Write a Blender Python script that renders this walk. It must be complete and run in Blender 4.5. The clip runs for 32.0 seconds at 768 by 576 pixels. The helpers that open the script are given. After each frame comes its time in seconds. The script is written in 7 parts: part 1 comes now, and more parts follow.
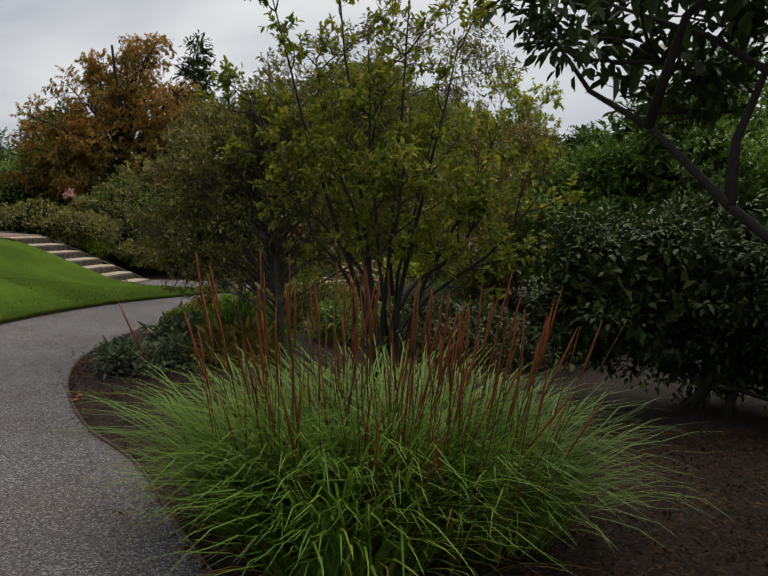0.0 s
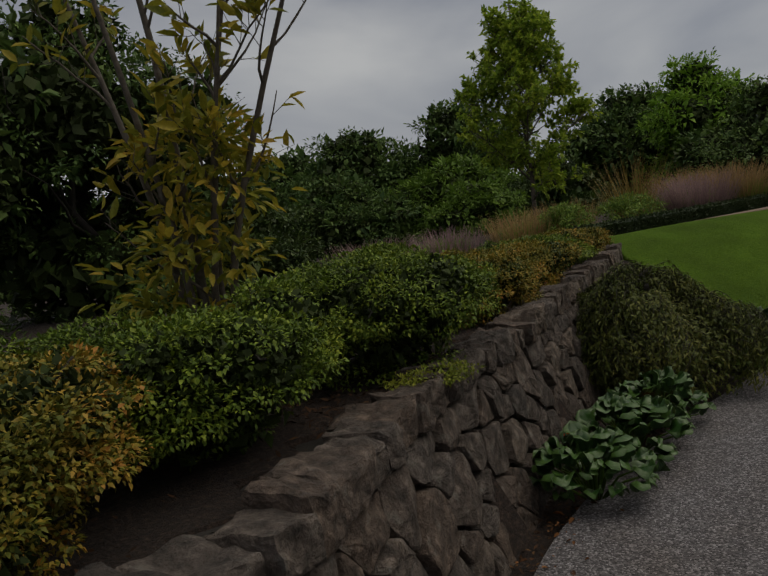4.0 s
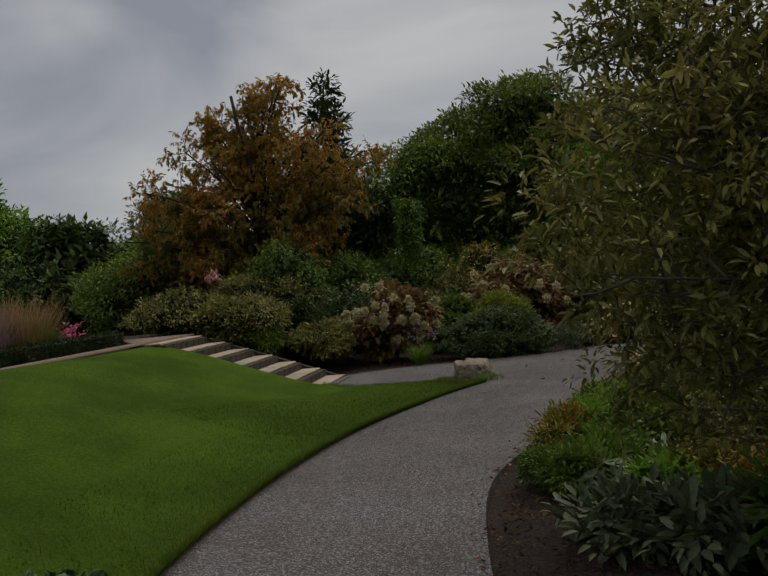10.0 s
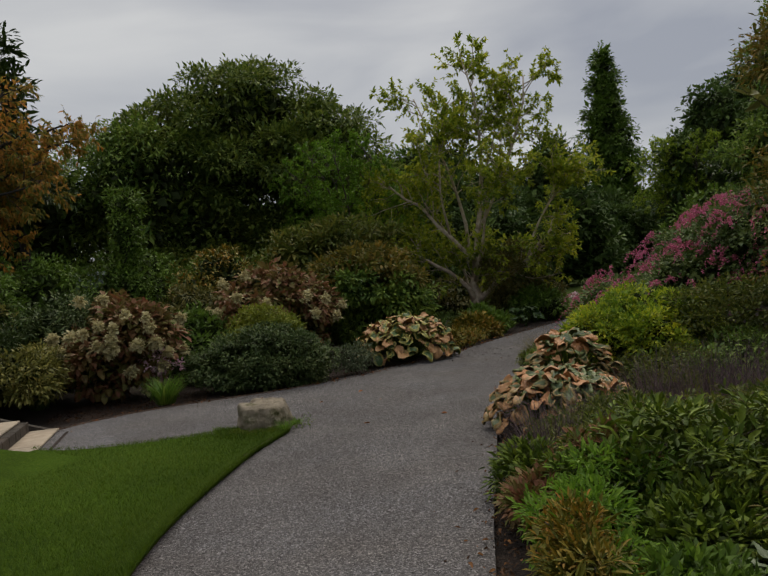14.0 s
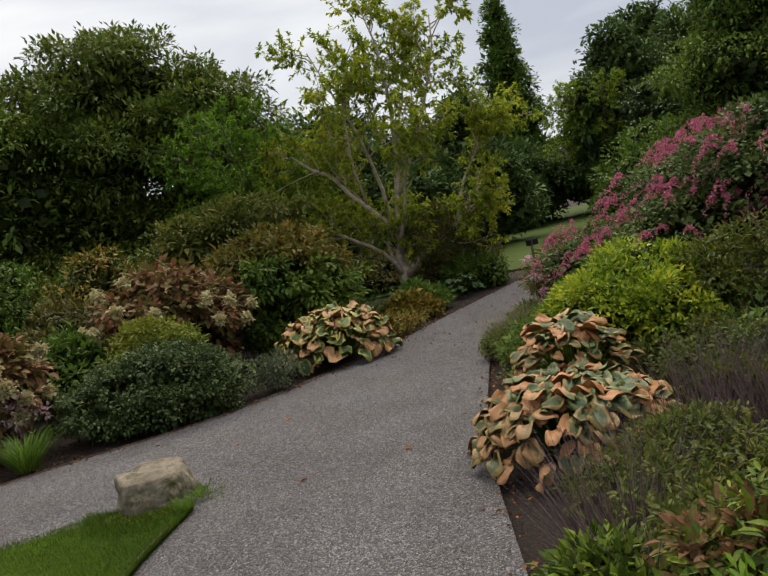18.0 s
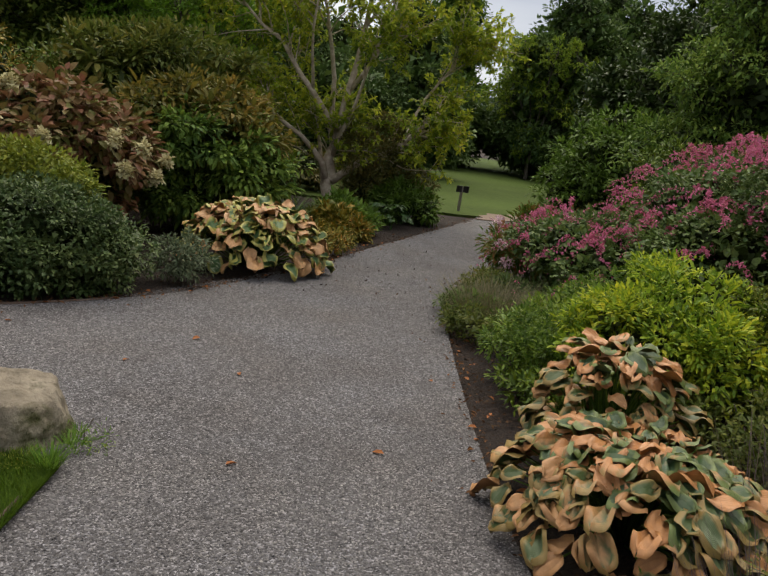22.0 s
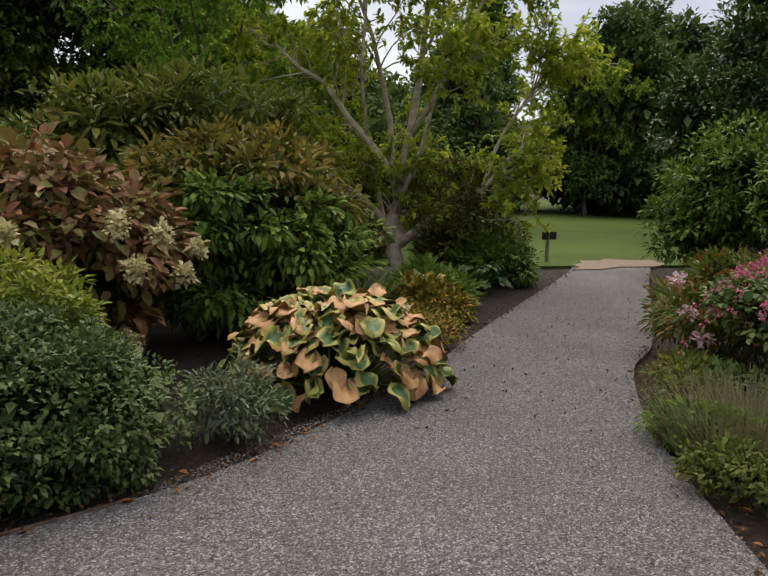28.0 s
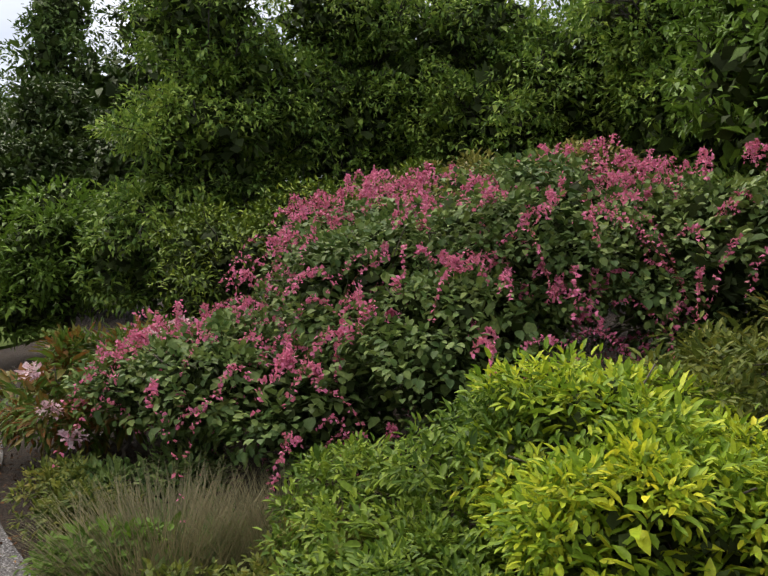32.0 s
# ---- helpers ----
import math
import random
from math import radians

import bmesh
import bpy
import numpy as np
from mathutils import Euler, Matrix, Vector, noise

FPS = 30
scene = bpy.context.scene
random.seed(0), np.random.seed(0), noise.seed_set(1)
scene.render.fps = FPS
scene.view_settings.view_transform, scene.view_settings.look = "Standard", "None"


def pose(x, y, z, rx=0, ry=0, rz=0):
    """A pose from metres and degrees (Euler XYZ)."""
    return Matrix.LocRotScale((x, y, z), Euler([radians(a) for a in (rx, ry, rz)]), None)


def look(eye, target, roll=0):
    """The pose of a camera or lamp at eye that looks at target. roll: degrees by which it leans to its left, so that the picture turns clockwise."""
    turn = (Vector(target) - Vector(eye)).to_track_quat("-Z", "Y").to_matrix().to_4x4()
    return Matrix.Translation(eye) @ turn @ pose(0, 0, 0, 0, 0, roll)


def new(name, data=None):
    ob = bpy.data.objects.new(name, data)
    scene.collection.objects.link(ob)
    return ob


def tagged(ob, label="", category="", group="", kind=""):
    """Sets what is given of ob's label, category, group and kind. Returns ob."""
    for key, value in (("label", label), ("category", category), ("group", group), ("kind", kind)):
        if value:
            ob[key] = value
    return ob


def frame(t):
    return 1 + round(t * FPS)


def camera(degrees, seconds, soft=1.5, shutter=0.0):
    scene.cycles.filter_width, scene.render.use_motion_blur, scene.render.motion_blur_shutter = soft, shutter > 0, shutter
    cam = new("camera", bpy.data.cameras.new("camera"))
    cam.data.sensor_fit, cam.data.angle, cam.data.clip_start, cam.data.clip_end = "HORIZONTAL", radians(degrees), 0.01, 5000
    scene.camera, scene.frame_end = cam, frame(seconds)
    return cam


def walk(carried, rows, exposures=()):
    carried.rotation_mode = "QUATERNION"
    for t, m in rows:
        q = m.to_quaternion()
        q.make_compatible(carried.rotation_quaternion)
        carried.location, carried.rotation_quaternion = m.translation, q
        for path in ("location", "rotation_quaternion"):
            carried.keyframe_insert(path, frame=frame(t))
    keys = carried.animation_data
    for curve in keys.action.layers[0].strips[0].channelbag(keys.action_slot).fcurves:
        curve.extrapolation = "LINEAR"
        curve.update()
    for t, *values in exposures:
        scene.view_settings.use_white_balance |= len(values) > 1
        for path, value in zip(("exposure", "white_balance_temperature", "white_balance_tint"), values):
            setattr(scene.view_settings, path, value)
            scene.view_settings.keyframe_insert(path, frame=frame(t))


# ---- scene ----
cam = camera(54.0, 32.0)
EXPOSURE = [(0.0, 0.75), (1.0, 1.05), (2.0, 0.3), (3.5, -0.05), (6.0, -0.24), (9.0, 0.02), (11.0, 0.05), (13.0, 0.3), (15.5, 0.6), (16.0, 0.8), (17.0, 1.2), (18.0, 1.08), (19.0, 0.55), (20.0, 0.42), (20.5, 0.5), (21.5, 0.9), (22.0, 1.12), (23.0, 1.6), (24.0, 2.2), (25.0, 2.25), (26.0, 1.8), (28.5, 1.3), (30.0, 1.35), (32.0, 1.7)]
PATH = [
    (0, (-0.441, 7.821, 1.591), (-0.59, 9.808, 1.423), 2.9),
    (0.5, (-0.537, 7.9, 1.577), (-0.783, 9.878, 1.419), 3.9),
    (1, (-0.718, 8.12, 1.583), (-1.289, 10.027, 1.396), 4.2),
    (1.5, (-0.793, 8.321, 1.658), (-1.797, 10.038, 1.451), 2.9),
    (2, (-1.167, 8.72, 1.617), (-2.435, 10.251, 1.392), 0.4),
    (2.5, (-1.422, 8.971, 1.585), (-2.88, 10.319, 1.349), -2.3),
    (3, (-1.609, 9.226, 1.663), (-3.264, 10.322, 1.416), -3.8),
    (3.5, (-1.861, 9.396, 1.624), (-3.627, 10.315, 1.444), -7.8),
    (5.5, (-2.079, 9.956, 1.631), (-3.766, 11.021, 1.49), -12.5),
    (6, (-2.215, 10.013, 1.599), (-3.732, 11.304, 1.421), -7.0),
    (6.5, (-2.429, 10.252, 1.584), (-3.709, 11.78, 1.417), -4.2),
    (7, (-2.647, 10.71, 1.566), (-3.685, 12.415, 1.433), -1.5),
    (7.5, (-2.878, 11.098, 1.534), (-3.754, 12.893, 1.433), -1.7),
    (8, (-3.101, 11.375, 1.562), (-3.82, 13.24, 1.481), -2.5),
    (8.5, (-3.34, 11.756, 1.542), (-3.891, 13.678, 1.506), -3.0),
    (9, (-3.602, 12.001, 1.534), (-4.038, 13.953, 1.522), -4.0),
    (9.5, (-3.85, 12.317, 1.51), (-4.258, 14.274, 1.495), -5.2),
    (10, (-4.101, 12.754, 1.484), (-4.481, 14.717, 1.473), -5.5),
    (10.5, (-4.359, 13.116, 1.467), (-4.685, 15.089, 1.46), -5.6),
    (11, (-4.575, 13.357, 1.504), (-4.772, 15.347, 1.502), -5.2),
    (11.5, (-4.808, 13.681, 1.504), (-4.874, 15.68, 1.504), -5.2),
    (12, (-4.969, 14.013, 1.494), (-4.914, 16.012, 1.479), -5.1),
    (12.5, (-5.136, 14.338, 1.547), (-4.922, 16.326, 1.513), -4.3),
    (13, (-5.302, 14.655, 1.587), (-4.991, 16.63, 1.552), -4.1),
    (13.5, (-5.408, 15.121, 1.574), (-4.999, 17.079, 1.528), -3.9),
    (15.5, (-5.615, 17.277, 1.563), (-5.065, 19.195, 1.419), -8.0),
    (16, (-5.661, 17.594, 1.583), (-5.275, 19.539, 1.327), -13.2),
    (16.5, (-5.659, 17.72, 1.555), (-5.433, 19.674, 1.192), -18.2),
    (17, (-5.361, 17.788, 1.561), (-5.139, 19.749, 1.238), -17.5),
    (17.5, (-5.064, 17.775, 1.652), (-4.605, 19.705, 1.399), -15.9),
    (18, (-4.988, 17.88, 1.648), (-4.329, 19.761, 1.487), -11.7),
    (18.5, (-5.166, 17.964, 1.652), (-4.356, 19.792, 1.596), -7.9),
    (19, (-5.355, 18.135, 1.631), (-4.436, 19.911, 1.625), -6.3),
    (19.5, (-5.39, 18.457, 1.627), (-4.434, 20.213, 1.613), -6.1),
    (20, (-5.446, 18.714, 1.594), (-4.433, 20.438, 1.545), -5.5),
    (20.5, (-5.506, 18.892, 1.65), (-4.361, 20.529, 1.57), -4.6),
    (21, (-5.437, 18.963, 1.698), (-4.139, 20.478, 1.566), -0.5),
    (21.5, (-5.338, 19.379, 1.806), (-4.082, 20.909, 1.518), 4.2),
    (22, (-5.222, 19.821, 1.73), (-4.243, 21.513, 1.306), 8.4),
    (22.5, (-5.112, 20.128, 1.693), (-4.557, 22.0, 1.264), 8.8),
    (23, (-5.012, 20.309, 1.623), (-4.704, 22.218, 1.114), 7.1),
    (23.5, (-4.96, 20.558, 1.565), (-4.685, 22.445, 0.962), 5.8),
    (24, (-4.835, 20.747, 1.499), (-4.588, 22.617, 0.835), 0.9),
    (24.5, (-4.71, 20.97, 1.485), (-4.466, 22.82, 0.767), -5.2),
    (25, (-4.711, 21.159, 1.55), (-4.377, 23.052, 0.998), -4.8),
    (25.5, (-4.621, 21.504, 1.519), (-4.214, 23.389, 0.989), -4.3),
    (26, (-4.538, 21.806, 1.535), (-4.054, 23.678, 1.024), -4.1),
    (26.5, (-4.571, 22.014, 1.579), (-3.958, 23.852, 1.085), -3.0),
    (28.5, (-4.548, 22.812, 1.559), (-3.538, 24.524, 1.33), 2.8),
    (29, (-4.516, 23.067, 1.566), (-3.277, 24.622, 1.352), 2.3),
    (29.5, (-4.299, 23.266, 1.573), (-2.784, 24.561, 1.398), 0.5),
    (30, (-4.224, 23.377, 1.589), (-2.513, 24.4, 1.427), -1.7),
    (30.5, (-4.147, 23.435, 1.59), (-2.359, 24.318, 1.44), -2.3),
    (31, (-4.005, 23.446, 1.57), (-2.176, 24.246, 1.45), -2.2),
    (31.5, (-3.97, 23.439, 1.567), (-2.09, 24.112, 1.458), -1.8),
    (32, (-3.961, 23.431, 1.584), (-2.025, 23.919, 1.467), -1.7),
]
walk(cam, [(t, look(eye, target, roll)) for t, eye, target, roll in PATH], EXPOSURE)

# ---- light ----
world = bpy.data.worlds.new("sky")
scene.world = world
world.use_nodes = True
wt = world.node_tree
wn, wl = wt.nodes, wt.links
bg = wn["Background"]
sky = wn.new("ShaderNodeTexSky")
sky.sky_type = "NISHITA"
sky.sun_disc = False
sky.sun_elevation, sky.sun_rotation = radians(42), radians(20)
geo = wn.new("ShaderNodeTexCoord")
mp = wn.new("ShaderNodeMapping")
mp.inputs["Scale"].default_value = (1.0, 1.0, 2.6)
wl.new(geo.outputs["Generated"], mp.inputs["Vector"])
cl = wn.new("ShaderNodeTexNoise")
cl.inputs["Scale"].default_value = 2.1
cl.inputs["Detail"].default_value = 5
cl.inputs["Roughness"].default_value = 0.45
cl.inputs["Distortion"].default_value = 0.5
wl.new(mp.outputs[0], cl.inputs["Vector"])
cr = wn.new("ShaderNodeValToRGB")
cr.color_ramp.elements[0].position, cr.color_ramp.elements[0].color = 0.37, (2.3, 2.42, 2.76, 1)
cr.color_ramp.elements[1].position, cr.color_ramp.elements[1].color = 0.66, (4.55, 4.55, 4.5, 1)
wl.new(cl.outputs["Fac"], cr.inputs[0])
mx = wn.new("ShaderNodeMix")
mx.data_type = "RGBA"
mx.inputs[0].default_value = 0.94
wl.new(sky.outputs[0], mx.inputs[6])
wl.new(cr.outputs[0], mx.inputs[7])
wl.new(mx.outputs[2], bg.inputs[0])
bg.inputs[1].default_value = 0.1
sun = new("sun", bpy.data.lights.new("sun", "SUN"))
sun.data.energy, sun.data.angle, sun.data.color = 1.5, radians(70), (1.0, 0.905, 0.735)
sun.matrix_world = look((0, 0, 30), (-5, -9, 12))

# ---- materials ----


def nodes_of(name):
    m = bpy.data.materials.new(name)
    m.use_nodes = True
    return m, m.node_tree.nodes, m.node_tree.links, m.node_tree.nodes["Principled BSDF"]


def ramp(nodes, stops):
    r = nodes.new("ShaderNodeValToRGB")
    el = r.color_ramp.elements
    while len(el) < len(stops):
        el.new(0.5)
    for e, (p, c) in zip(el, stops):
        e.position, e.color = p, (*c, 1)
    return r


def noise_node(nodes, links, scale, detail=4, rough=0.6, space="Object"):
    tc = nodes.new("ShaderNodeTexCoord")
    n = nodes.new("ShaderNodeTexNoise")
    n.inputs["Scale"].default_value, n.inputs["Detail"].default_value, n.inputs["Roughness"].default_value = scale, detail, rough
    links.new(tc.outputs[space], n.inputs["Vector"])
    return n


def mix_col(nodes, links, fac, a, b, mode="MIX"):
    m = nodes.new("ShaderNodeMix")
    m.data_type, m.blend_type = "RGBA", mode
    for sock, v in ((m.inputs[0], fac), (m.inputs[6], a), (m.inputs[7], b)):
        if isinstance(v, (int, float)):
            sock.default_value = v
        elif isinstance(v, tuple):
            sock.default_value = (*v, 1)
        else:
            links.new(v, sock)
    return m.outputs[2]


def leaf_mat(name, cols, rough=0.55, patch=1.6, through_light=0.25, lift=1.8):
    """Leaves: colour by leaf, and in patches over the plant; some light passes through."""
    m, n, l, p = nodes_of(name)
    g = n.new("ShaderNodeNewGeometry")
    k = len(cols)
    cols = [tuple(min(0.85, v * w) for v, w in zip(c, (lift * 1.22, lift * 1.02, lift * 0.7))) for c in cols]
    r = ramp(n, [((i + 0.5) / k, c) for i, c in enumerate(cols)])
    ns = noise_node(n, l, patch, 2)
    mm = n.new("ShaderNodeMath")
    mm.operation = "MULTIPLY_ADD"
    l.new(ns.outputs["Fac"], mm.inputs[0])
    mm.inputs[1].default_value = 1.5
    mm.inputs[2].default_value = -0.45
    av = n.new("ShaderNodeMath")
    av.operation = "MULTIPLY_ADD"
    l.new(g.outputs["Random Per Island"], av.inputs[0])
    av.inputs[1].default_value = 0.55
    sc = n.new("ShaderNodeMath")
    sc.operation = "MULTIPLY"
    sc.inputs[1].default_value = 0.5
    l.new(mm.outputs[0], sc.inputs[0])
    l.new(sc.outputs[0], av.inputs[2])
    l.new(av.outputs[0], r.inputs[0])
    fine = noise_node(n, l, 60, 2)
    fr = ramp(n, [(0.3, (0.75, 0.75, 0.75)), (0.7, (1.15, 1.15, 1.15))])
    l.new(fine.outputs["Fac"], fr.inputs[0])
    c = mix_col(n, l, 1.0, r.outputs[0], fr.outputs[0], "MULTIPLY")
    l.new(c, p.inputs["Base Color"])
    p.inputs["Roughness"].default_value = rough
    p.inputs["Specular IOR Level"].default_value = 0.2
    tr = n.new("ShaderNodeBsdfTranslucent")
    l.new(c, tr.inputs[0])
    ms = n.new("ShaderNodeMixShader")
    ms.inputs[0].default_value = through_light
    l.new(p.outputs[0], ms.inputs[1])
    l.new(tr.outputs[0], ms.inputs[2])
    l.new(ms.outputs[0], n["Material Output"].inputs[0])
    return m


def rough_mat(name, cols, scale, bump=0.4, bump_scale=None, rough=0.85, dist=0.01, per_object=0.0, big=0.0):
    """Stone, bark, soil: noise colour, fine relief, and wide stains."""
    m, n, l, p = nodes_of(name)
    ns = noise_node(n, l, scale, 6, 0.65)
    k = len(cols)
    r = ramp(n, [(0.28 + 0.44 * i / max(1, k - 1), c) for i, c in enumerate(cols)])
    l.new(ns.outputs["Fac"], r.inputs[0])
    c = r.outputs[0]
    if per_object:
        oi = n.new("ShaderNodeObjectInfo")
        hr = ramp(n, [(0, ((1 - per_object), (1 - per_object) * 1.03, (1 - per_object) * 1.08)), (0.4, (1.12, 1.0, 0.9)), (0.7, (0.95, 0.97, 1.0)), (1, ((1 + per_object) * 1.04, 1 + per_object, (1 + per_object) * 0.93))])
        l.new(oi.outputs["Random"], hr.inputs[0])
        c = mix_col(n, l, 1.0, c, hr.outputs[0], "MULTIPLY")
    if big:
        nb = noise_node(n, l, big, 3)
        br = ramp(n, [(0.35, (0.72, 0.72, 0.72)), (0.65, (1.12, 1.12, 1.12))])
        l.new(nb.outputs["Fac"], br.inputs[0])
        c = mix_col(n, l, 1.0, c, br.outputs[0], "MULTIPLY")
    l.new(c, p.inputs["Base Color"])
    p.inputs["Roughness"].default_value = rough
    b = n.new("ShaderNodeBump")
    b.inputs["Strength"].default_value, b.inputs["Distance"].default_value = bump, dist
    nb2 = noise_node(n, l, bump_scale or scale * 3, 5, 0.7)
    l.new(nb2.outputs["Fac"], b.inputs["Height"])
    l.new(b.outputs[0], p.inputs["Normal"])
    return m


def gravel_mat():
    m, n, l, p = nodes_of("gravel")
    tc = n.new("ShaderNodeTexCoord")
    v = n.new("ShaderNodeTexVoronoi")
    v.inputs["Scale"].default_value = 110
    l.new(tc.outputs["Object"], v.inputs["Vector"])
    sep = n.new("ShaderNodeSeparateColor")
    l.new(v.outputs["Color"], sep.inputs[0])
    r = ramp(n, [(0.0, (0.032, 0.03, 0.032)), (0.4, (0.085, 0.081, 0.085)), (0.75, (0.15, 0.144, 0.148)), (1.0, (0.34, 0.33, 0.34))])
    l.new(sep.outputs[0], r.inputs[0])
    nb = noise_node(n, l, 1.1, 4)
    br = ramp(n, [(0.3, (0.8, 0.73, 0.69)), (0.68, (1.05, 1.06, 1.12))])
    l.new(nb.outputs["Fac"], br.inputs[0])
    c = mix_col(n, l, 1.0, r.outputs[0], br.outputs[0], "MULTIPLY")
    l.new(c, p.inputs["Base Color"])
    p.inputs["Roughness"].default_value = 0.8
    b = n.new("ShaderNodeBump")
    b.inputs["Strength"].default_value, b.inputs["Distance"].default_value = 0.7, 0.012
    b.invert = True
    l.new(v.outputs["Distance"], b.inputs["Height"])
    l.new(b.outputs[0], p.inputs["Normal"])
    return m


GRAVEL = gravel_mat()
CHIP = leaf_mat("gravel_chip", [(0.055, 0.06, 0.09), (0.105, 0.12, 0.18), (0.15, 0.17, 0.25), (0.36, 0.41, 0.58)], 0.8, 0.9, 0.0, lift=1.0)
MULCH = rough_mat("mulch", [(0.009, 0.006, 0.005), (0.027, 0.016, 0.012), (0.09, 0.055, 0.038)], 48, 1.0, 75, 0.95, 0.03, big=0.8)
LAWN = rough_mat("lawn_turf", [(0.038, 0.082, 0.005), (0.07, 0.132, 0.009), (0.115, 0.172, 0.016)], 42, 0.9, 140, 0.95, 0.025, big=0.9)
GRASS = leaf_mat("lawn_grass", [(0.044, 0.1, 0.01), (0.07, 0.148, 0.014), (0.1, 0.185, 0.022), (0.145, 0.2, 0.035)], 0.6, 0.7, 0.3, lift=1.0)
STONE = rough_mat("wall_stone", [(0.026, 0.02, 0.017), (0.07, 0.055, 0.046), (0.13, 0.103, 0.087), (0.26, 0.214, 0.185)], 16, 1.0, 55, 0.85, 0.03, per_object=0.45, big=5.0)
MORTAR = rough_mat("wall_joint", [(0.012, 0.01, 0.009), (0.026, 0.022, 0.018)], 20, 0.6)
SLAB = rough_mat("step_slab", [(0.28, 0.235, 0.18), (0.39, 0.335, 0.265), (0.48, 0.42, 0.34)], 7, 0.35, 50, 0.8, 0.004, per_object=0.08, big=1.2)
RISER = rough_mat("step_riser", [(0.024, 0.019, 0.016), (0.05, 0.04, 0.033), (0.085, 0.07, 0.058)], 14, 0.6, 50, 0.9, 0.01, per_object=0.2)
LAWN.node_tree.nodes["Principled BSDF"].inputs["Specular IOR Level"].default_value = 0.08
BOULDER = rough_mat("boulder_stone", [(0.14, 0.112, 0.077), (0.285, 0.238, 0.176), (0.43, 0.37, 0.285)], 4.5, 1.0, 20, 0.85, 0.03, big=3.0)


def add_moss(m, scale, low, col):
    """Moss in patches of its own over a stone material."""
    n, l = m.node_tree.nodes, m.node_tree.links
    p = n["Principled BSDF"]
    src = p.inputs["Base Color"].links[0].from_socket
    ns = noise_node(n, l, scale, 4, 0.6)
    r = ramp(n, [(low, (0, 0, 0)), (low + 0.17, (1, 1, 1))])
    l.new(ns.outputs["Fac"], r.inputs[0])
    l.new(mix_col(n, l, r.outputs[0], src, col), p.inputs["Base Color"])


add_moss(STONE, 11, 0.6, (0.19, 0.175, 0.155))
add_moss(BOULDER, 5.5, 0.5, (0.06, 0.062, 0.012))
BARK = rough_mat("bark", [(0.045, 0.036, 0.028), (0.09, 0.075, 0.06), (0.14, 0.12, 0.1)], 18, 0.6, 60, 0.9, 0.006)
BARK_PALE = rough_mat("pale_bark", [(0.19, 0.145, 0.1), (0.42, 0.345, 0.26), (0.6, 0.52, 0.41)], 9, 0.6, 50, 0.8, 0.005)
BARK_DARK = rough_mat("dark_bark", [(0.018, 0.015, 0.012), (0.04, 0.033, 0.027)], 16, 0.6, 50, 0.9, 0.006)
EDGING = rough_mat("rusty_edging", [(0.03, 0.02, 0.014), (0.075, 0.045, 0.03), (0.13, 0.095, 0.075)], 12, 0.3, 60, 0.8, 0.003)
FARGRASS = rough_mat("far_lawn", [(0.055, 0.088, 0.02), (0.075, 0.11, 0.026), (0.095, 0.125, 0.034)], 6, 0.3, 40, 0.9, 0.02, big=0.12)
FARGRASS.node_tree.nodes["Principled BSDF"].inputs["Specular IOR Level"].default_value = 0.08
SAND = rough_mat("worn_soil", [(0.16, 0.11, 0.085), (0.25, 0.18, 0.14)], 9, 0.4, 50, 0.9, 0.006)
BLACK = rough_mat("black_plastic", [(0.008, 0.008, 0.009), (0.014, 0.014, 0.016)], 30, 0.1, 90, 0.4, 0.001)
WOOD = rough_mat("grey_wood", [(0.16, 0.14, 0.12), (0.25, 0.23, 0.2)], 25, 0.3, 80, 0.85, 0.002)

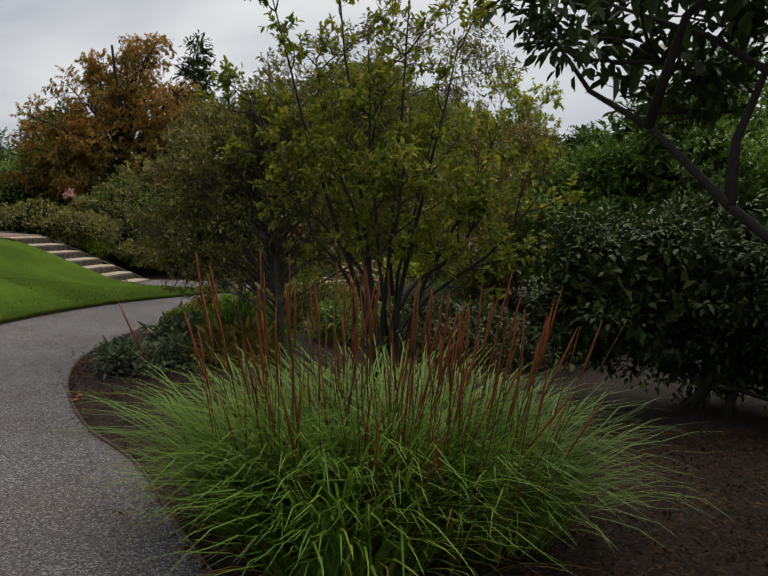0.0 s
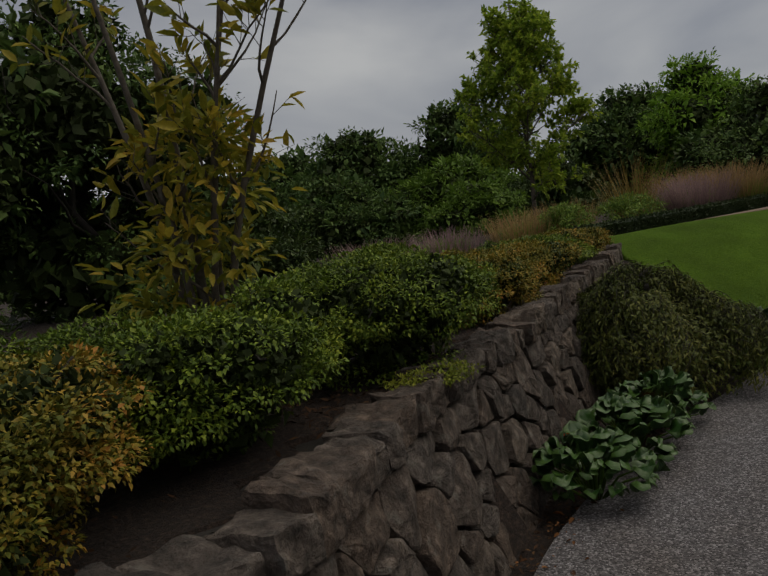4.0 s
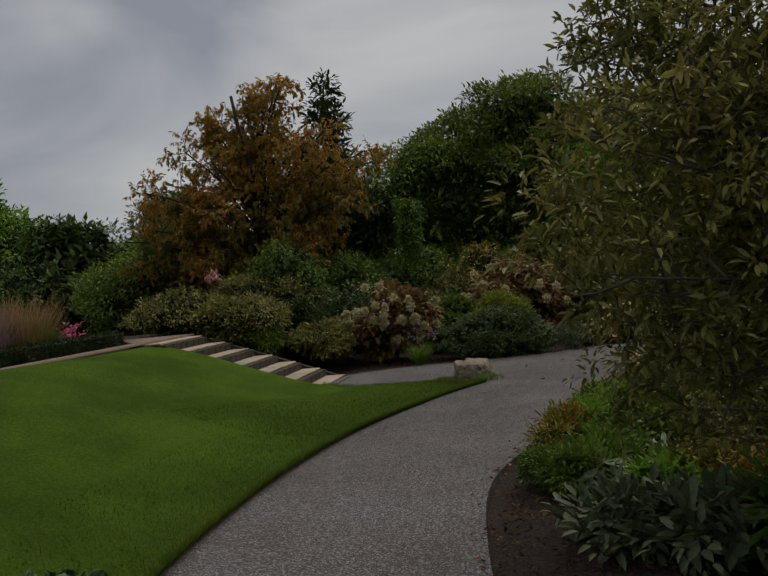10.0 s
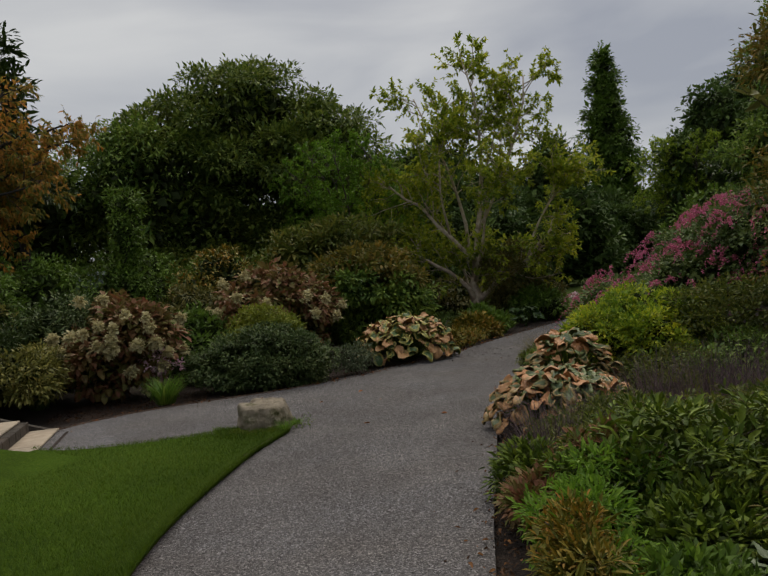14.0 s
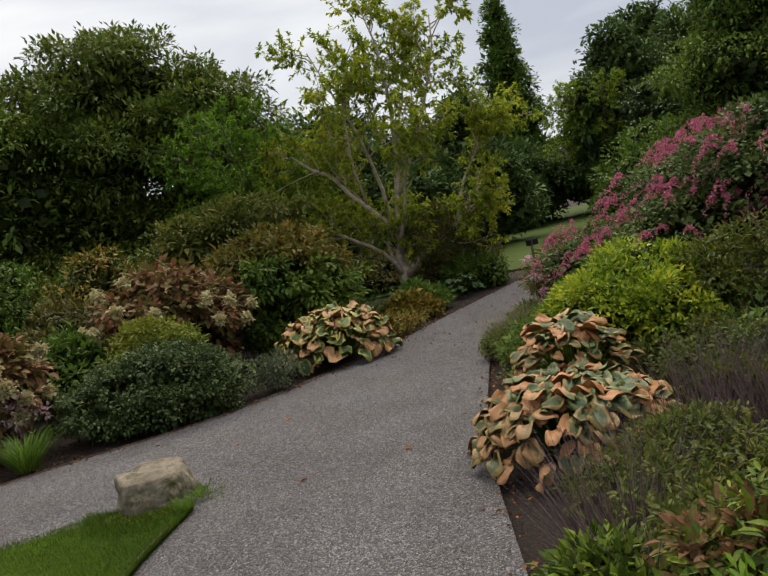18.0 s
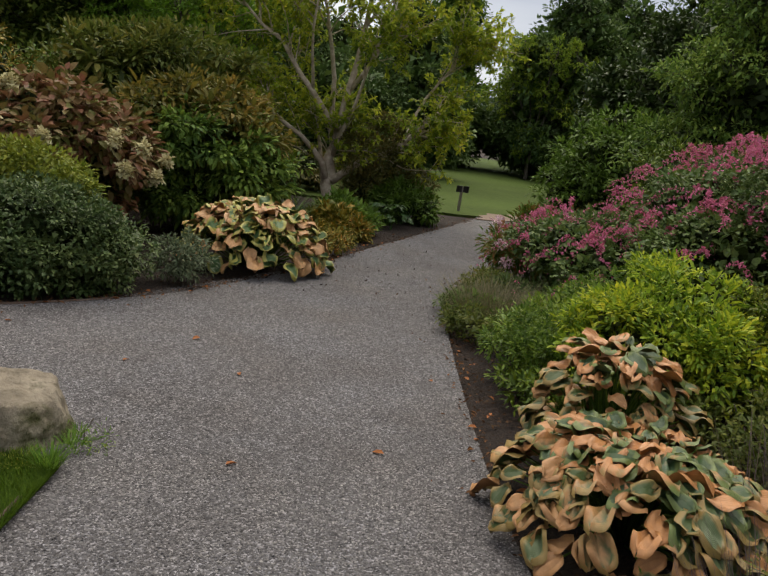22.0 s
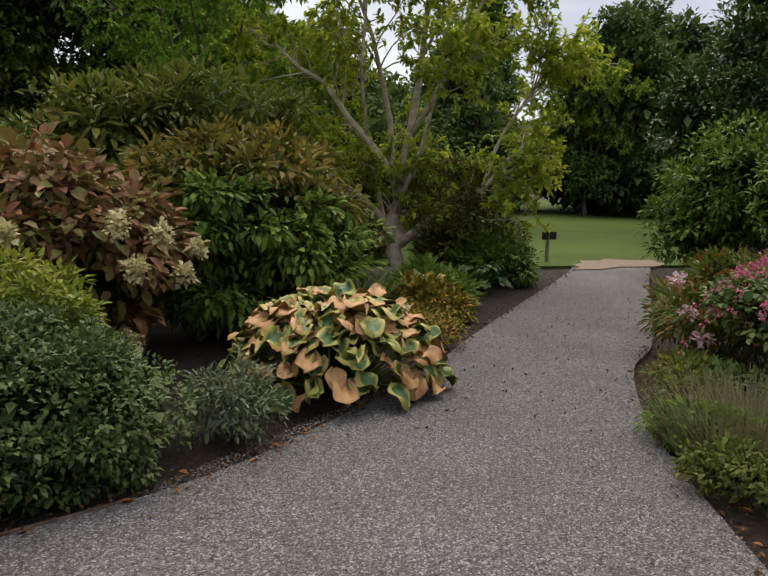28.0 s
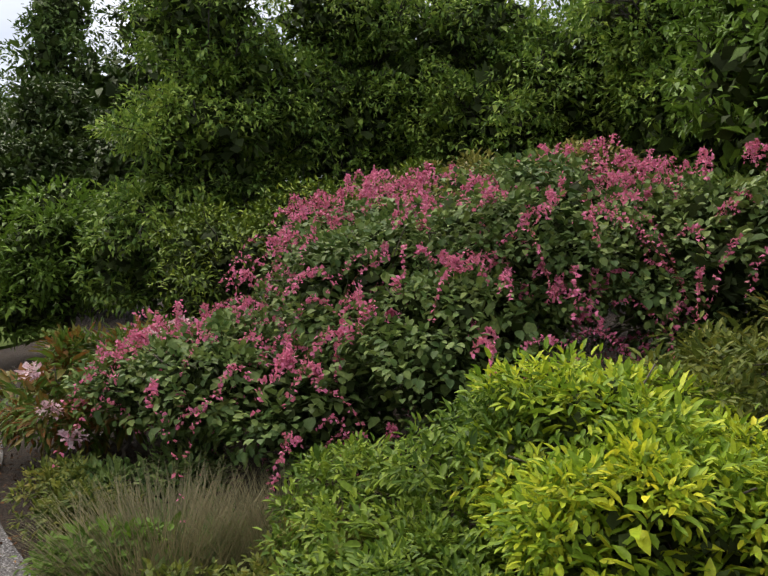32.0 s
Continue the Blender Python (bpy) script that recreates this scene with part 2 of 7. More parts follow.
M = {
    "ygreen": leaf_mat("yellow_green_leaf", [(0.045, 0.08, 0.014), (0.09, 0.135, 0.02), (0.15, 0.185, 0.028), (0.24, 0.235, 0.045)], 0.5, 1.6, 0.4),
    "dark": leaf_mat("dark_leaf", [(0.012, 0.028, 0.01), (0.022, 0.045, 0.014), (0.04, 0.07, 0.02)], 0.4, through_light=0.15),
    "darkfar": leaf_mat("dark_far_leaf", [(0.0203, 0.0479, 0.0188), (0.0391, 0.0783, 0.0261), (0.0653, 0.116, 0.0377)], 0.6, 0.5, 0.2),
    "tree": leaf_mat("tree_leaf", [(0.0306, 0.0709, 0.021), (0.0644, 0.1288, 0.0322), (0.1127, 0.1901, 0.0483), (0.1691, 0.2496, 0.0644)], 0.5, 0.6, 0.25),
    "domed": leaf_mat("dark_domed_tree_leaf", [(0.0277, 0.0572, 0.0169), (0.0581, 0.1039, 0.026), (0.1018, 0.1533, 0.0389), (0.1526, 0.2012, 0.0519)], 0.5, 0.6, 0.25),
    "young": leaf_mat("young_tree_leaf", [(0.054, 0.1104, 0.0168), (0.102, 0.18, 0.0264), (0.162, 0.246, 0.0384), (0.228, 0.288, 0.048)], 0.5, 0.8, 0.45),
    "hedge": leaf_mat("hedge_leaf", [(0.006, 0.014, 0.006), (0.012, 0.024, 0.01), (0.02, 0.036, 0.014)], 0.5),
    "salmon": leaf_mat("salmon_flower", [(0.45, 0.24, 0.34), (0.55, 0.34, 0.48), (0.6, 0.45, 0.6)], 0.6, 5, 0.3, lift=1.0),
    "olive": leaf_mat("olive_leaf", [(0.026, 0.046, 0.014), (0.05, 0.078, 0.02), (0.08, 0.105, 0.027), (0.11, 0.1, 0.034)], 0.5, 1.2, 0.3),
    "green": leaf_mat("green_leaf", [(0.03, 0.066, 0.0144), (0.054, 0.114, 0.0216), (0.09, 0.162, 0.0336)], 0.5),
    "bright": leaf_mat("bright_green_leaf", [(0.045, 0.11, 0.014), (0.08, 0.175, 0.025), (0.13, 0.24, 0.04)], 0.5, 1.0, 0.35),
    "acer": leaf_mat("lime_leaf", [(0.0598, 0.115, 0.0172), (0.1265, 0.1932, 0.0253), (0.2127, 0.2818, 0.0368), (0.3565, 0.368, 0.0575)], 0.5, 0.9, 0.5),
    "rhodo": leaf_mat("leathery_leaf", [(0.0389, 0.0489, 0.018), (0.0766, 0.0953, 0.0347), (0.1363, 0.1546, 0.0592), (0.2296, 0.2293, 0.0979)], 0.36, 1.3, 0.25),
    "azalea": leaf_mat("azalea_leaf", [(0.0208, 0.0416, 0.0104), (0.0442, 0.0858, 0.0143), (0.0858, 0.1404, 0.0208), (0.1625, 0.2145, 0.0338)], 0.5, 1.5, 0.12),
    "azalea_red": leaf_mat("azalea_autumn_leaf", [(0.0405, 0.0575, 0.0125), (0.081, 0.0925, 0.0187), (0.1553, 0.125, 0.025), (0.2228, 0.1, 0.035)], 0.5, 2.4, 0.12),
    "orange": leaf_mat("orange_maple_leaf", [(0.0683, 0.0936, 0.026), (0.1365, 0.1274, 0.0351), (0.2594, 0.1495, 0.0455), (0.4914, 0.208, 0.065)], 0.55, 0.5, 0.45),
    "magleaf": leaf_mat("yellowing_magnolia_leaf", [(0.06, 0.085, 0.016), (0.11, 0.13, 0.022), (0.19, 0.18, 0.03), (0.26, 0.19, 0.04)], 0.45, 2.5, 0.4),
    # Crown shade put into colour: near-black leaves for inner_mesh.
    "deep": leaf_mat("painted_shade_leaf", [(0.0102, 0.0187, 0.0068), (0.017, 0.0306, 0.0102), (0.0272, 0.0442, 0.0136)], 0.7, 2.0, 0.0),
    "weep": leaf_mat("weeping_leaf", [(0.022, 0.036, 0.012), (0.038, 0.058, 0.017), (0.062, 0.08, 0.023), (0.09, 0.1, 0.03)], 0.55, 1.5, 0.2),
    "red": leaf_mat("red_leaf", [(0.3, 0.035, 0.015), (0.42, 0.07, 0.02), (0.35, 0.16, 0.03)], 0.45),
    "dome": leaf_mat("dome_leaf", [(0.018, 0.04, 0.018), (0.034, 0.065, 0.029), (0.056, 0.092, 0.042), (0.095, 0.135, 0.066)], 0.45, 2.0, 0.15),
    "gold": leaf_mat("golden_leaf", [(0.06, 0.1, 0.018), (0.11, 0.15, 0.026), (0.17, 0.2, 0.04)], 0.5, 2.0),
    "bronze": leaf_mat("bronze_hydrangea_leaf", [(0.0662, 0.0832, 0.0295), (0.0947, 0.0778, 0.0416), (0.1199, 0.0617, 0.0537), (0.1578, 0.11, 0.0537)], 0.5, 2.2, 0.2),
    "cream": leaf_mat("cream_flower", [(0.4, 0.43, 0.36), (0.5, 0.54, 0.44), (0.56, 0.62, 0.55)], 0.7, 4, 0.3, lift=1.0),
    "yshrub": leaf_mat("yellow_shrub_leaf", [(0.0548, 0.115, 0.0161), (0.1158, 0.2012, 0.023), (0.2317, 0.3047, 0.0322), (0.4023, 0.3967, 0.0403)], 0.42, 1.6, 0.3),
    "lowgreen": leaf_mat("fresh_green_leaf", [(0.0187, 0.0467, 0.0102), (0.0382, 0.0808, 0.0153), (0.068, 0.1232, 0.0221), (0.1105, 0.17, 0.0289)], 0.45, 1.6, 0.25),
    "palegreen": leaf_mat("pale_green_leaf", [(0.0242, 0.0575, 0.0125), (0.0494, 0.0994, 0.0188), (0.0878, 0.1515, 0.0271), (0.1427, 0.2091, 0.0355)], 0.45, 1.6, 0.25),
    "lesp": leaf_mat("clover_leaf", [(0.0224, 0.0515, 0.0202), (0.0448, 0.0851, 0.0336), (0.0739, 0.121, 0.0493), (0.112, 0.168, 0.0616)], 0.45, 1.8, 0.2),
    "pink": leaf_mat("pink_flower", [(0.29, 0.105, 0.2), (0.4, 0.125, 0.32), (0.47, 0.165, 0.46), (0.26, 0.14, 0.14)], 0.6, 2.5, 0.35, lift=1.25),
    "palepink": leaf_mat("pale_pink_flower", [(0.48, 0.34, 0.6), (0.58, 0.48, 0.8), (0.62, 0.6, 0.95)], 0.6, 5, 0.3, lift=1.0),
    "redgreen": leaf_mat("red_green_leaf", [(0.03, 0.066, 0.015), (0.045, 0.088, 0.018), (0.085, 0.055, 0.02), (0.15, 0.036, 0.022)], 0.45, 3.2),
    "strap": leaf_mat("strap_grass", [(0.032, 0.085, 0.016), (0.055, 0.125, 0.022), (0.09, 0.17, 0.034), (0.17, 0.21, 0.06)], 0.45, 1.5, 0.3),
    "redstem": leaf_mat("red_stem", [(0.035, 0.022, 0.014), (0.075, 0.036, 0.02), (0.16, 0.055, 0.032), (0.13, 0.09, 0.045)], 0.6, 1.0, 0.1, lift=1.2),
    "seedstem": leaf_mat("russet_seed_stem", [(0.0432, 0.0264, 0.0134), (0.0924, 0.0432, 0.0192), (0.1971, 0.066, 0.0307), (0.1602, 0.108, 0.0432)], 0.6, 1.0, 0.1, lift=1.2),
    "straw": leaf_mat("straw_blade", [(0.12, 0.11, 0.05), (0.2, 0.17, 0.07), (0.28, 0.22, 0.1)], 0.6, 1, 0.3, lift=1.0),
    "silver": leaf_mat("silver_leaf", [(0.035, 0.06, 0.045), (0.065, 0.098, 0.075), (0.11, 0.15, 0.12)], 0.45, 3, 0.15),
    "lav": leaf_mat("lavender_stem", [(0.055, 0.065, 0.05), (0.095, 0.1, 0.082), (0.13, 0.135, 0.115)], 0.6, 3, 0.2),
    "beige": leaf_mat("beige_plume", [(0.22, 0.17, 0.11), (0.31, 0.25, 0.16), (0.4, 0.34, 0.23)], 0.7, 1, 0.35, lift=1.0),
    "mauve": leaf_mat("mauve_plume", [(0.2, 0.16, 0.24), (0.28, 0.23, 0.33), (0.36, 0.3, 0.4)], 0.7, 1, 0.35, lift=1.0),
    "purple": leaf_mat("purple_sage", [(0.045, 0.04, 0.07), (0.08, 0.068, 0.11), (0.1, 0.1, 0.08)], 0.6, 3, 0.2),
    "brown": leaf_mat("brown_green_leaf", [(0.032, 0.044, 0.016), (0.055, 0.066, 0.022), (0.075, 0.075, 0.026), (0.105, 0.08, 0.034)], 0.5, 1.2, 0.2),
    "bronzegreen": leaf_mat("bronze_green_leaf", [(0.03, 0.042, 0.014), (0.065, 0.075, 0.02), (0.11, 0.1, 0.028), (0.17, 0.125, 0.04)], 0.5, 1.4, 0.3),
    "iris": leaf_mat("grey_green_blade", [(0.026, 0.062, 0.02), (0.048, 0.1, 0.03), (0.088, 0.15, 0.048)], 0.45, 3, 0.2),
    "litter_dull": leaf_mat("crumbled_leaf", [(0.035, 0.02, 0.012), (0.09, 0.045, 0.025), (0.17, 0.09, 0.045), (0.24, 0.15, 0.08)], 0.7, 3, 0.1, lift=1.0),
    "litter": leaf_mat("fallen_leaf", [(0.16, 0.06, 0.025), (0.28, 0.12, 0.05), (0.36, 0.2, 0.08)], 0.6, 3, 0.1, lift=1.0),
    "bark_chip": leaf_mat("bark_chip", [(0.014, 0.009, 0.007), (0.03, 0.018, 0.013), (0.06, 0.036, 0.026), (0.14, 0.09, 0.05)], 0.9, 3, 0.0, lift=1.0),
}


def hosta_mat(name, edge, mid, dead, dry):
    """Broad leaf: green middle, pale margin and dry patches; UV runs across the blade."""
    m, n, l, p = nodes_of(name)
    uv = n.new("ShaderNodeUVMap")
    sep = n.new("ShaderNodeSeparateXYZ")
    l.new(uv.outputs[0], sep.inputs[0])
    oi = n.new("ShaderNodeObjectInfo")
    ns = noise_node(n, l, 14, 3)
    sm = n.new("ShaderNodeMath")
    sm.operation = "MULTIPLY_ADD"
    l.new(ns.outputs["Fac"], sm.inputs[0])
    sm.inputs[1].default_value = 0.5
    l.new(sep.outputs[0], sm.inputs[2])
    r = ramp(n, [(0.78, mid), (0.98, edge)])
    l.new(sm.outputs[0], r.inputs[0])
    nd = noise_node(n, l, 5, 3)
    ad = n.new("ShaderNodeMath")
    ad.operation = "MULTIPLY_ADD"
    l.new(oi.outputs["Random"], ad.inputs[0])
    ad.inputs[1].default_value = 0.75
    l.new(nd.outputs["Fac"], ad.inputs[2])
    dr = ramp(n, [(dry, (0, 0, 0)), (dry + 0.12, (1, 1, 1))])
    l.new(ad.outputs[0], dr.inputs[0])
    dn = ramp(n, [(0.35, dead), (0.65, (dead[0] * 1.45, dead[1] * 1.5, dead[2] * 1.6))])
    l.new(ns.outputs["Fac"], dn.inputs[0])
    c = mix_col(n, l, dr.outputs[0], r.outputs[0], dn.outputs[0])
    l.new(c, p.inputs["Base Color"])
    p.inputs["Roughness"].default_value = 0.42
    wv = n.new("ShaderNodeTexWave")
    wv.inputs["Scale"].default_value = 5
    l.new(uv.outputs[0], wv.inputs["Vector"])
    b = n.new("ShaderNodeBump")
    b.inputs["Strength"].default_value, b.inputs["Distance"].default_value = 0.35, 0.004
    l.new(wv.outputs["Fac"], b.inputs["Height"])
    l.new(b.outputs[0], p.inputs["Normal"])
    return m


HOSTA = hosta_mat("variegated_hosta_leaf", (0.36, 0.33, 0.07), (0.055, 0.12, 0.03), (0.4, 0.21, 0.085), 0.78)
HOSTA_BROWN = hosta_mat("withered_hosta_leaf", (0.13, 0.17, 0.045), (0.04, 0.08, 0.03), (0.38, 0.17, 0.06), 0.74)
HOSTA_DULL = hosta_mat("dull_hosta_leaf", (0.28, 0.19, 0.06), (0.062, 0.096, 0.03), (0.36, 0.18, 0.07), 0.86)
LANCE = hosta_mat("lance_leaf", (0.12, 0.17, 0.08), (0.085, 0.135, 0.06), (0.25, 0.2, 0.1), 1.3)
BERGENIA = hosta_mat("bergenia_leaf_broad", (0.05, 0.105, 0.02), (0.022, 0.066, 0.012), (0.32, 0.16, 0.04), 1.18)
BERGENIA.node_tree.nodes["Principled BSDF"].inputs["Roughness"].default_value = 0.3

# ---- builders ----
RNG = np.random.default_rng(7)


def mesh_np(name, co, faces):
    """faces: array (n, k) of indices."""
    me = bpy.data.meshes.new(name)
    k = faces.shape[1]
    me.vertices.add(len(co))
    me.vertices.foreach_set("co", np.asarray(co, np.float32).ravel())
    me.loops.add(faces.size)
    me.loops.foreach_set("vertex_index", faces.astype(np.int32).ravel())
    me.polygons.add(len(faces))
    me.polygons.foreach_set("loop_start", (np.arange(len(faces)) * k).astype(np.int32))
    me.polygons.foreach_set("loop_total", np.full(len(faces), k, np.int32))
    me.update(calc_edges=True)
    return me


def thing(name, label, category, at=(0, 0, 0), group="", kind=""):
    ob = new(name)
    ob.location = at
    ob.empty_display_size = 0.2
    return tagged(ob, label, category, group, kind)


def part_me(name, me, mat, parent, label="", kind=""):
    ob = new(name, me)
    if mat and not me.materials:
        me.materials.append(mat)
    ob.parent = parent
    return tagged(ob, label, kind=kind)


def part(name, bm, mat, parent, label=""):
    me = bpy.data.meshes.new(name)
    bm.to_mesh(me)
    bm.free()
    return part_me(name, me, mat, parent, label)


def unit(v):
    return v / np.maximum(np.linalg.norm(v, axis=-1, keepdims=True), 1e-9)


def leaves_mesh(name, pos, dirs, nrm, L, W, fold=0.25, curl=0.2, cheap=False):
    """One small folded blade at each place: along dirs, facing nrm."""
    n = len(pos)
    y = unit(dirs)
    x = unit(np.cross(y, nrm))
    z = np.cross(x, y)
    L = (L * RNG.uniform(0.65, 1.25, n))[:, None]
    W = L * W * RNG.uniform(0.8, 1.2, n)[:, None] * 0.5
    if cheap:
        cols = [pos, pos + y * L * 0.45 + x * W + z * W * fold, pos + y * L - z * L * curl, pos + y * L * 0.45 - x * W + z * W * fold]
        tpl = np.array([[0, 1, 2, 3]])
        k = 4
    else:
        cols = [pos, pos + y * L * 0.28 + x * W * 0.85 + z * W * fold, pos + y * L * 0.68 + x * W * 0.8 + z * (W * fold - L * curl * 0.4),
                pos + y * L - z * L * curl, pos + y * L * 0.68 - x * W * 0.8 + z * (W * fold - L * curl * 0.4), pos + y * L * 0.28 - x * W * 0.85 + z * W * fold]
        tpl = np.array([[0, 1, 2, 3], [0, 3, 4, 5]])
        k = 6
    co = np.stack(cols, 1).reshape(-1, 3)
    faces = (np.arange(n)[:, None, None] * k + tpl[None]).reshape(-1, 4)
    return mesh_np(name, co, faces)


def lumps(d, seed, amp):
    """Smooth bumpy radius factor over directions."""
    r = np.zeros(len(d))
    g = np.random.default_rng(seed)
    for f, a in ((2.0, 1.0), (4.1, 0.6), (8.3, 0.35)):
        for _ in range(3):
            k = unit(g.normal(size=3)) * f
            r += a * np.sin(d @ k + g.uniform(0, 6.28))
    return 1 + amp * r / 3.0


def crown_points(blobs, n, seed, amp=0.16, depth=0.45, cut=0.72, floor=None, clumps=16, flat=0.7):
    """Points on many small flattened domes that sit on lumpy blobs, the way out, and which lie inside."""
    g = np.random.default_rng(seed)
    area = np.array([(b[3] * b[4] + b[3] * b[5] + b[4] * b[5]) for b in blobs])
    P, O, I = [], [], []
    for i, b in enumerate(blobs):
        k = int(n * area[i] / area.sum() * 1.25) + 3
        m = clumps
        dc = unit(g.normal(size=(m, 3)) + np.array([0, 0, 0.15]))
        rc = g.uniform(0.3, 0.5, m) * (16 / m) ** 0.4
        w = g.integers(0, m, k)
        d = unit(g.normal(size=(k, 3)) + dc[w] * 0.7 + np.array([0, 0, 0.4]))
        rr = rc[w] * lumps(d, seed + i, amp) * (1 - depth * g.random(k) ** 1.7)
        q = dc[w] * (1 - rc[w] * 0.85)[:, None] + d * rr[:, None] * np.array([1.08, 1.08, flat])
        inner = g.random(k) < 0.2
        q = np.where(inner[:, None], unit(g.normal(size=(k, 3))) * g.uniform(0.4, 0.78, k)[:, None], q)
        p = np.array(b[:3]) + q * np.array(b[3:6])
        o = unit(unit(d + q * 0.6) / np.array(b[3:6]))
        keep = np.ones(k, bool)
        for j, c in enumerate(blobs):
            if j != i:
                keep &= (((p - np.array(c[:3])) / np.array(c[3:6])) ** 2).sum(1) > cut ** 2
        if floor is not None:
            keep &= p[:, 2] > floor
        P.append(p[keep])
        O.append(o[keep])
        I.append(inner[keep])
    return np.concatenate(P), np.concatenate(O), np.concatenate(I)


def crown_mesh(name, blobs, n, L, W, seed=1, rosette=6, spread=None, droop=0.0, upward=1.0, amp=0.16, depth=0.45, cheap=False, fold=0.3, curl=0.2, floor=0.02, cut=0.72, clumps=16, flat=0.7, solid=1.7):
    """Leaves in small sprays round points of the crown's shell; larger ones deep inside."""
    g = np.random.default_rng(seed + 100)
    L = L * 1.22
    c, o, inner = crown_points(blobs, max(4, n // rosette), seed, amp, depth, cut, floor, clumps, flat)
    spread = spread or L * 0.9
    c, o, inner = np.repeat(c, rosette, 0), np.repeat(o, rosette, 0), np.repeat(inner, rosette, 0)
    off = g.normal(size=c.shape)
    pos = c + off * spread * 0.55
    dirs = unit(unit(off) * 0.9 + o * 0.55 + np.array([0, 0, -droop]))
    nrm = unit(o * 0.5 + np.array([0, 0, upward + 0.4]) + g.normal(size=c.shape) * 0.3)
    return leaves_mesh(name, pos, dirs, nrm, L * np.where(inner, solid, 1.0), W, fold, curl, cheap)


def tube_bm(bm, pts, radii, sides=6):
    pts = [Vector(p) for p in pts]
    rings = []
    for i, p in enumerate(pts):
        t = (pts[min(i + 1, len(pts) - 1)] - pts[max(i - 1, 0)]).normalized()
        a = t.cross(Vector((0.31, 0.82, 0.47))).normalized()
        b = t.cross(a)
        rings.append([bm.verts.new(p + (a * math.cos(2 * math.pi * k / sides) + b * math.sin(2 * math.pi * k / sides)) * radii[i]) for k in range(sides)])
    for r0, r1 in zip(rings, rings[1:]):
        for k in range(sides):
            f = bm.faces.new((r0[k], r0[(k + 1) % sides], r1[(k + 1) % sides], r1[k]))
            f.smooth = True
    bm.faces.new(rings[-1])
    bm.faces.new(list(reversed(rings[0])))


def limb_points(a, b, g, bend=0.12, n=6):
    a, b = np.array(a, float), np.array(b, float)
    d = np.linalg.norm(b - a)
    o = g.normal(size=(n + 1, 3)) * d * bend * 0.4
    o[0] = o[-1] = 0
    t = np.linspace(0, 1, n + 1)[:, None]
    sag = np.sin(t * math.pi) * np.array([0, 0, d * bend])
    return a + (b - a) * t + o * np.sin(t * math.pi) - sag * 0.5


def woody(name, parent, base, blobs, r0, mat, seed, trunk_top=0.45, twigs=3, stems=1, apart=True):
    """Trunk, limbs to each lump of the crown, and twigs in it."""
    g = np.random.default_rng(seed + 55)
    zt = max(b[2] for b in blobs)
    for s in range(stems):
        b0 = np.array(base, float) + (0 if stems == 1 else g.normal(size=3) * np.array([0.12, 0.12, 0]) * (1 if stems < 5 else 2.6))
        mid = np.array([np.mean([b[0] for b in blobs]), np.mean([b[1] for b in blobs]), 0])
        top = b0 + (np.array([mid[0], mid[1], zt]) - b0) * trunk_top + g.normal(size=3) * 0.08
        bm = bmesh.new()
        pts = limb_points(b0, top, g, 0.06)
        tube_bm(bm, pts, np.linspace(r0 * 1.15, r0 * 0.7, len(pts)), 8)
        part("trunk", bm, mat, parent)
        for i, b in enumerate(blobs):
            if stems > 1 and i % stems != s:
                continue
            bm = bmesh.new()
            st = pts[g.integers(3, len(pts))]
            end = np.array(b[:3]) + np.array([0, 0, b[5] * 0.35])
            lp = limb_points(st, end, g, 0.14)
            rr = np.linspace(r0 * 0.6, r0 * 0.16, len(lp))
            tube_bm(bm, lp, rr, 6)
            if apart:
                limb = part("limb", bm, mat, parent)
            for _ in range(twigs):
                if apart:
                    bm = bmesh.new()
                q = lp[g.integers(2, len(lp))]
                d = unit(g.normal(size=3) + np.array([0, 0, 0.5]))
                e = np.array(b[:3]) + d * np.array(b[3:6]) * 0.95
                tp = limb_points(q, e, g, 0.12, 5)
                tube_bm(bm, tp, np.linspace(r0 * 0.2, 0.004, len(tp)), 4)
                if apart:
                    part("twig", bm, mat, limb)
            if not apart:
                part("limb", bm, mat, parent)


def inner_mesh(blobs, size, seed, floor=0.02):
    """Large leaves and tangle deep inside a crown, coloured dark to paint its shade."""
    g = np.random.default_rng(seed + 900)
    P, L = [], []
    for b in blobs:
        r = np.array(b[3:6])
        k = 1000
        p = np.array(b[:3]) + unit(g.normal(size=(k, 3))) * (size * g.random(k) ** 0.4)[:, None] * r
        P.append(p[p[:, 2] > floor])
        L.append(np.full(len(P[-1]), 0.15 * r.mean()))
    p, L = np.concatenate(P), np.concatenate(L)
    return leaves_mesh("inner_shade_fill", p, g.normal(size=p.shape), g.normal(size=p.shape), L, 0.7, 0.2, 0.2, cheap=True)


def shrub(name, label, category, at, blobs, n, L, W, mat, seed, trunk=None, bark=None, group="", core=0.0, **kw):
    """A shrub or tree at a place; blobs are relative to it: x, y, z, rx, ry, rz."""
    t = thing(name, label, category, at, group)
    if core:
        part_me("inner_shade_fill", inner_mesh(blobs, core, seed), M["deep"], t, kind="stuff")
    part_me("crown", crown_mesh("crown", blobs, n, L, W, seed, **kw), M[mat], t)
    if trunk:
        woody(name, t, (0, 0, 0), blobs, trunk[0], bark or BARK, seed, *trunk[1:], apart=group != "background trees")
    return t


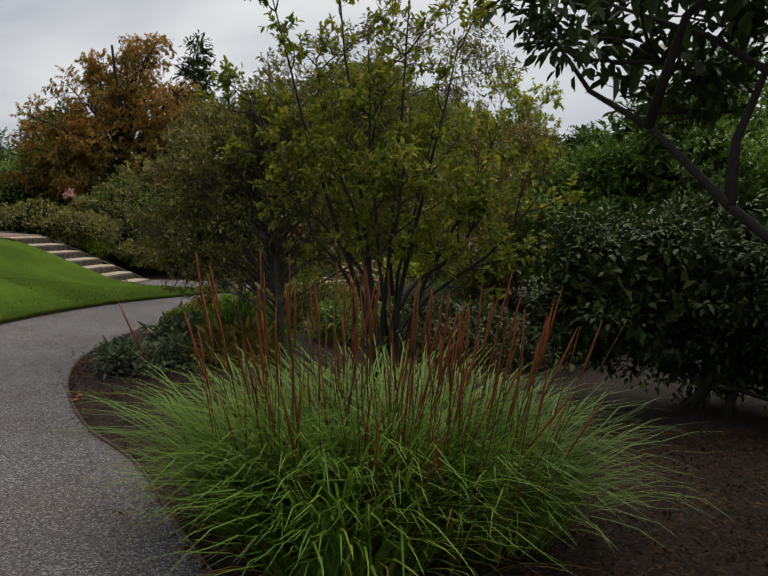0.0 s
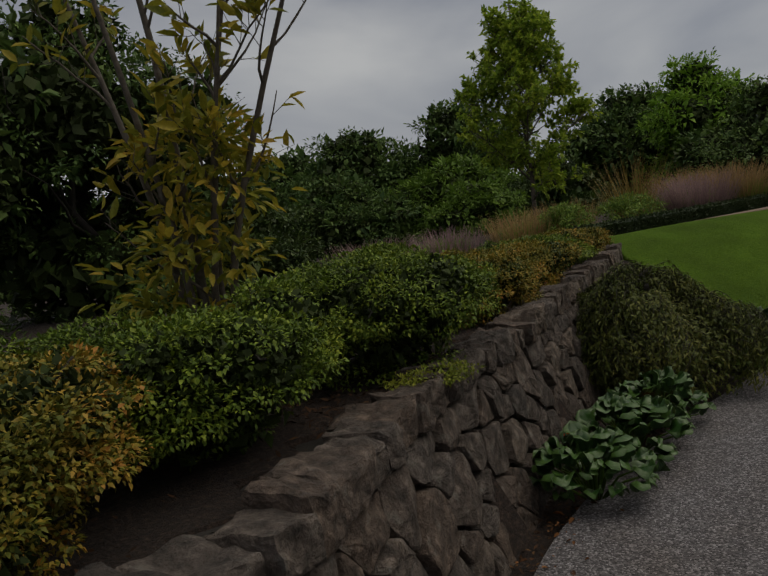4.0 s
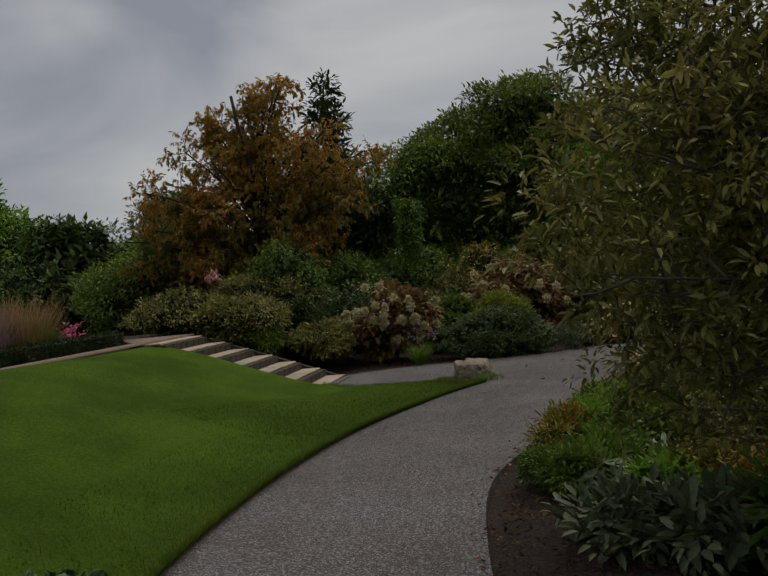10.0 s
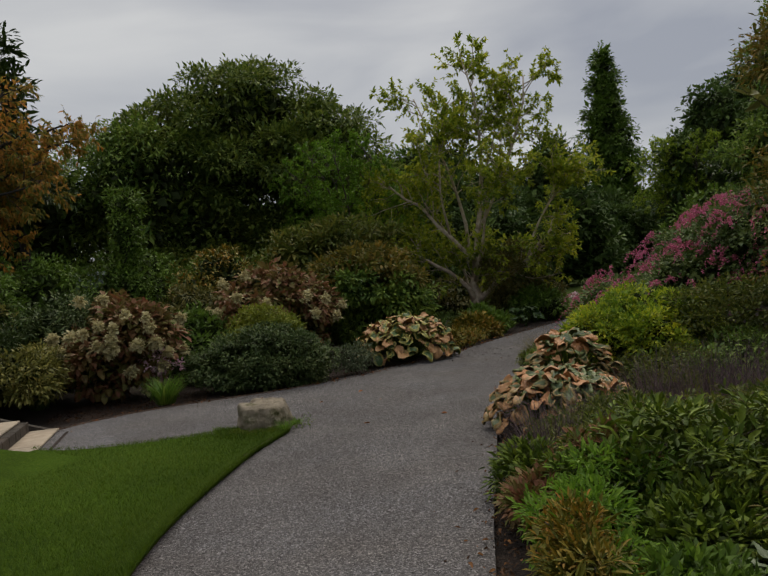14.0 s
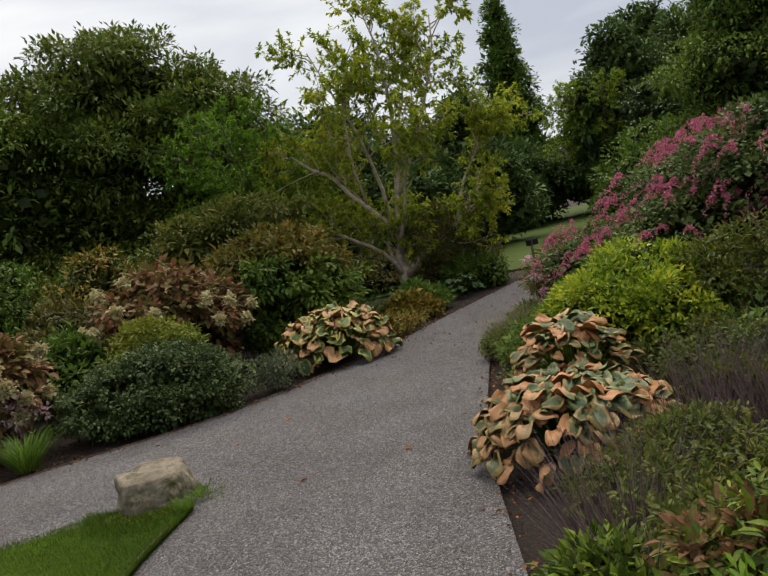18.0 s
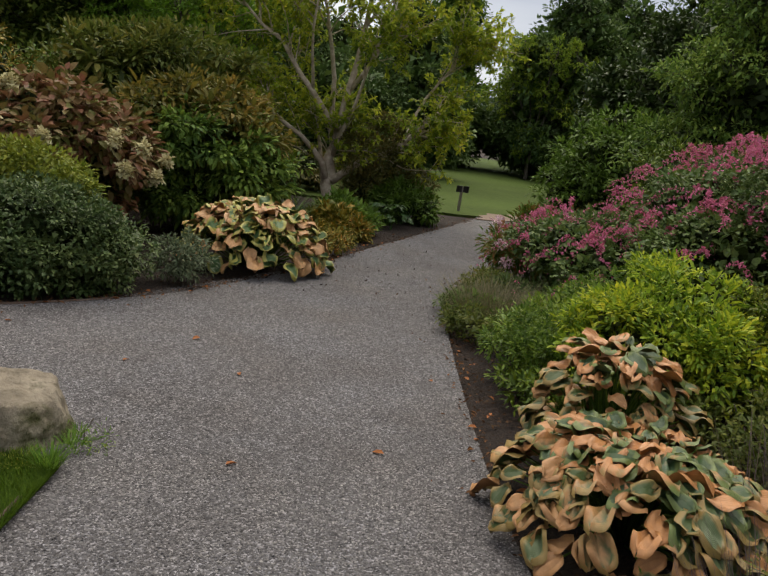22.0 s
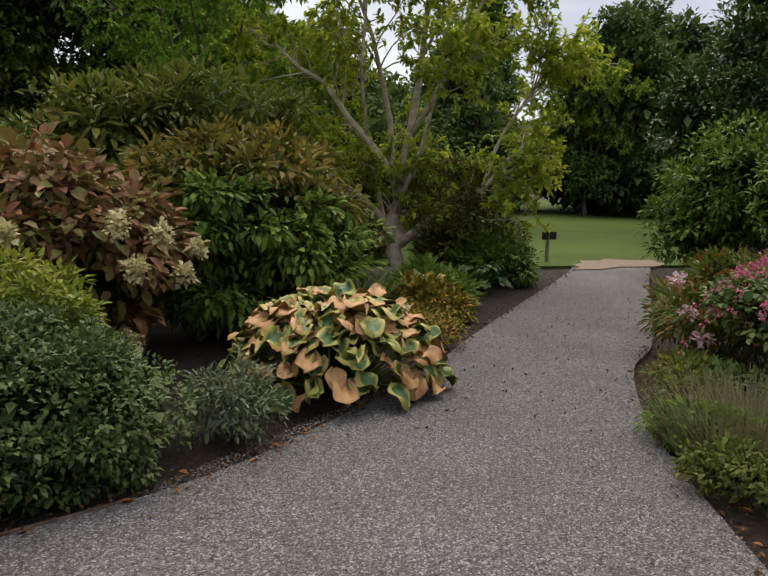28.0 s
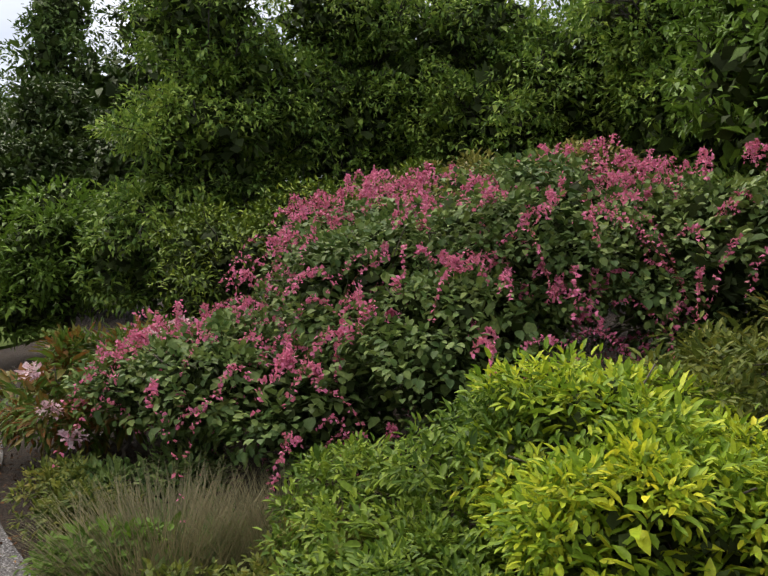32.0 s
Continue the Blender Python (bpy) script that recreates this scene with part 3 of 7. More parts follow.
def blades_mesh(name, n, base_r, length, width, lean, seed, seg=4, gravity=0.5, zbase=0.0, up_jit=0.25):
    """Arching grass blades from a tuft."""
    g = np.random.default_rng(seed)
    a = g.uniform(0, 2 * math.pi, n)
    r = base_r * np.sqrt(g.random(n))
    root = np.stack([r * np.cos(a), r * np.sin(a), np.full(n, zbase)], 1)
    a2 = a + g.normal(size=n) * 0.5
    out = np.stack([np.cos(a2), np.sin(a2), np.zeros(n)], 1)
    tilt = np.clip(lean * (0.35 + 0.65 * r / max(base_r, 1e-6)) * g.uniform(0.5, 1.3, n), 0.02, 1.5)
    L = length * g.uniform(0.6, 1.15, n)
    side = np.stack([-np.sin(a2), np.cos(a2), np.zeros(n)], 1)
    p = root.copy()
    rows = []
    for i in range(seg + 1):
        w = width * (1 - (i / seg) ** 1.6) * 0.5 + 0.0006
        rows.append(p - side * w)
        rows.append(p + side * w)
        ang = tilt + gravity * (i / seg) ** 1.3 * g.uniform(0.7, 1.3, n)
        p = p + (out * np.sin(ang)[:, None] + np.array([0, 0, 1]) * np.cos(ang)[:, None]) * (L / seg)[:, None]
    co = np.stack(rows, 1)
    co[:, :, 2] = np.maximum(co[:, :, 2], 0.006)
    k = 2 * (seg + 1)
    tpl = np.array([[2 * i, 2 * i + 1, 2 * i + 3, 2 * i + 2] for i in range(seg)])
    faces = (np.arange(n)[:, None, None] * k + tpl[None]).reshape(-1, 4)
    return mesh_np(name, co.reshape(-1, 3), faces)


def tubes_mesh(name, lines, r0, r1, sides=4):
    """Thin tapering tubes along many lines of as many points."""
    P = np.asarray(lines, float)
    n, k, _ = P.shape
    T = unit(np.gradient(P, axis=1))
    A = unit(np.cross(T, np.array([0.31, 0.82, 0.47])))
    B = np.cross(T, A)
    s = np.linspace(0, 1, k)
    R = (r0 * (1 - s) + r1 * s)[None, :, None, None]
    a = (2 * math.pi * np.arange(sides) / sides)[None, None, :, None]
    co = P[:, :, None] + (A[:, :, None] * np.cos(a) + B[:, :, None] * np.sin(a)) * R
    i = np.arange(n * k * sides).reshape(n, k, sides)
    j = np.roll(i, -1, 2)
    f = np.stack([i[:, :-1], j[:, :-1], j[:, 1:], i[:, 1:]], -1).reshape(-1, 4)
    return mesh_np(name, co.reshape(-1, 3), f)


def along(g, lines, n, lo):
    """n places on each line past the share lo of its length, and the way of the line there."""
    w = np.repeat(np.arange(len(lines)), n)
    s = lo + (1 - lo) * g.random(len(w)) ** 0.85
    f = s * (lines.shape[1] - 1)
    i = np.minimum(f.astype(int), lines.shape[1] - 2)
    h = (f - i)[:, None]
    return lines[w, i] * (1 - h) + lines[w, i + 1] * h, unit(lines[w, i + 1] - lines[w, i]), s


def shoots(g, lines, n, length, up, lo=0.3, wander=0.35, k=5, out=0.9):
    """n side shoots from each line, bending as they grow."""
    p, tan, s = along(g, lines, n, lo)
    side = g.normal(size=p.shape)
    side = unit(side - (side * tan).sum(1, keepdims=True) * tan)
    d = unit(tan * 0.55 + side * out + np.array([0, 0, up]))
    step = (length * g.uniform(0.55, 1.2, len(p)) * (1.1 - 0.5 * s) / (k - 1))[:, None]
    pts = [p]
    for _ in range(k - 1):
        d = unit(d + g.normal(size=p.shape) * wander * 0.5 + np.array([0, 0, up * 0.25]))
        pts.append(pts[-1] + d * step)
    return np.stack(pts, 1)


def smooth_line(pts, n):
    p = np.array(pts, float)
    u = np.r_[0, np.cumsum(np.linalg.norm(np.diff(p, axis=0), axis=1))]
    q = np.linspace(0, u[-1], n * 3)
    fine = np.stack([np.interp(q, u, p[:, k]) for k in range(3)], 1)
    for _ in range(2):
        fine[1:-1] = (fine[:-2] + fine[1:-1] * 2 + fine[2:]) / 4
    return fine[np.linspace(0, len(fine) - 1, n).astype(int)]


def leafy_tree(t, limbs, mat, bark, seed, branches=6, blen=0.9, twigs=6, tlen=0.35, per=8, L=0.07, W=0.5, up=0.25, droop=0.1, lo=0.4, wander=0.35, flat=0.45, thick=0.014):
    """Drawn limbs (points, first and last radius), grown branches and twigs, and leaves along the twigs."""
    g = np.random.default_rng(seed)
    lines = []
    for k, (pts, r0, r1) in enumerate(limbs):
        q = smooth_line(pts, 8)
        q[1:-1] += g.normal(size=(6, 3)) * r0 * 0.3
        bm = bmesh.new()
        tube_bm(bm, q, np.linspace(r0, r1, 8), 8)
        part("trunk" if k == 0 else "limb", bm, bark, t)
        lines.append(q)
    br = shoots(g, np.array(lines), branches, blen, up, lo, wander, 6)
    tw = shoots(g, br, twigs, tlen, up * 0.6, 0.2, wander, 4)
    part_me("branch_work", tubes_mesh("branch_work", br, thick, thick * 0.3), bark, t, kind="stuff")
    part_me("twig_work", tubes_mesh("twig_work", tw, thick * 0.33, thick * 0.12, 3), bark, t, kind="stuff")
    p, tan, _ = along(g, tw, per, 0.15)
    side = g.normal(size=p.shape)
    d = unit(tan * 0.6 + unit(side) * 0.8 + np.array([0, 0, -droop]))
    nrm = unit(np.array([0, 0, 1.0]) + g.normal(size=p.shape) * flat)
    part_me("crown", leaves_mesh("crown", p, d, nrm, L, W, 0.25, 0.2), M[mat], t)


def grown_tree(t, blobs, mat, bark, seed, per_blob=4, trunk=0.08, reach=0.75, **kw):
    """A trunk with limbs into every lump of the crown."""
    g = np.random.default_rng(seed)
    top = max(b[2] for b in blobs)
    mx, my = np.mean([b[0] for b in blobs]), np.mean([b[1] for b in blobs])
    limbs = [([(0, 0, -0.05), (mx * 0.3, my * 0.3, top * 0.3), (mx * 0.7, my * 0.7, top * 0.65), (mx, my, top)], trunk, trunk * 0.25)]
    for b in blobs:
        for _ in range(per_blob):
            d = unit(g.normal(size=3) + np.array([0, 0, 0.25]))
            e = np.array(b[:3]) + d * np.array(b[3:6]) * reach
            z0 = max(0.15, min(e[2] * 0.6, top * 0.7) * g.uniform(0.6, 1.0))
            s0 = np.array([mx * z0 / top, my * z0 / top, z0])
            m = s0 + (e - s0) * 0.55 + np.array([0, 0, 0.12 * np.linalg.norm(e - s0)])
            limbs.append(([s0, m, e], trunk * 0.38, trunk * 0.1))
    leafy_tree(t, limbs, mat, bark, seed + 1, **kw)


def spline(pts, n):
    """Even points along a smooth line through pts (x, y)."""
    p = np.array(pts, float)
    q = np.vstack([2 * p[0] - p[1], p, 2 * p[-1] - p[-2]])
    out = []
    for i in range(1, len(q) - 2):
        for t in np.linspace(0, 1, 12, endpoint=False):
            out.append(0.5 * (2 * q[i] + (q[i + 1] - q[i - 1]) * t + (2 * q[i - 1] - 5 * q[i] + 4 * q[i + 1] - q[i + 2]) * t ** 2 + (3 * q[i] - q[i - 1] - 3 * q[i + 1] + q[i + 2]) * t ** 3))
    out.append(q[-2])
    out = np.array(out)
    s = np.r_[0, np.cumsum(np.linalg.norm(np.diff(out, axis=0), axis=1))]
    u = np.linspace(0, s[-1], n)
    return np.stack([np.interp(u, s, out[:, 0]), np.interp(u, s, out[:, 1])], 1)


def sm(t):
    t = np.clip(t, 0, 1)
    return t * t * (3 - 2 * t)


# ---- plan ----
PATH_LEFT = [(-1.3, 2.0), (-2.2, 6.5), (-3.2, 9.35), (-4.0, 10.7), (-4.8, 11.8), (-5.33, 12.95), (-5.86, 14.8), (-6.22, 16.4), (-6.24, 18.4), (-5.95, 20.4), (-5.34, 22.2), (-4.84, 23.2)]
PATH_RIGHT = [(3.4, 5.6), (1.6, 7.6), (0.4, 9.1), (-0.7, 10.1), (-1.6, 11.3), (-2.3, 12.35), (-3.0, 13.1), (-3.75, 14.3), (-4.25, 15.6), (-4.47, 17.0), (-4.48, 18.3), (-4.1, 19.5), (-3.45, 21.1), (-2.85, 22.5), (-1.84, 24.4), (-0.95, 25.9), (0.15, 27.2), (1.3, 28.1), (4.4, 31.2), (6.6, 33.3)]
FAR_EDGE = [(-7.33, 25.08), (-6.9, 25.45), (-6.1, 25.78), (-4.7, 25.98), (-3.6, 26.35), (-2.6, 27.0), (-1.7, 27.6), (-0.4, 28.85), (3.9, 32.6), (4.8, 33.5)]
WALL_LINE = [(-2.2, 6.2), (-3.1, 8.6), (-3.66, 9.8), (-4.05, 10.35), (-4.78, 11.15), (-5.5, 12.12), (-6.6, 13.6), (-9.0, 16.7)]
PL, PR, FE = spline(PATH_LEFT, 140), spline(PATH_RIGHT, 200), spline(FAR_EDGE, 100)
WL = spline(WALL_LINE, 120)
TERRACE = 0.92


def left_x(y):
    return np.interp(y, PL[:, 1], PL[:, 0])


def wall_x(y):
    return np.interp(y, WL[:, 1], WL[:, 0])


def height(x, y):
    """Height of the ground beside the path."""
    x, y = np.asarray(x, float), np.asarray(y, float)
    bed = np.where((x < wall_x(y) - 0.12) & (y < 16.7), 0.86, 0.0)
    foot = np.where(y > 23.5, -7.25, left_x(np.minimum(y, 23.2)) - 0.25)
    run = np.where(y > 23.5, 2.6, 10.0 + foot)
    up = TERRACE * sm((foot - x) / np.maximum(run, 0.8)) * sm((y - 14.2) / 2.6)
    up = np.where(y > 25.0, TERRACE * sm((-7.6 - x) / 3.2) * (1 - 0.35 * sm((y - 27) / 8)), up)
    k = (-7.2 - x) / 2.5
    ramp_line = 0.9 * np.clip(k, 0, 1) - 0.03
    soft_line = 0.9 * (np.logaddexp(0, 9 * k) - np.logaddexp(0, 9 * (k - 1))) / 9 - 0.03
    up = np.where(y > 18.5, up + (soft_line - up) * sm((y - 18.5) / 4.7) * (y <= 25.0), up)
    up = np.where((y > 23.55) & (y < 25.15) & (x < -7.3) & (x > -9.8), ramp_line - 0.16, up)
    h = np.where((y < 16.7) & (x < wall_x(y) + 0.02), bed, up)
    rise = 0.1 * sm((x - np.interp(y, PR[:, 1], PR[:, 0])) / 2.0) * np.clip((31 - y) / 3, 0, 1)
    h = np.where(x > np.interp(y, PR[:, 1], PR[:, 0]), rise, h)
    return np.where(y > 36, h * np.clip((46 - y) / 10, 0, 1), h)


# ---- ground ----
def grid_sheet(name, xs, ys, zfun, mat, label, category):
    X, Y = np.meshgrid(xs, ys)
    Z = zfun(X, Y)
    nx, ny = len(xs), len(ys)
    i = np.arange(nx * ny).reshape(ny, nx)
    f = np.stack([i[:-1, :-1], i[:-1, 1:], i[1:, 1:], i[1:, :-1]], -1).reshape(-1, 4)
    me = mesh_np(name, np.stack([X, Y, Z], -1).reshape(-1, 3), f)
    me.polygons.foreach_set("use_smooth", np.ones(len(f), bool))
    me.materials.append(mat)
    return tagged(new(name, me), label, category, kind="structure")


def ground_z(X, Y):
    z = height(X, Y) - 0.035
    jag = 0.02 * np.sin(X * 3.1 + Y * 1.7) * np.sin(Y * 2.3 - X)
    near = (np.abs(X) < 30) & (Y > 0) & (Y < 60)
    return np.where(near, z + np.minimum(jag, 0.0), -0.05)


gx = np.r_[-700, -250, -100, -60, -40, np.arange(-30, 14.01, 0.3), 20, 40, 100, 250, 700]
gy = np.r_[-700, -200, -60, -15, np.arange(0, 45.01, 0.3), 60, 100, 200, 400, 700]
grid_sheet("ground", gx, gy, ground_z, MULCH, "dark brown bark mulch and soil between the plants", "ground")


def strip_sheet(name, a, b, z, mat, label, category, cols=8, thick=0.03):
    """A sheet between two lines of as many points, with turned-down edges."""
    n = len(a)
    rows = []
    for k in range(cols + 1):
        p = a + (b - a) * k / cols
        zz = z(p[:, 0], p[:, 1]) if callable(z) else np.full(n, z)
        rows.append(np.c_[p, zz])
    rows.insert(0, np.c_[a, rows[0][:, 2] - thick])
    rows.append(np.c_[b, rows[-1][:, 2] - thick])
    co = np.stack(rows, 1).reshape(-1, 3)
    m = cols + 3
    i = np.arange(n * m).reshape(n, m)
    f = np.stack([i[:-1, :-1], i[1:, :-1], i[1:, 1:], i[:-1, 1:]], -1).reshape(-1, 4)
    me = mesh_np(name, co, f)
    me.materials.append(mat)
    return tagged(new(name, me), label, category, kind="structure")


def path_outline():
    back = np.array([(-5.3, 23.6), (-6.2, 23.6), (-7.33, 23.55)])
    return np.vstack([PL, back, FE, PR[::-1]])


def fill_sheet(name, ring, z, mat, label, category):
    bm = bmesh.new()
    vs = [bm.verts.new((p[0], p[1], z)) for p in ring]
    f = bm.faces.new(vs)
    bm.normal_update()
    if f.normal.z < 0:
        f.normal_flip()
    low = [bm.verts.new((p[0], p[1], z - 0.06)) for p in ring]
    for i in range(len(ring)):
        j = (i + 1) % len(ring)
        bm.faces.new((vs[i], vs[j], low[j], low[i]))
    bmesh.ops.triangulate(bm, faces=[f])
    me = bpy.data.meshes.new(name)
    bm.to_mesh(me)
    bm.free()
    me.materials.append(mat)
    return tagged(new(name, me), label, category, kind="structure")


path = fill_sheet("path", path_outline(), 0.0, GRAVEL, "grey crushed-gravel garden path with worn patches", "path")

# lawn: from the path's edge up to the hedge
ly = np.linspace(14.9, 23.62, 90)
lr = np.stack([np.where(ly < 23.2, left_x(np.minimum(ly, 23.2)), -4.84 - (ly - 23.2) * 1.3), ly], 1)
ll = np.stack([np.where(ly < 16.7, wall_x(ly) + 0.3, -10.05), ly], 1)
ll[:, 0] = np.where((ly >= 16.7) & (ly < 17.5), np.interp(ly, [16.7, 17.5], [-8.9, -10.05]), ll[:, 0])
strip_sheet("lawn", lr, ll, lambda x, y: height(x, y) + 0.035, LAWN, "close-mown green lawn sloping up to a terrace", "lawn", 40, 0.06)

terr = strip_sheet("terrace_path", np.array([(-10.05, 17.3), (-10.05, 20), (-10.0, 23.6), (-10.0, 25.2)]), np.array([(-10.28, 17.3), (-10.28, 20), (-10.3, 23.6), (-11.4, 25.2)]), TERRACE + 0.01, SAND, "pale narrow gravel strip at the top of the lawn", "path", 2)

fill_sheet("far_lawn", [(-6.0, 36.2), (0.5, 34.9), (4.3, 33.5), (5.6, 33.35), (7.0, 33.0), (9.5, 33.4), (16, 38.5), (40, 47.0), (52, 70), (20, 74), (-12, 60)], 0.015, FARGRASS, "wide pale-green lawn beyond the end of the path", "lawn")
fill_sheet("worn_ground", [(4.35, 32.95), (4.75, 33.2), (4.9, 33.6), (5.25, 33.75), (5.5, 34.1), (5.95, 34.05), (6.3, 34.25), (6.7, 33.95), (7.2, 33.9), (6.9, 33.2), (6.3, 32.95), (5.6, 33.1), (5.0, 32.9)], 0.02, SAND, "bare reddish worn soil where the path meets the lawn", "soil")


def edging(name, line, z0, z1, mat, label):
    """A thin upright strip along a line."""
    n = len(line)
    t = np.gradient(line, axis=0)
    t = t / np.linalg.norm(t, axis=1)[:, None]
    s = np.c_[-t[:, 1], t[:, 0]] * 0.006
    co = np.stack([np.c_[line + s, np.full(n, z0)], np.c_[line + s, np.full(n, z1)], np.c_[line - s, np.full(n, z1)], np.c_[line - s, np.full(n, z0)]], 1).reshape(-1, 3)
    i = np.arange(n)[:-1, None] * 4
    f = np.concatenate([i + np.array([[k, k + 1, k + 5, k + 4]]) for k in range(3)])
    me = mesh_np(name, co, f)
    me.materials.append(mat)
    return tagged(new(name, me), label, "edging", kind="structure")


edging("edging", PR[20:75], -0.03, 0.022, EDGING, "thin rusty metal edging strip between path and flower bed")
edging("edging", PL[22:60], -0.03, 0.018, EDGING, "thin timber edging along the foot of the wall")
edging("edging", FE[:24], -0.03, 0.014, EDGING, "thin rusty metal edging along the mulch bed")
edging("edging", PL[92:138], -0.03, 0.042, EDGING, "rusty metal edging under the lawn's cut edge")

# ---- dry-stone wall ----
wall = tagged(new("retaining_wall"), "low retaining wall of irregular grey-brown field stones", "wall", kind="structure")
ws = np.r_[0, np.cumsum(np.linalg.norm(np.diff(WL, axis=0), axis=1))]
WLEN = float(ws[-1])


def wall_at(s):
    x, y = np.interp(s, ws, WL[:, 0]), np.interp(s, ws, WL[:, 1])
    e = 0.15
    dx, dy = np.interp(s + e, ws, WL[:, 0]) - np.interp(s - e, ws, WL[:, 0]), np.interp(s + e, ws, WL[:, 1]) - np.interp(s - e, ws, WL[:, 1])
    d = math.hypot(dx, dy)
    return x, y, dy / d, -dx / d


def wall_core():
    bm = bmesh.new()
    prev = None
    for s in np.linspace(0.05, WLEN - 0.05, 60):
        x, y, nx, ny = wall_at(s)
        prof = [(0.135, -0.1), (-0.03, 0.8), (-0.4, 0.8), (-0.4, -0.1)]
        row = [bm.verts.new((x + nx * d, y + ny * d, z)) for d, z in prof]
        if prev:
            for k in range(3):
                bm.faces.new((prev[k], row[k], row[k + 1], prev[k + 1]))
        else:
            bm.faces.new(row)
        prev = row
    bm.faces.new(list(reversed(prev)))
    return bm


part("joint_core", wall_core(), MORTAR, wall, "dark earth-filled joints")


def clip_poly(poly, px, pz, nx, nz):
    out = []
    for i in range(len(poly)):
        a, b = poly[i], poly[(i + 1) % len(poly)]
        da, db = (a[0] - px) * nx + (a[1] - pz) * nz, (b[0] - px) * nx + (b[1] - pz) * nz
        if da <= 0:
            out.append(a)
        if (da < 0) != (db < 0) and da != db:
            t = da / (da - db)
            out.append((a[0] + (b[0] - a[0]) * t, a[1] + (b[1] - a[1]) * t))
    return out


BATTER = 0.17


def face_depth(p, g_planes, seed):
    """Chiselled face: the lowest of a few tilted planes, roughened."""
    d = min(o + a * p[0] + b * p[1] for o, a, b in g_planes)
    v = Vector((p[0], p[1], seed * 3.7))
    return d + 0.011 * noise.noise(v * 8) + 0.009 * noise.noise(v * 21) + 0.006 * noise.noise(v * 45)


def wall_stones():
    g = np.random.default_rng(21)
    sites = []
    tries = 0
    while tries < 9000:
        tries += 1
        c = (g.uniform(0, WLEN), g.uniform(0.0, 0.74))
        r = g.uniform(0.12, 0.2) if tries < 900 else g.uniform(0.085, 0.13) if tries < 3000 else g.uniform(0.05, 0.075)
        if all((c[0] - q[0]) ** 2 + ((c[1] - q[1]) * 1.25) ** 2 > (1.08 * (r + q[2])) ** 2 for q in sites if abs(q[0] - c[0]) < 0.4):
            sites.append((c[0], c[1], r))
    S = np.array(sites)
    for i, (cs, cz, r) in enumerate(sites):
        poly = [(cs - 0.4, -0.08), (cs + 0.4, -0.08), (cs + 0.4, 0.755), (cs - 0.4, 0.755)]
        d2 = (S[:, 0] - cs) ** 2 + ((S[:, 1] - cz) * 1.25) ** 2
        for j in np.argsort(d2)[1:18]:
            f = 0.5 + (r * r - S[j, 2] ** 2) / (2 * max(d2[j], 1e-6))
            poly = clip_poly(poly, cs + (S[j, 0] - cs) * f, cz + (S[j, 1] - cz) * f, S[j, 0] - cs, (S[j, 1] - cz) * 1.56)
            if len(poly) < 3:
                break
        if len(poly) < 3:
            continue
        P = np.array(poly)
        c = P.mean(0)
        ext = P.max(0) - P.min(0)
        if ext[0] < 0.04 or ext[1] < 0.035:
            continue
        ring = []
        for a in range(len(P)):
            b, prev = P[(a + 1) % len(P)], P[a - 1]
            here = P[a]
            for t in (0.12, 0.5):
                ring.append(here + (b - here) * t * (1.0 if t < 0.5 else 1.0))
            ring.append(here + (b - here) * 0.88)
        Q = np.array(ring) - c
        x, y, nx, ny = wall_at(float(c[0]))
        tx, ty = -ny, nx
        push = g.uniform(0.03, 0.062)
        planes = [(push, g.normal() * 0.06, g.normal() * 0.06)] + [(push + g.uniform(0.008, 0.03), g.normal() * 0.3, g.normal() * 0.3) for _ in range(3)]
        bm = bmesh.new()
        rings = []
        for shrink, dep in ((0.014, None), (0.014, 0.7), (0.017, 0.96), (0.03, 1.0), (0.05, 1.0), (0.085, 1.0)):
            row = []
            for v in Q:
                ln = max(np.linalg.norm(v), 0.02)
                q = v * max(0.25, 1 - shrink / ln) + g.normal(size=2) * 0.0025
                dd = -0.07 if dep is None else dep * max(0.012, face_depth(q, planes, i))
                dd += BATTER * (1 - (c[1] + q[1]) / 0.78)
                row.append(bm.verts.new((q[0] * tx + dd * nx, q[0] * ty + dd * ny, q[1])))
            rings.append(row)
        k = len(Q)
        for r0, r1 in zip(rings, rings[1:]):
            for a in range(k):
                bm.faces.new((r0[a], r0[(a + 1) % k], r1[(a + 1) % k], r1[a]))
        dd = face_depth((0.0, 0.0), planes, i) + BATTER * (1 - c[1] / 0.78)
        tip = bm.verts.new((dd * nx, dd * ny, 0.0))
        for a in range(k):
            bm.faces.new((rings[-1][a], rings[-1][(a + 1) % k], tip))
        bmesh.ops.recalc_face_normals(bm, faces=bm.faces)
        ob = part("stone", bm, STONE, wall)
        ob.location = (x, y, float(c[1]))


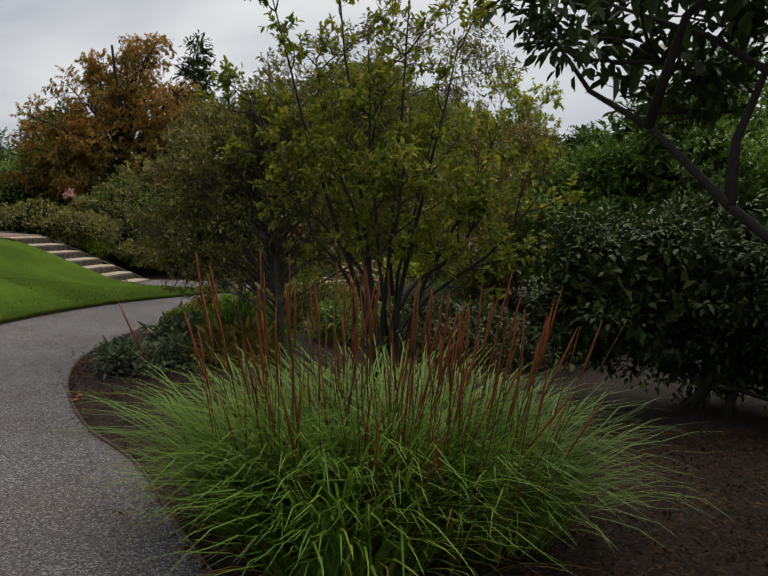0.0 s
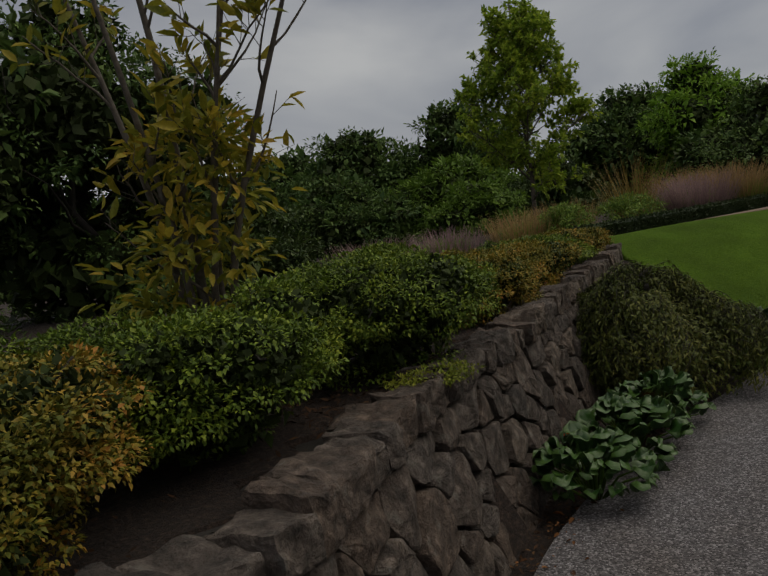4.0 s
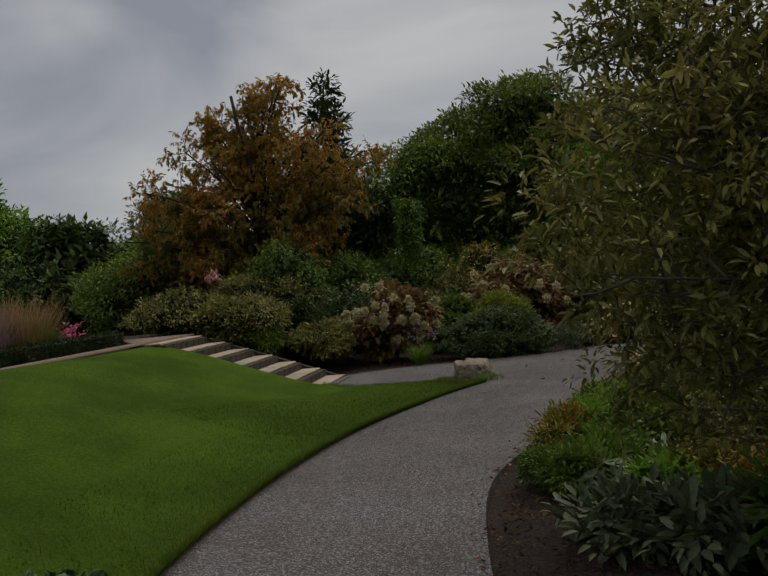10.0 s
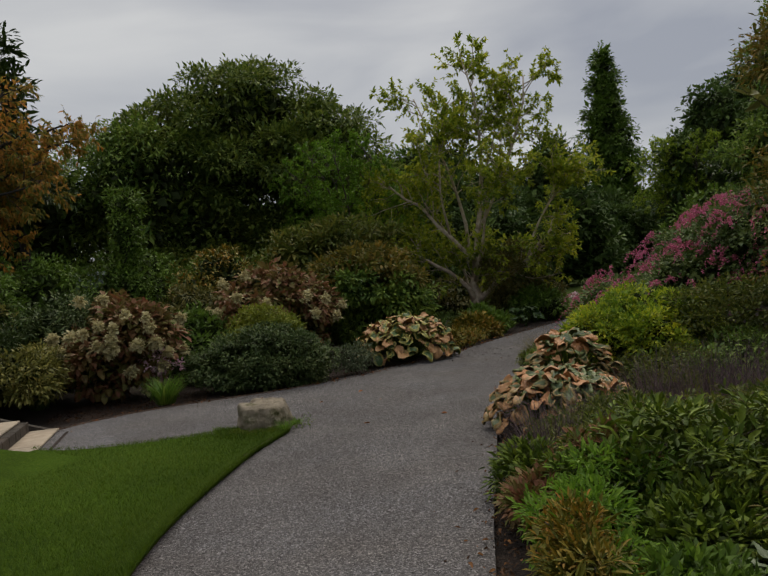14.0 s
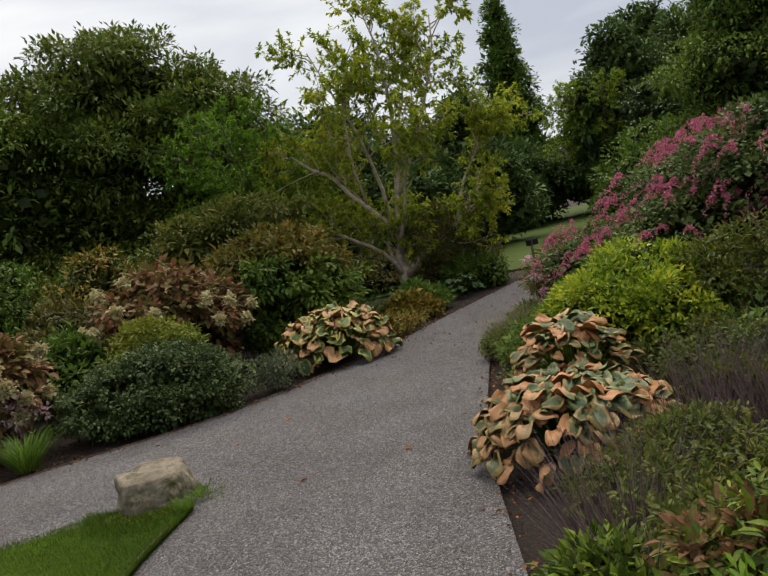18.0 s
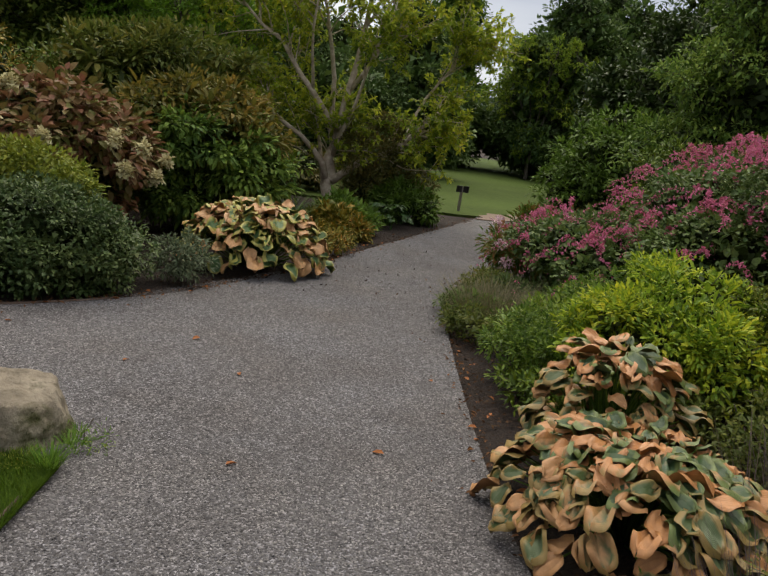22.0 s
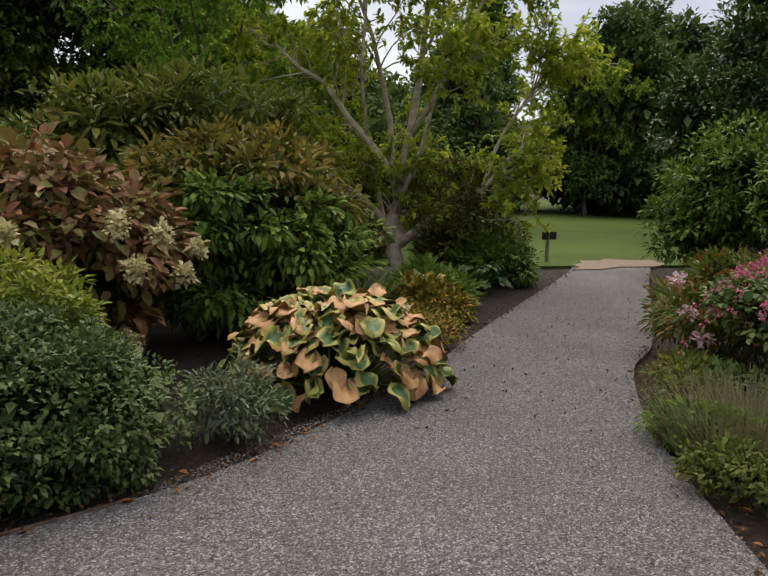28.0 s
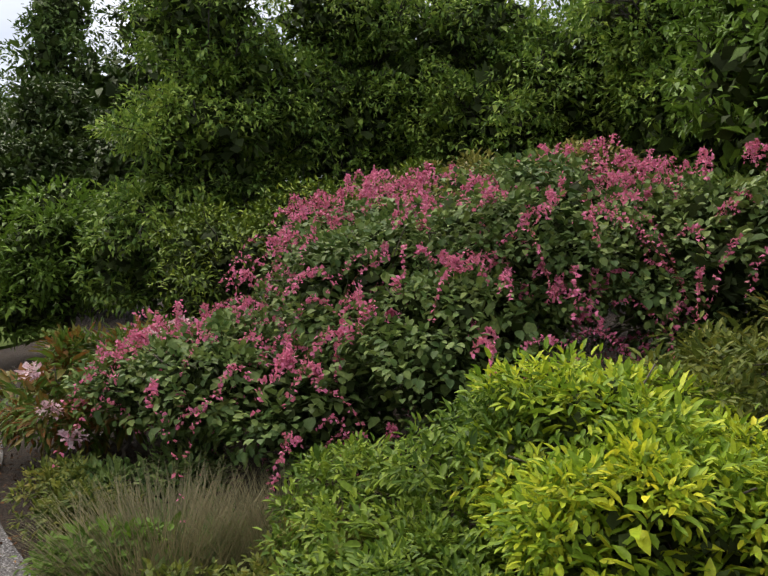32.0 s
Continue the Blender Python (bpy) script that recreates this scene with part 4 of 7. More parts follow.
def coping():
    """Flat-topped rough stones along the wall's head."""
    g = np.random.default_rng(5)
    s = 0.0
    n = 0
    while s < WLEN - 0.1:
        w = min(g.choice([g.uniform(0.13, 0.2), g.uniform(0.2, 0.36)]), WLEN - s)
        x, y, nx, ny = wall_at(s + w / 2)
        tx, ty = -ny, nx
        h, deep, jut = g.uniform(0.12, 0.19), g.uniform(0.2, 0.32), g.uniform(-0.02, 0.03)
        lean = g.normal() * 0.05
        bm = bmesh.new()
        bmesh.ops.create_cube(bm, size=2)
        bmesh.ops.subdivide_edges(bm, edges=list(bm.edges), cuts=6, use_grid_fill=True)
        for v in bm.verts:
            p = v.co.copy()
            r = (abs(p.x) ** 22 + abs(p.y) ** 22 + abs(p.z) ** 22) ** (1 / 22)
            p = p / r
            q = Vector((p.x * w / 2, p.y * deep / 2, p.z * h / 2))
            k = Vector((q.x + n * 1.7, q.y, q.z))
            q.z += 0.035 * noise.noise(k * 4) + 0.02 * noise.noise(k * 13) + 0.011 * noise.noise(k * 28) + lean * q.x
            q.y += 0.03 * noise.noise(k * 4.5 + Vector((9, 0, 0))) + 0.018 * noise.noise(k * 14) + 0.01 * noise.noise(k * 30)
            q.x += 0.03 * noise.noise(k * 6 + Vector((0, 7, 0)))
            d = 0.055 + jut - deep / 2 - q.y
            v.co = (q.x * 0.97 * tx + d * nx, q.x * 0.97 * ty + d * ny, q.z)
        bmesh.ops.recalc_face_normals(bm, faces=bm.faces)
        ob = part("coping_stone", bm, STONE, wall, "flat-topped coping stone")
        ob.location = (x, y, 0.745 + h / 2)
        s += w
        n += 1


# ---- garden steps ----
STEP_X0, STEP_X1 = -7.28, -9.72


def steps():
    st = tagged(new("garden_steps"), "seven garden steps with pale sandstone treads and dark stone risers", "steps", kind="structure")
    run = (STEP_X0 - STEP_X1) / 6
    g = np.random.default_rng(3)
    for i in range(7):
        zt = 0.03 + 0.145 * i
        x1 = STEP_X0 - run * i
        y0, y1 = 23.45, 25.1 - 0.02 * i
        cuts = [y0, y0 + (y1 - y0) * g.uniform(0.38, 0.6), y1]
        for a, b in zip(cuts, cuts[1:]):
            bm = bmesh.new()
            bmesh.ops.create_cube(bm, size=1)
            for v in bm.verts:
                v.co = ((x1 - 0.025 - 0.225 + v.co.x * 0.45) + g.normal() * 0.004, (a + b) / 2 + v.co.y * (b - a - 0.012), zt - 0.014 + v.co.z * 0.028)
            bmesh.ops.bevel(bm, geom=list(bm.edges), offset=0.008, segments=1, affect="EDGES")
            part("tread", bm, SLAB, st)
        if i:
            y = y0
            while y < y1 - 0.05:
                w = min(g.uniform(0.18, 0.3), y1 - y)
                bm = bmesh.new()
                bmesh.ops.create_cube(bm, size=1)
                for v in bm.verts:
                    v.co = (x1 + 0.005 + v.co.x * 0.12, y + w / 2 + v.co.y * (w - 0.01), zt - 0.09 + v.co.z * 0.12)
                bmesh.ops.bevel(bm, geom=list(bm.edges), offset=0.008, segments=1, affect="EDGES")
                part("riser_stone", bm, RISER, st)
                y += w
    bm = bmesh.new()
    prev = None
    for i in range(15):
        f = i / 14
        x = STEP_X0 + 0.02 - (STEP_X0 - STEP_X1) * f
        z = 0.05 + 0.87 * f
        row = [bm.verts.new((x, y, zz)) for y, zz in ((25.11, z - 0.4), (25.11, z - 0.09), (25.2, z - 0.09), (25.2, z - 0.4))]
        if prev:
            for k in range(3):
                bm.faces.new((prev[k], row[k], row[k + 1], prev[k + 1]))
        else:
            bm.faces.new(row)
        prev = row
    bm.faces.new(prev)
    part("side_kerb", bm, RISER, st, "dark stone kerb beside the treads")


steps()


# ---- boulder ----
def boulder(at, faces, seed):
    """A block split along flat faces (normal, distance), with chipped edges."""
    bm = bmesh.new()
    bmesh.ops.create_icosphere(bm, subdivisions=6, radius=1)
    faces = [(Vector(n).normalized(), d) for n, d in faces]
    off = Vector((seed * 3.1, seed * 1.7, 0))
    for v in bm.verts:
        u = v.co.normalized()
        r = sum((max(u.dot(n), 0.0) / d) ** 16 for n, d in faces) ** (-1 / 16)
        p = u * r
        p += u * (noise.noise(p * 5 + off) * 0.03 + noise.noise(p * 13 + off) * 0.014 + noise.noise(p * 34 + off) * 0.006 - max(0.0, noise.noise(p * 8 - off) - 0.3) * 0.05)
        v.co = p
    for f in bm.faces:
        f.smooth = True
    me = bpy.data.meshes.new("boulder")
    bm.to_mesh(me)
    bm.free()
    me.materials.append(BOULDER)
    ob = tagged(new("boulder", me), "flat-topped tan sandstone boulder with mossy side at the lawn's corner", "boulder")
    ob.location = at
    return ob


boulder((-5.0, 23.6, 0.0), [((0.02, -0.1, 1), 0.265), ((-0.12, -1, 0.1), 0.25), ((0.62, -0.8, 0.2), 0.25), ((1, -0.1, 0.42), 0.275), ((-1, -0.15, 0.08), 0.29), ((0.1, 1, 0.2), 0.27), ((-0.65, 0.7, 0.2), 0.31), ((0.7, 0.7, 0.4), 0.3), ((0, 0, -1), 0.15)], 4)


# ---- low hedge ----
def hedge():
    t = thing("box_hedge", "low dark clipped box hedge along the terrace edge", "hedge", (-10.55, 17.3, TERRACE))
    bm = bmesh.new()
    n = 24
    prev = None
    for i in range(n + 1):
        y = 6.2 * i / n
        row = [bm.verts.new((dx + 0.02 * math.sin(i * 1.7 + k), y, z + 0.01 * math.sin(i * 2.3 + k))) for k, (dx, z) in enumerate(((0.16, 0.0), (0.17, 0.18), (-0.17, 0.19), (-0.16, 0.0)))]
        if prev:
            for k in range(3):
                bm.faces.new((prev[k], row[k], row[k + 1], prev[k + 1]))
        else:
            bm.faces.new(row)
        prev = row
    bm.faces.new(prev)
    part("core", bm, M["hedge"], t)
    g = np.random.default_rng(9)
    k = 9000
    side = g.integers(0, 3, k)
    pos = np.stack([np.where(side == 0, 0.18, np.where(side == 1, -0.18, g.uniform(-0.18, 0.18, k))), g.uniform(0, 6.2, k), np.where(side == 2, 0.195, g.uniform(0.02, 0.2, k))], 1) + g.normal(size=(k, 3)) * 0.014
    d = g.normal(size=(k, 3)) + np.array([0, 0, 0.6])
    part_me("leaves", leaves_mesh("leaves", pos, d, g.normal(size=(k, 3)) + np.array([0.3, 0, 0.8]), 0.035, 0.6, cheap=True), M["hedge"], t, kind="stuff")


hedge()

# ---- plants: the start of the path ----
def grass_clump(at):
    t = thing("ornamental_grass", "large clump of arching green grass with reddish upright seed stems", "grass", at)
    g = np.random.default_rng(4)
    for k, (dx, dy, n, r, L) in enumerate([(0, 0, 900, 0.45, 1.05), (-0.55, 0.1, 620, 0.34, 0.92), (0.55, 0.05, 620, 0.34, 0.95), (-0.1, -0.45, 520, 0.32, 0.85), (0.2, 0.5, 520, 0.36, 1.0)]):
        ob = part_me("blade_tuft", blades_mesh("blade_tuft", n, r, L * 1.12, 0.019, 0.5, 11 + k, 8, 1.45, up_jit=0.3), M["strap"], t, kind="stuff")
        ob.location = (dx, dy, 0)
    part_me("dry_growth", blades_mesh("dry_growth", 150, 0.7, 0.95, 0.011, 0.75, 17, 7, 1.4), M["straw"], t, "straw-coloured dry blades", kind="stuff")
    for i in range(190):
        a, r = g.uniform(0, 6.28), 0.8 * math.sqrt(g.random())
        b = np.array([r * math.cos(a), r * math.sin(a) * 0.8, 0.1])
        e = b * np.array([1.28, 1.28, 1]) + np.array([g.normal() * 0.14, g.normal() * 0.14, g.uniform(0.6, 1.25)])
        bm = bmesh.new()
        pts = limb_points(b, e, g, 0.03, 4)
        tube_bm(bm, pts, np.linspace(0.003, 0.002, len(pts)), 4)
        if g.random() < 0.75:
            q = unit(e - b)
            tube_bm(bm, [e - q * 0.24, e - q * 0.12, e - q * 0.02, e + q * 0.06], [0.0025, 0.0056, 0.0046, 0.0015], 5)
        part("seed_stem", bm, M["seedstem"], t)


grass_clump((-0.72, 11.55, 0.0))


def deciduous_shrub(at):
    t = thing("deciduous_shrub", "tall airy shrub with yellow-green leaves and several dark stems", "shrub", at)
    g = np.random.default_rng(31)
    limbs = []
    for k, (u, v, h) in enumerate([(0.1, 0, 3.7), (-0.55, 0.1, 3.7), (-1.15, 0.1, 3.55), (0.55, 0, 3.2), (1.0, 0.2, 2.6), (-1.35, 0.1, 2.7), (-0.2, -0.4, 3.0), (0.4, 0.5, 2.8), (-0.8, 0.5, 3.1), (0.9, -0.3, 1.9), (-0.9, -0.4, 2.1), (0.15, -0.5, 2.2), (1.4, 0.0, 2.0)]):
        b = g.normal(size=2) * 0.12
        z0 = 0.0 if k < 5 else 0.5 + 0.5 * g.random()
        s0 = z0 / h
        limbs.append(([(b[0] * (1 - s0) + u * s0 * 0.4, b[1] + v * s0 * 0.4, z0), (u * 0.3, v * 0.3, h * 0.35 + z0 * 0.5), (u * 0.72, v * 0.72, h * 0.7), (u, v, h)], 0.03 if k < 5 else 0.02, 0.006))
    leafy_tree(t, limbs, "ygreen", BARK_DARK, 32, 10, 0.62, 8, 0.26, 12, 0.062, 0.5, 0.22, 0.05, 0.3, 0.4, 0.5, 0.009)


deciduous_shrub((-0.95, 14.6, 0.03))


def overhanging_tree():
    t = thing("evergreen_tree", "dark evergreen tree with bare arching limbs over shaded mulch", "tree", (2.35, 11.5, 0.05))
    # The first seven lobes are out of view, added to shade shrub and mulch.
    blobs = [(1.2, -0.8, 3.6, 1.6, 1.5, 0.5), (0.2, -1.4, 3.7, 1.3, 1.2, 0.45), (2.4, 0.4, 3.2, 1.4, 1.4, 0.7), (0.9, 0.4, 2.5, 1.0, 1.0, 0.6), (0.6, 1.2, 1.9, 0.9, 0.9, 0.6), (1.6, 0.6, 1.6, 0.9, 1.0, 0.8), (0.3, -0.4, 3.3, 1.2, 1.0, 0.4), (-1.95, 0.5, 2.75, 0.7, 0.7, 0.4), (-1.2, 0.2, 3.0, 0.9, 0.9, 0.45), (-0.4, 0.3, 2.75, 0.9, 0.9, 0.5), (0.3, 0.3, 2.3, 0.8, 0.8, 0.6), (-0.3, -0.6, 3.2, 0.9, 0.9, 0.4), (-1.5, 0.9, 2.45, 0.5, 0.5, 0.25)]
    part_me("crown", crown_mesh("crown", blobs, 24000, 0.068, 0.5, 33, depth=0.8), M["dark"], t)
    g = np.random.default_rng(34)
    routes = [[(0, 0, -0.05), (-0.1, 0.02, 0.6), (-0.45, 0.1, 1.12), (-0.93, 0.2, 1.38)], [(-0.93, 0.2, 1.38), (-1.35, 0.3, 1.72), (-1.76, 0.4, 2.12), (-2.06, 0.47, 2.3), (-2.4, 0.5, 2.75)], [(-1.35, 0.3, 1.72), (-1.33, 0.35, 2.05), (-1.2, 0.3, 2.5), (-0.9, 0.2, 3.0)], [(-0.45, 0.1, 1.12), (-0.3, 0.2, 1.7), (-0.5, 0.3, 2.3), (-0.6, 0.2, 2.9)], [(-1.76, 0.4, 2.12), (-1.7, 0.1, 2.6), (-1.2, -0.2, 3.1)], [(-0.3, 0.2, 1.7), (-0.9, 0.25, 2.2), (-1.5, 0.3, 2.55), (-2.0, 0.6, 2.8)]]
    for k, rt in enumerate(routes):
        bm = bmesh.new()
        tube_bm(bm, rt, np.linspace(0.052 if k == 0 else 0.032, 0.034 if k == 0 else 0.008, len(rt)), 7)
        part("trunk" if k == 0 else "limb", bm, BARK_DARK, t)
    for b in blobs:
        bm = bmesh.new()
        for _ in range(7):
            d = unit(g.normal(size=3) + np.array([-0.3, 0, 0.2]))
            tp = limb_points(np.array(b[:3]) + np.array([0.25, 0, -b[5] * 0.7]), np.array(b[:3]) + d * np.array(b[3:6]), g, 0.1, 4)
            tube_bm(bm, tp, np.linspace(0.014, 0.003, len(tp)), 4)
        part("twig_spray", bm, BARK_DARK, t)


overhanging_tree()
shrub("evergreen_shrub", "dense dark evergreen shrub with drooping leaves", "shrub", (1.9, 14.6, 0.05),
      [(-0.6, 0, 1.15, 1.0, 0.9, 0.7), (0.6, 0.3, 1.35, 1.1, 1.0, 0.85), (1.7, -0.4, 1.2, 1.0, 0.9, 0.9), (-0.9, 0.4, 0.75, 0.8, 0.6, 0.5), (0.3, 0.2, 0.6, 1.1, 0.8, 0.55), (1.2, -0.9, 0.55, 0.9, 0.7, 0.5)], 19000, 0.062, 0.45, "dark", 35, (0.04, 0.5, 3, 3), BARK_DARK, core=0.7, cheap=True, depth=0.5)
shrub("evergreen_shrub", "broad mid-green shrub seen behind the dark tree", "shrub", (3.3, 20.2, 0.05),
      [(0, 0, 1.8, 2.2, 1.2, 1.5), (-1.6, -0.3, 1.5, 1.4, 1.0, 1.2), (1.9, 0, 2.0, 1.5, 1.2, 1.4)], 15000, 0.08, 0.5, "green", 37, (0.05, 0.4, 3, 2), BARK_DARK)
RHODO = [(-0.55, 0.05, 1.95, 0.95, 0.8, 0.85), (-1.5, -0.3, 1.62, 0.55, 0.52, 0.52), (0.6, 0.1, 2.25, 1.0, 1.0, 0.95), (1.5, -0.2, 2.0, 1.0, 0.9, 1.0), (-1.05, -0.2, 1.2, 0.6, 0.5, 0.32), (0.8, 0.5, 1.4, 1.1, 0.9, 0.6), (-0.1, 0.1, 2.75, 0.6, 0.6, 0.42), (0.5, 0.0, 3.05, 0.8, 0.7, 0.5), (1.4, 0.0, 3.3, 1.0, 0.9, 0.7), (-0.95, 0.6, 2.25, 0.55, 0.55, 0.45), (-0.2, 0.9, 2.6, 0.8, 0.7, 0.55), (-1.15, 0.65, 2.5, 0.5, 0.5, 0.45), (-1.2, 1.0, 2.4, 0.45, 0.45, 0.42), (-1.25, 1.05, 1.85, 0.48, 0.45, 0.4), (-1.3, 1.0, 1.4, 0.45, 0.42, 0.36), (-1.3, 1.1, 0.85, 0.42, 0.4, 0.34)]
t = shrub("rhododendron", "large rounded rhododendron with leathery grey-green leaves and many thin stems", "shrub", (-2.2, 16.2, 0.05), RHODO, 23000, 0.044, 0.38, "rhodo", 41, depth=0.6, rosette=7, clumps=24, solid=1.2)
grown_tree(t, RHODO, "rhodo", BARK, 42, 5, 0.045, 0.85, branches=8, blen=0.5, twigs=6, tlen=0.22, per=9, L=0.06, W=0.34, up=0.25, droop=0.0, lo=0.4, flat=0.6, thick=0.009)
shrub("low_perennial", "low mound of grey-green silvery leaves at the path edge", "plant", (-3.45, 15.15, 0.0),
      [(0, 0, 0.1, 0.4, 0.45, 0.17), (0.3, 0.28, 0.1, 0.38, 0.34, 0.17)], 2800, 0.055, 0.42, "silver", 43, (0.012, 0.5, 2, 2), BARK, depth=0.7, floor=0.01)
shrub("low_perennial", "low mound of grey-green silvery leaves at the path edge", "plant", (-3.3, 16.6, 0.0),
      [(0, 0, 0.12, 0.45, 0.35, 0.18), (-0.45, 0.3, 0.1, 0.35, 0.3, 0.14)], 1200, 0.075, 0.45, "silver", 44, (0.012, 0.5, 2, 2), BARK, depth=0.7, floor=0.01)
shrub("strap_leaved_plant", "clump of yellow-green strap leaves", "plant", (-2.55, 15.6, 0.0), [(0, 0, 0.16, 0.45, 0.45, 0.22)], 1100, 0.1, 0.24, "bronzegreen", 45, (0.012, 0.5, 2, 2), BARK, depth=0.8, floor=0.01, upward=0.6)
shrub("strap_leaved_plant", "clump of yellow-green strap leaves", "plant", (-2.7, 16.5, 0.0), [(0, 0, 0.2, 0.5, 0.45, 0.26)], 1200, 0.11, 0.24, "strap", 46, (0.012, 0.5, 2, 2), BARK, depth=0.8, floor=0.01, upward=0.6)
shrub("low_shrub", "bright green ferny perennial at the path edge", "plant", (-3.75, 19.1, 0.0),
      [(0, 0, 0.16, 0.36, 0.4, 0.2), (0.35, 0.35, 0.2, 0.4, 0.36, 0.24), (-0.05, -0.5, 0.12, 0.3, 0.3, 0.14)], 3200, 0.05, 0.3, "bright", 47, (0.012, 0.5, 2, 2), BARK, depth=0.8, floor=0.01, solid=1.0)
shrub("low_shrub", "small yellow-green shrub with a few red leaves in the bed", "shrub", (-3.05, 19.5, 0.0),
      [(0, 0, 0.36, 0.5, 0.5, 0.3), (0.5, -0.3, 0.4, 0.5, 0.5, 0.34), (-0.25, 0.3, 0.22, 0.35, 0.3, 0.2)], 5200, 0.045, 0.4, "azalea", 48, (0.012, 0.5, 3, 3), BARK, depth=0.7, floor=0.01)
shrub("low_shrub", "thin twiggy red-green perennial in the bed", "plant", (-2.75, 18.3, 0.0),
      [(0, 0, 0.3, 0.42, 0.4, 0.26), (0.5, 0.2, 0.4, 0.45, 0.4, 0.34)], 2200, 0.05, 0.3, "brown", 50, (0.012, 0.5, 5, 4), BARK, depth=0.9, floor=0.01, solid=1.0)

for x, y, r, h, mt, lab, sd in ((-0.3, 17.0, 0.9, 0.8, "dark", "dark low shrub behind the tall grass", 151), (0.8, 16.6, 0.8, 0.7, "dark", "dark low shrub behind the tall grass", 152), (-1.5, 17.6, 0.7, 0.6, "tree", "low green shrub in the bed", 153), (-3.72, 18.35, 0.32, 0.22, "green", "leafy green perennial at the path edge", 154), (-3.35, 17.75, 0.3, 0.2, "bright", "bright green leafy perennial in the bed", 155), (-3.2, 18.9, 0.34, 0.3, "azalea", "small-leaved green perennial in the bed", 156), (-3.72, 19.75, 0.22, 0.24, "bronze", "low plant with pinkish dried flower heads", 157), (-3.0, 17.9, 0.34, 0.24, "azalea_red", "low perennial with reddish leaves", 158), (-3.55, 20.2, 0.24, 0.3, "azalea", "small-leaved green perennial at the path edge", 159)):
    shrub("low_shrub", lab, "plant", (x, y, 0.0), [(0, 0, h * 0.45, r, r, h * 0.5), (r * 0.5, r * 0.4, h * 0.4, r * 0.6, r * 0.6, h * 0.42)], 2600, 0.05 if r < 0.5 else 0.07, 0.4, mt, sd, (0.01, 0.5, 2, 2), BARK, cheap=True, depth=0.6, floor=0.01)

# ---- plants: wall bed ----
for i, (x, y, r, h, mt, lab) in enumerate([
    (-4.5, 9.35, 0.78, 0.55, "azalea_red", "azalea mound with reddish autumn tips"), (-5.0, 10.3, 0.74, 0.55, "azalea", "dark green azalea mound above the wall"),
    (-5.75, 11.5, 0.85, 0.62, "azalea", "green azalea mound overhanging the wall"), (-6.55, 12.6, 0.75, 0.5, "azalea_red", "azalea mound turning orange-brown"),
    (-7.3, 13.6, 0.8, 0.5, "azalea_red", "azalea mound turning orange-brown"), (-8.2, 14.7, 0.8, 0.45, "azalea", "green azalea mound above the wall"),
    (-9.1, 15.8, 0.8, 0.42, "azalea_red", "azalea mound turning orange-brown"), (-6.7, 10.9, 0.9, 0.6, "azalea", "dark green azalea mound in the bed"), (-3.95, 8.1, 0.8, 0.55, "azalea_red", "azalea mound with reddish autumn tips"), (-7.7, 12.4, 0.9, 0.55, "azalea", "dark green azalea mound in the bed"), (-6.0, 9.2, 0.9, 0.6, "azalea", "dark green azalea mound in the bed"), (-5.3, 7.7, 0.9, 0.6, "azalea", "dark green azalea mound in the bed")]):
    r, h = (r * 0.9, h * 1.2) if i < 3 or i > 6 else (r * 0.92, h * 1.0)
    x, y = (x + 0.08, y - 0.06) if i < 3 else (x, y - 0.03) if i > 6 else (x - 0.12, y + 0.06)
    g = np.random.default_rng(60 + i)
    lobes = [(0, 0, h * 0.38, r * 0.85, r * 0.85, h * 0.55)]
    for k in range(7):
        a = k * 0.9 + g.uniform(0, 0.6)
        lobes.append((math.cos(a) * r * 0.55, math.sin(a) * r * 0.55, h * g.uniform(0.3, 0.62), r * g.uniform(0.34, 0.48), r * g.uniform(0.34, 0.48), h * g.uniform(0.26, 0.38)))
    shrub("azalea", lab, "shrub", (x, y, 0.84), lobes, 32000 if i < 5 else 17000 if i < 7 else 11000, 0.018 if i < 5 else 0.022 if i < 7 else 0.03, 0.6, mt, 60 + i, (0.02, 0.4, 3, 2), BARK_DARK, group="azaleas on the wall", core=0.72, cheap=True, depth=0.22, rosette=7, floor=0.0, clumps=22, flat=0.6, solid=1.2, upward=1.0, cut=0.8)


def magnolia(at):
    t = thing("magnolia", "young magnolia with thin grey stems and large yellowing leaves", "tree", at)
    limbs = []
    for k, (u, v, h) in enumerate([(-0.1, -0.1, 3.3), (0.35, 0.5, 3.2), (0.75, 0.75, 2.7), (-0.5, -0.6, 3.1), (0.15, -0.5, 3.0), (0.5, 0.2, 2.1)]):
        limbs.append(([(u * 0.08, v * 0.08, 0), (u * 0.2, v * 0.2, h * 0.3), (u * 0.55, v * 0.55, h * 0.62), (u, v, h)], 0.026 if k else 0.034, 0.006))
    leafy_tree(t, limbs, "magleaf", BARK, 81, 7, 0.62, 5, 0.24, 3, 0.105, 0.4, 0.45, -0.2, 0.25, 0.3, 0.6, 0.009)
    part_me("low_growth", crown_mesh("low_growth", [(0.05, -0.05, 0.6, 0.38, 0.38, 0.45), (0.1, 0.1, 1.15, 0.32, 0.32, 0.4)], 900, 0.075, 0.42, 82, depth=0.8, rosette=3, spread=0.1, solid=1.0), M["magleaf"], t, kind="stuff")


magnolia((-5.98, 10.6, 0.84))


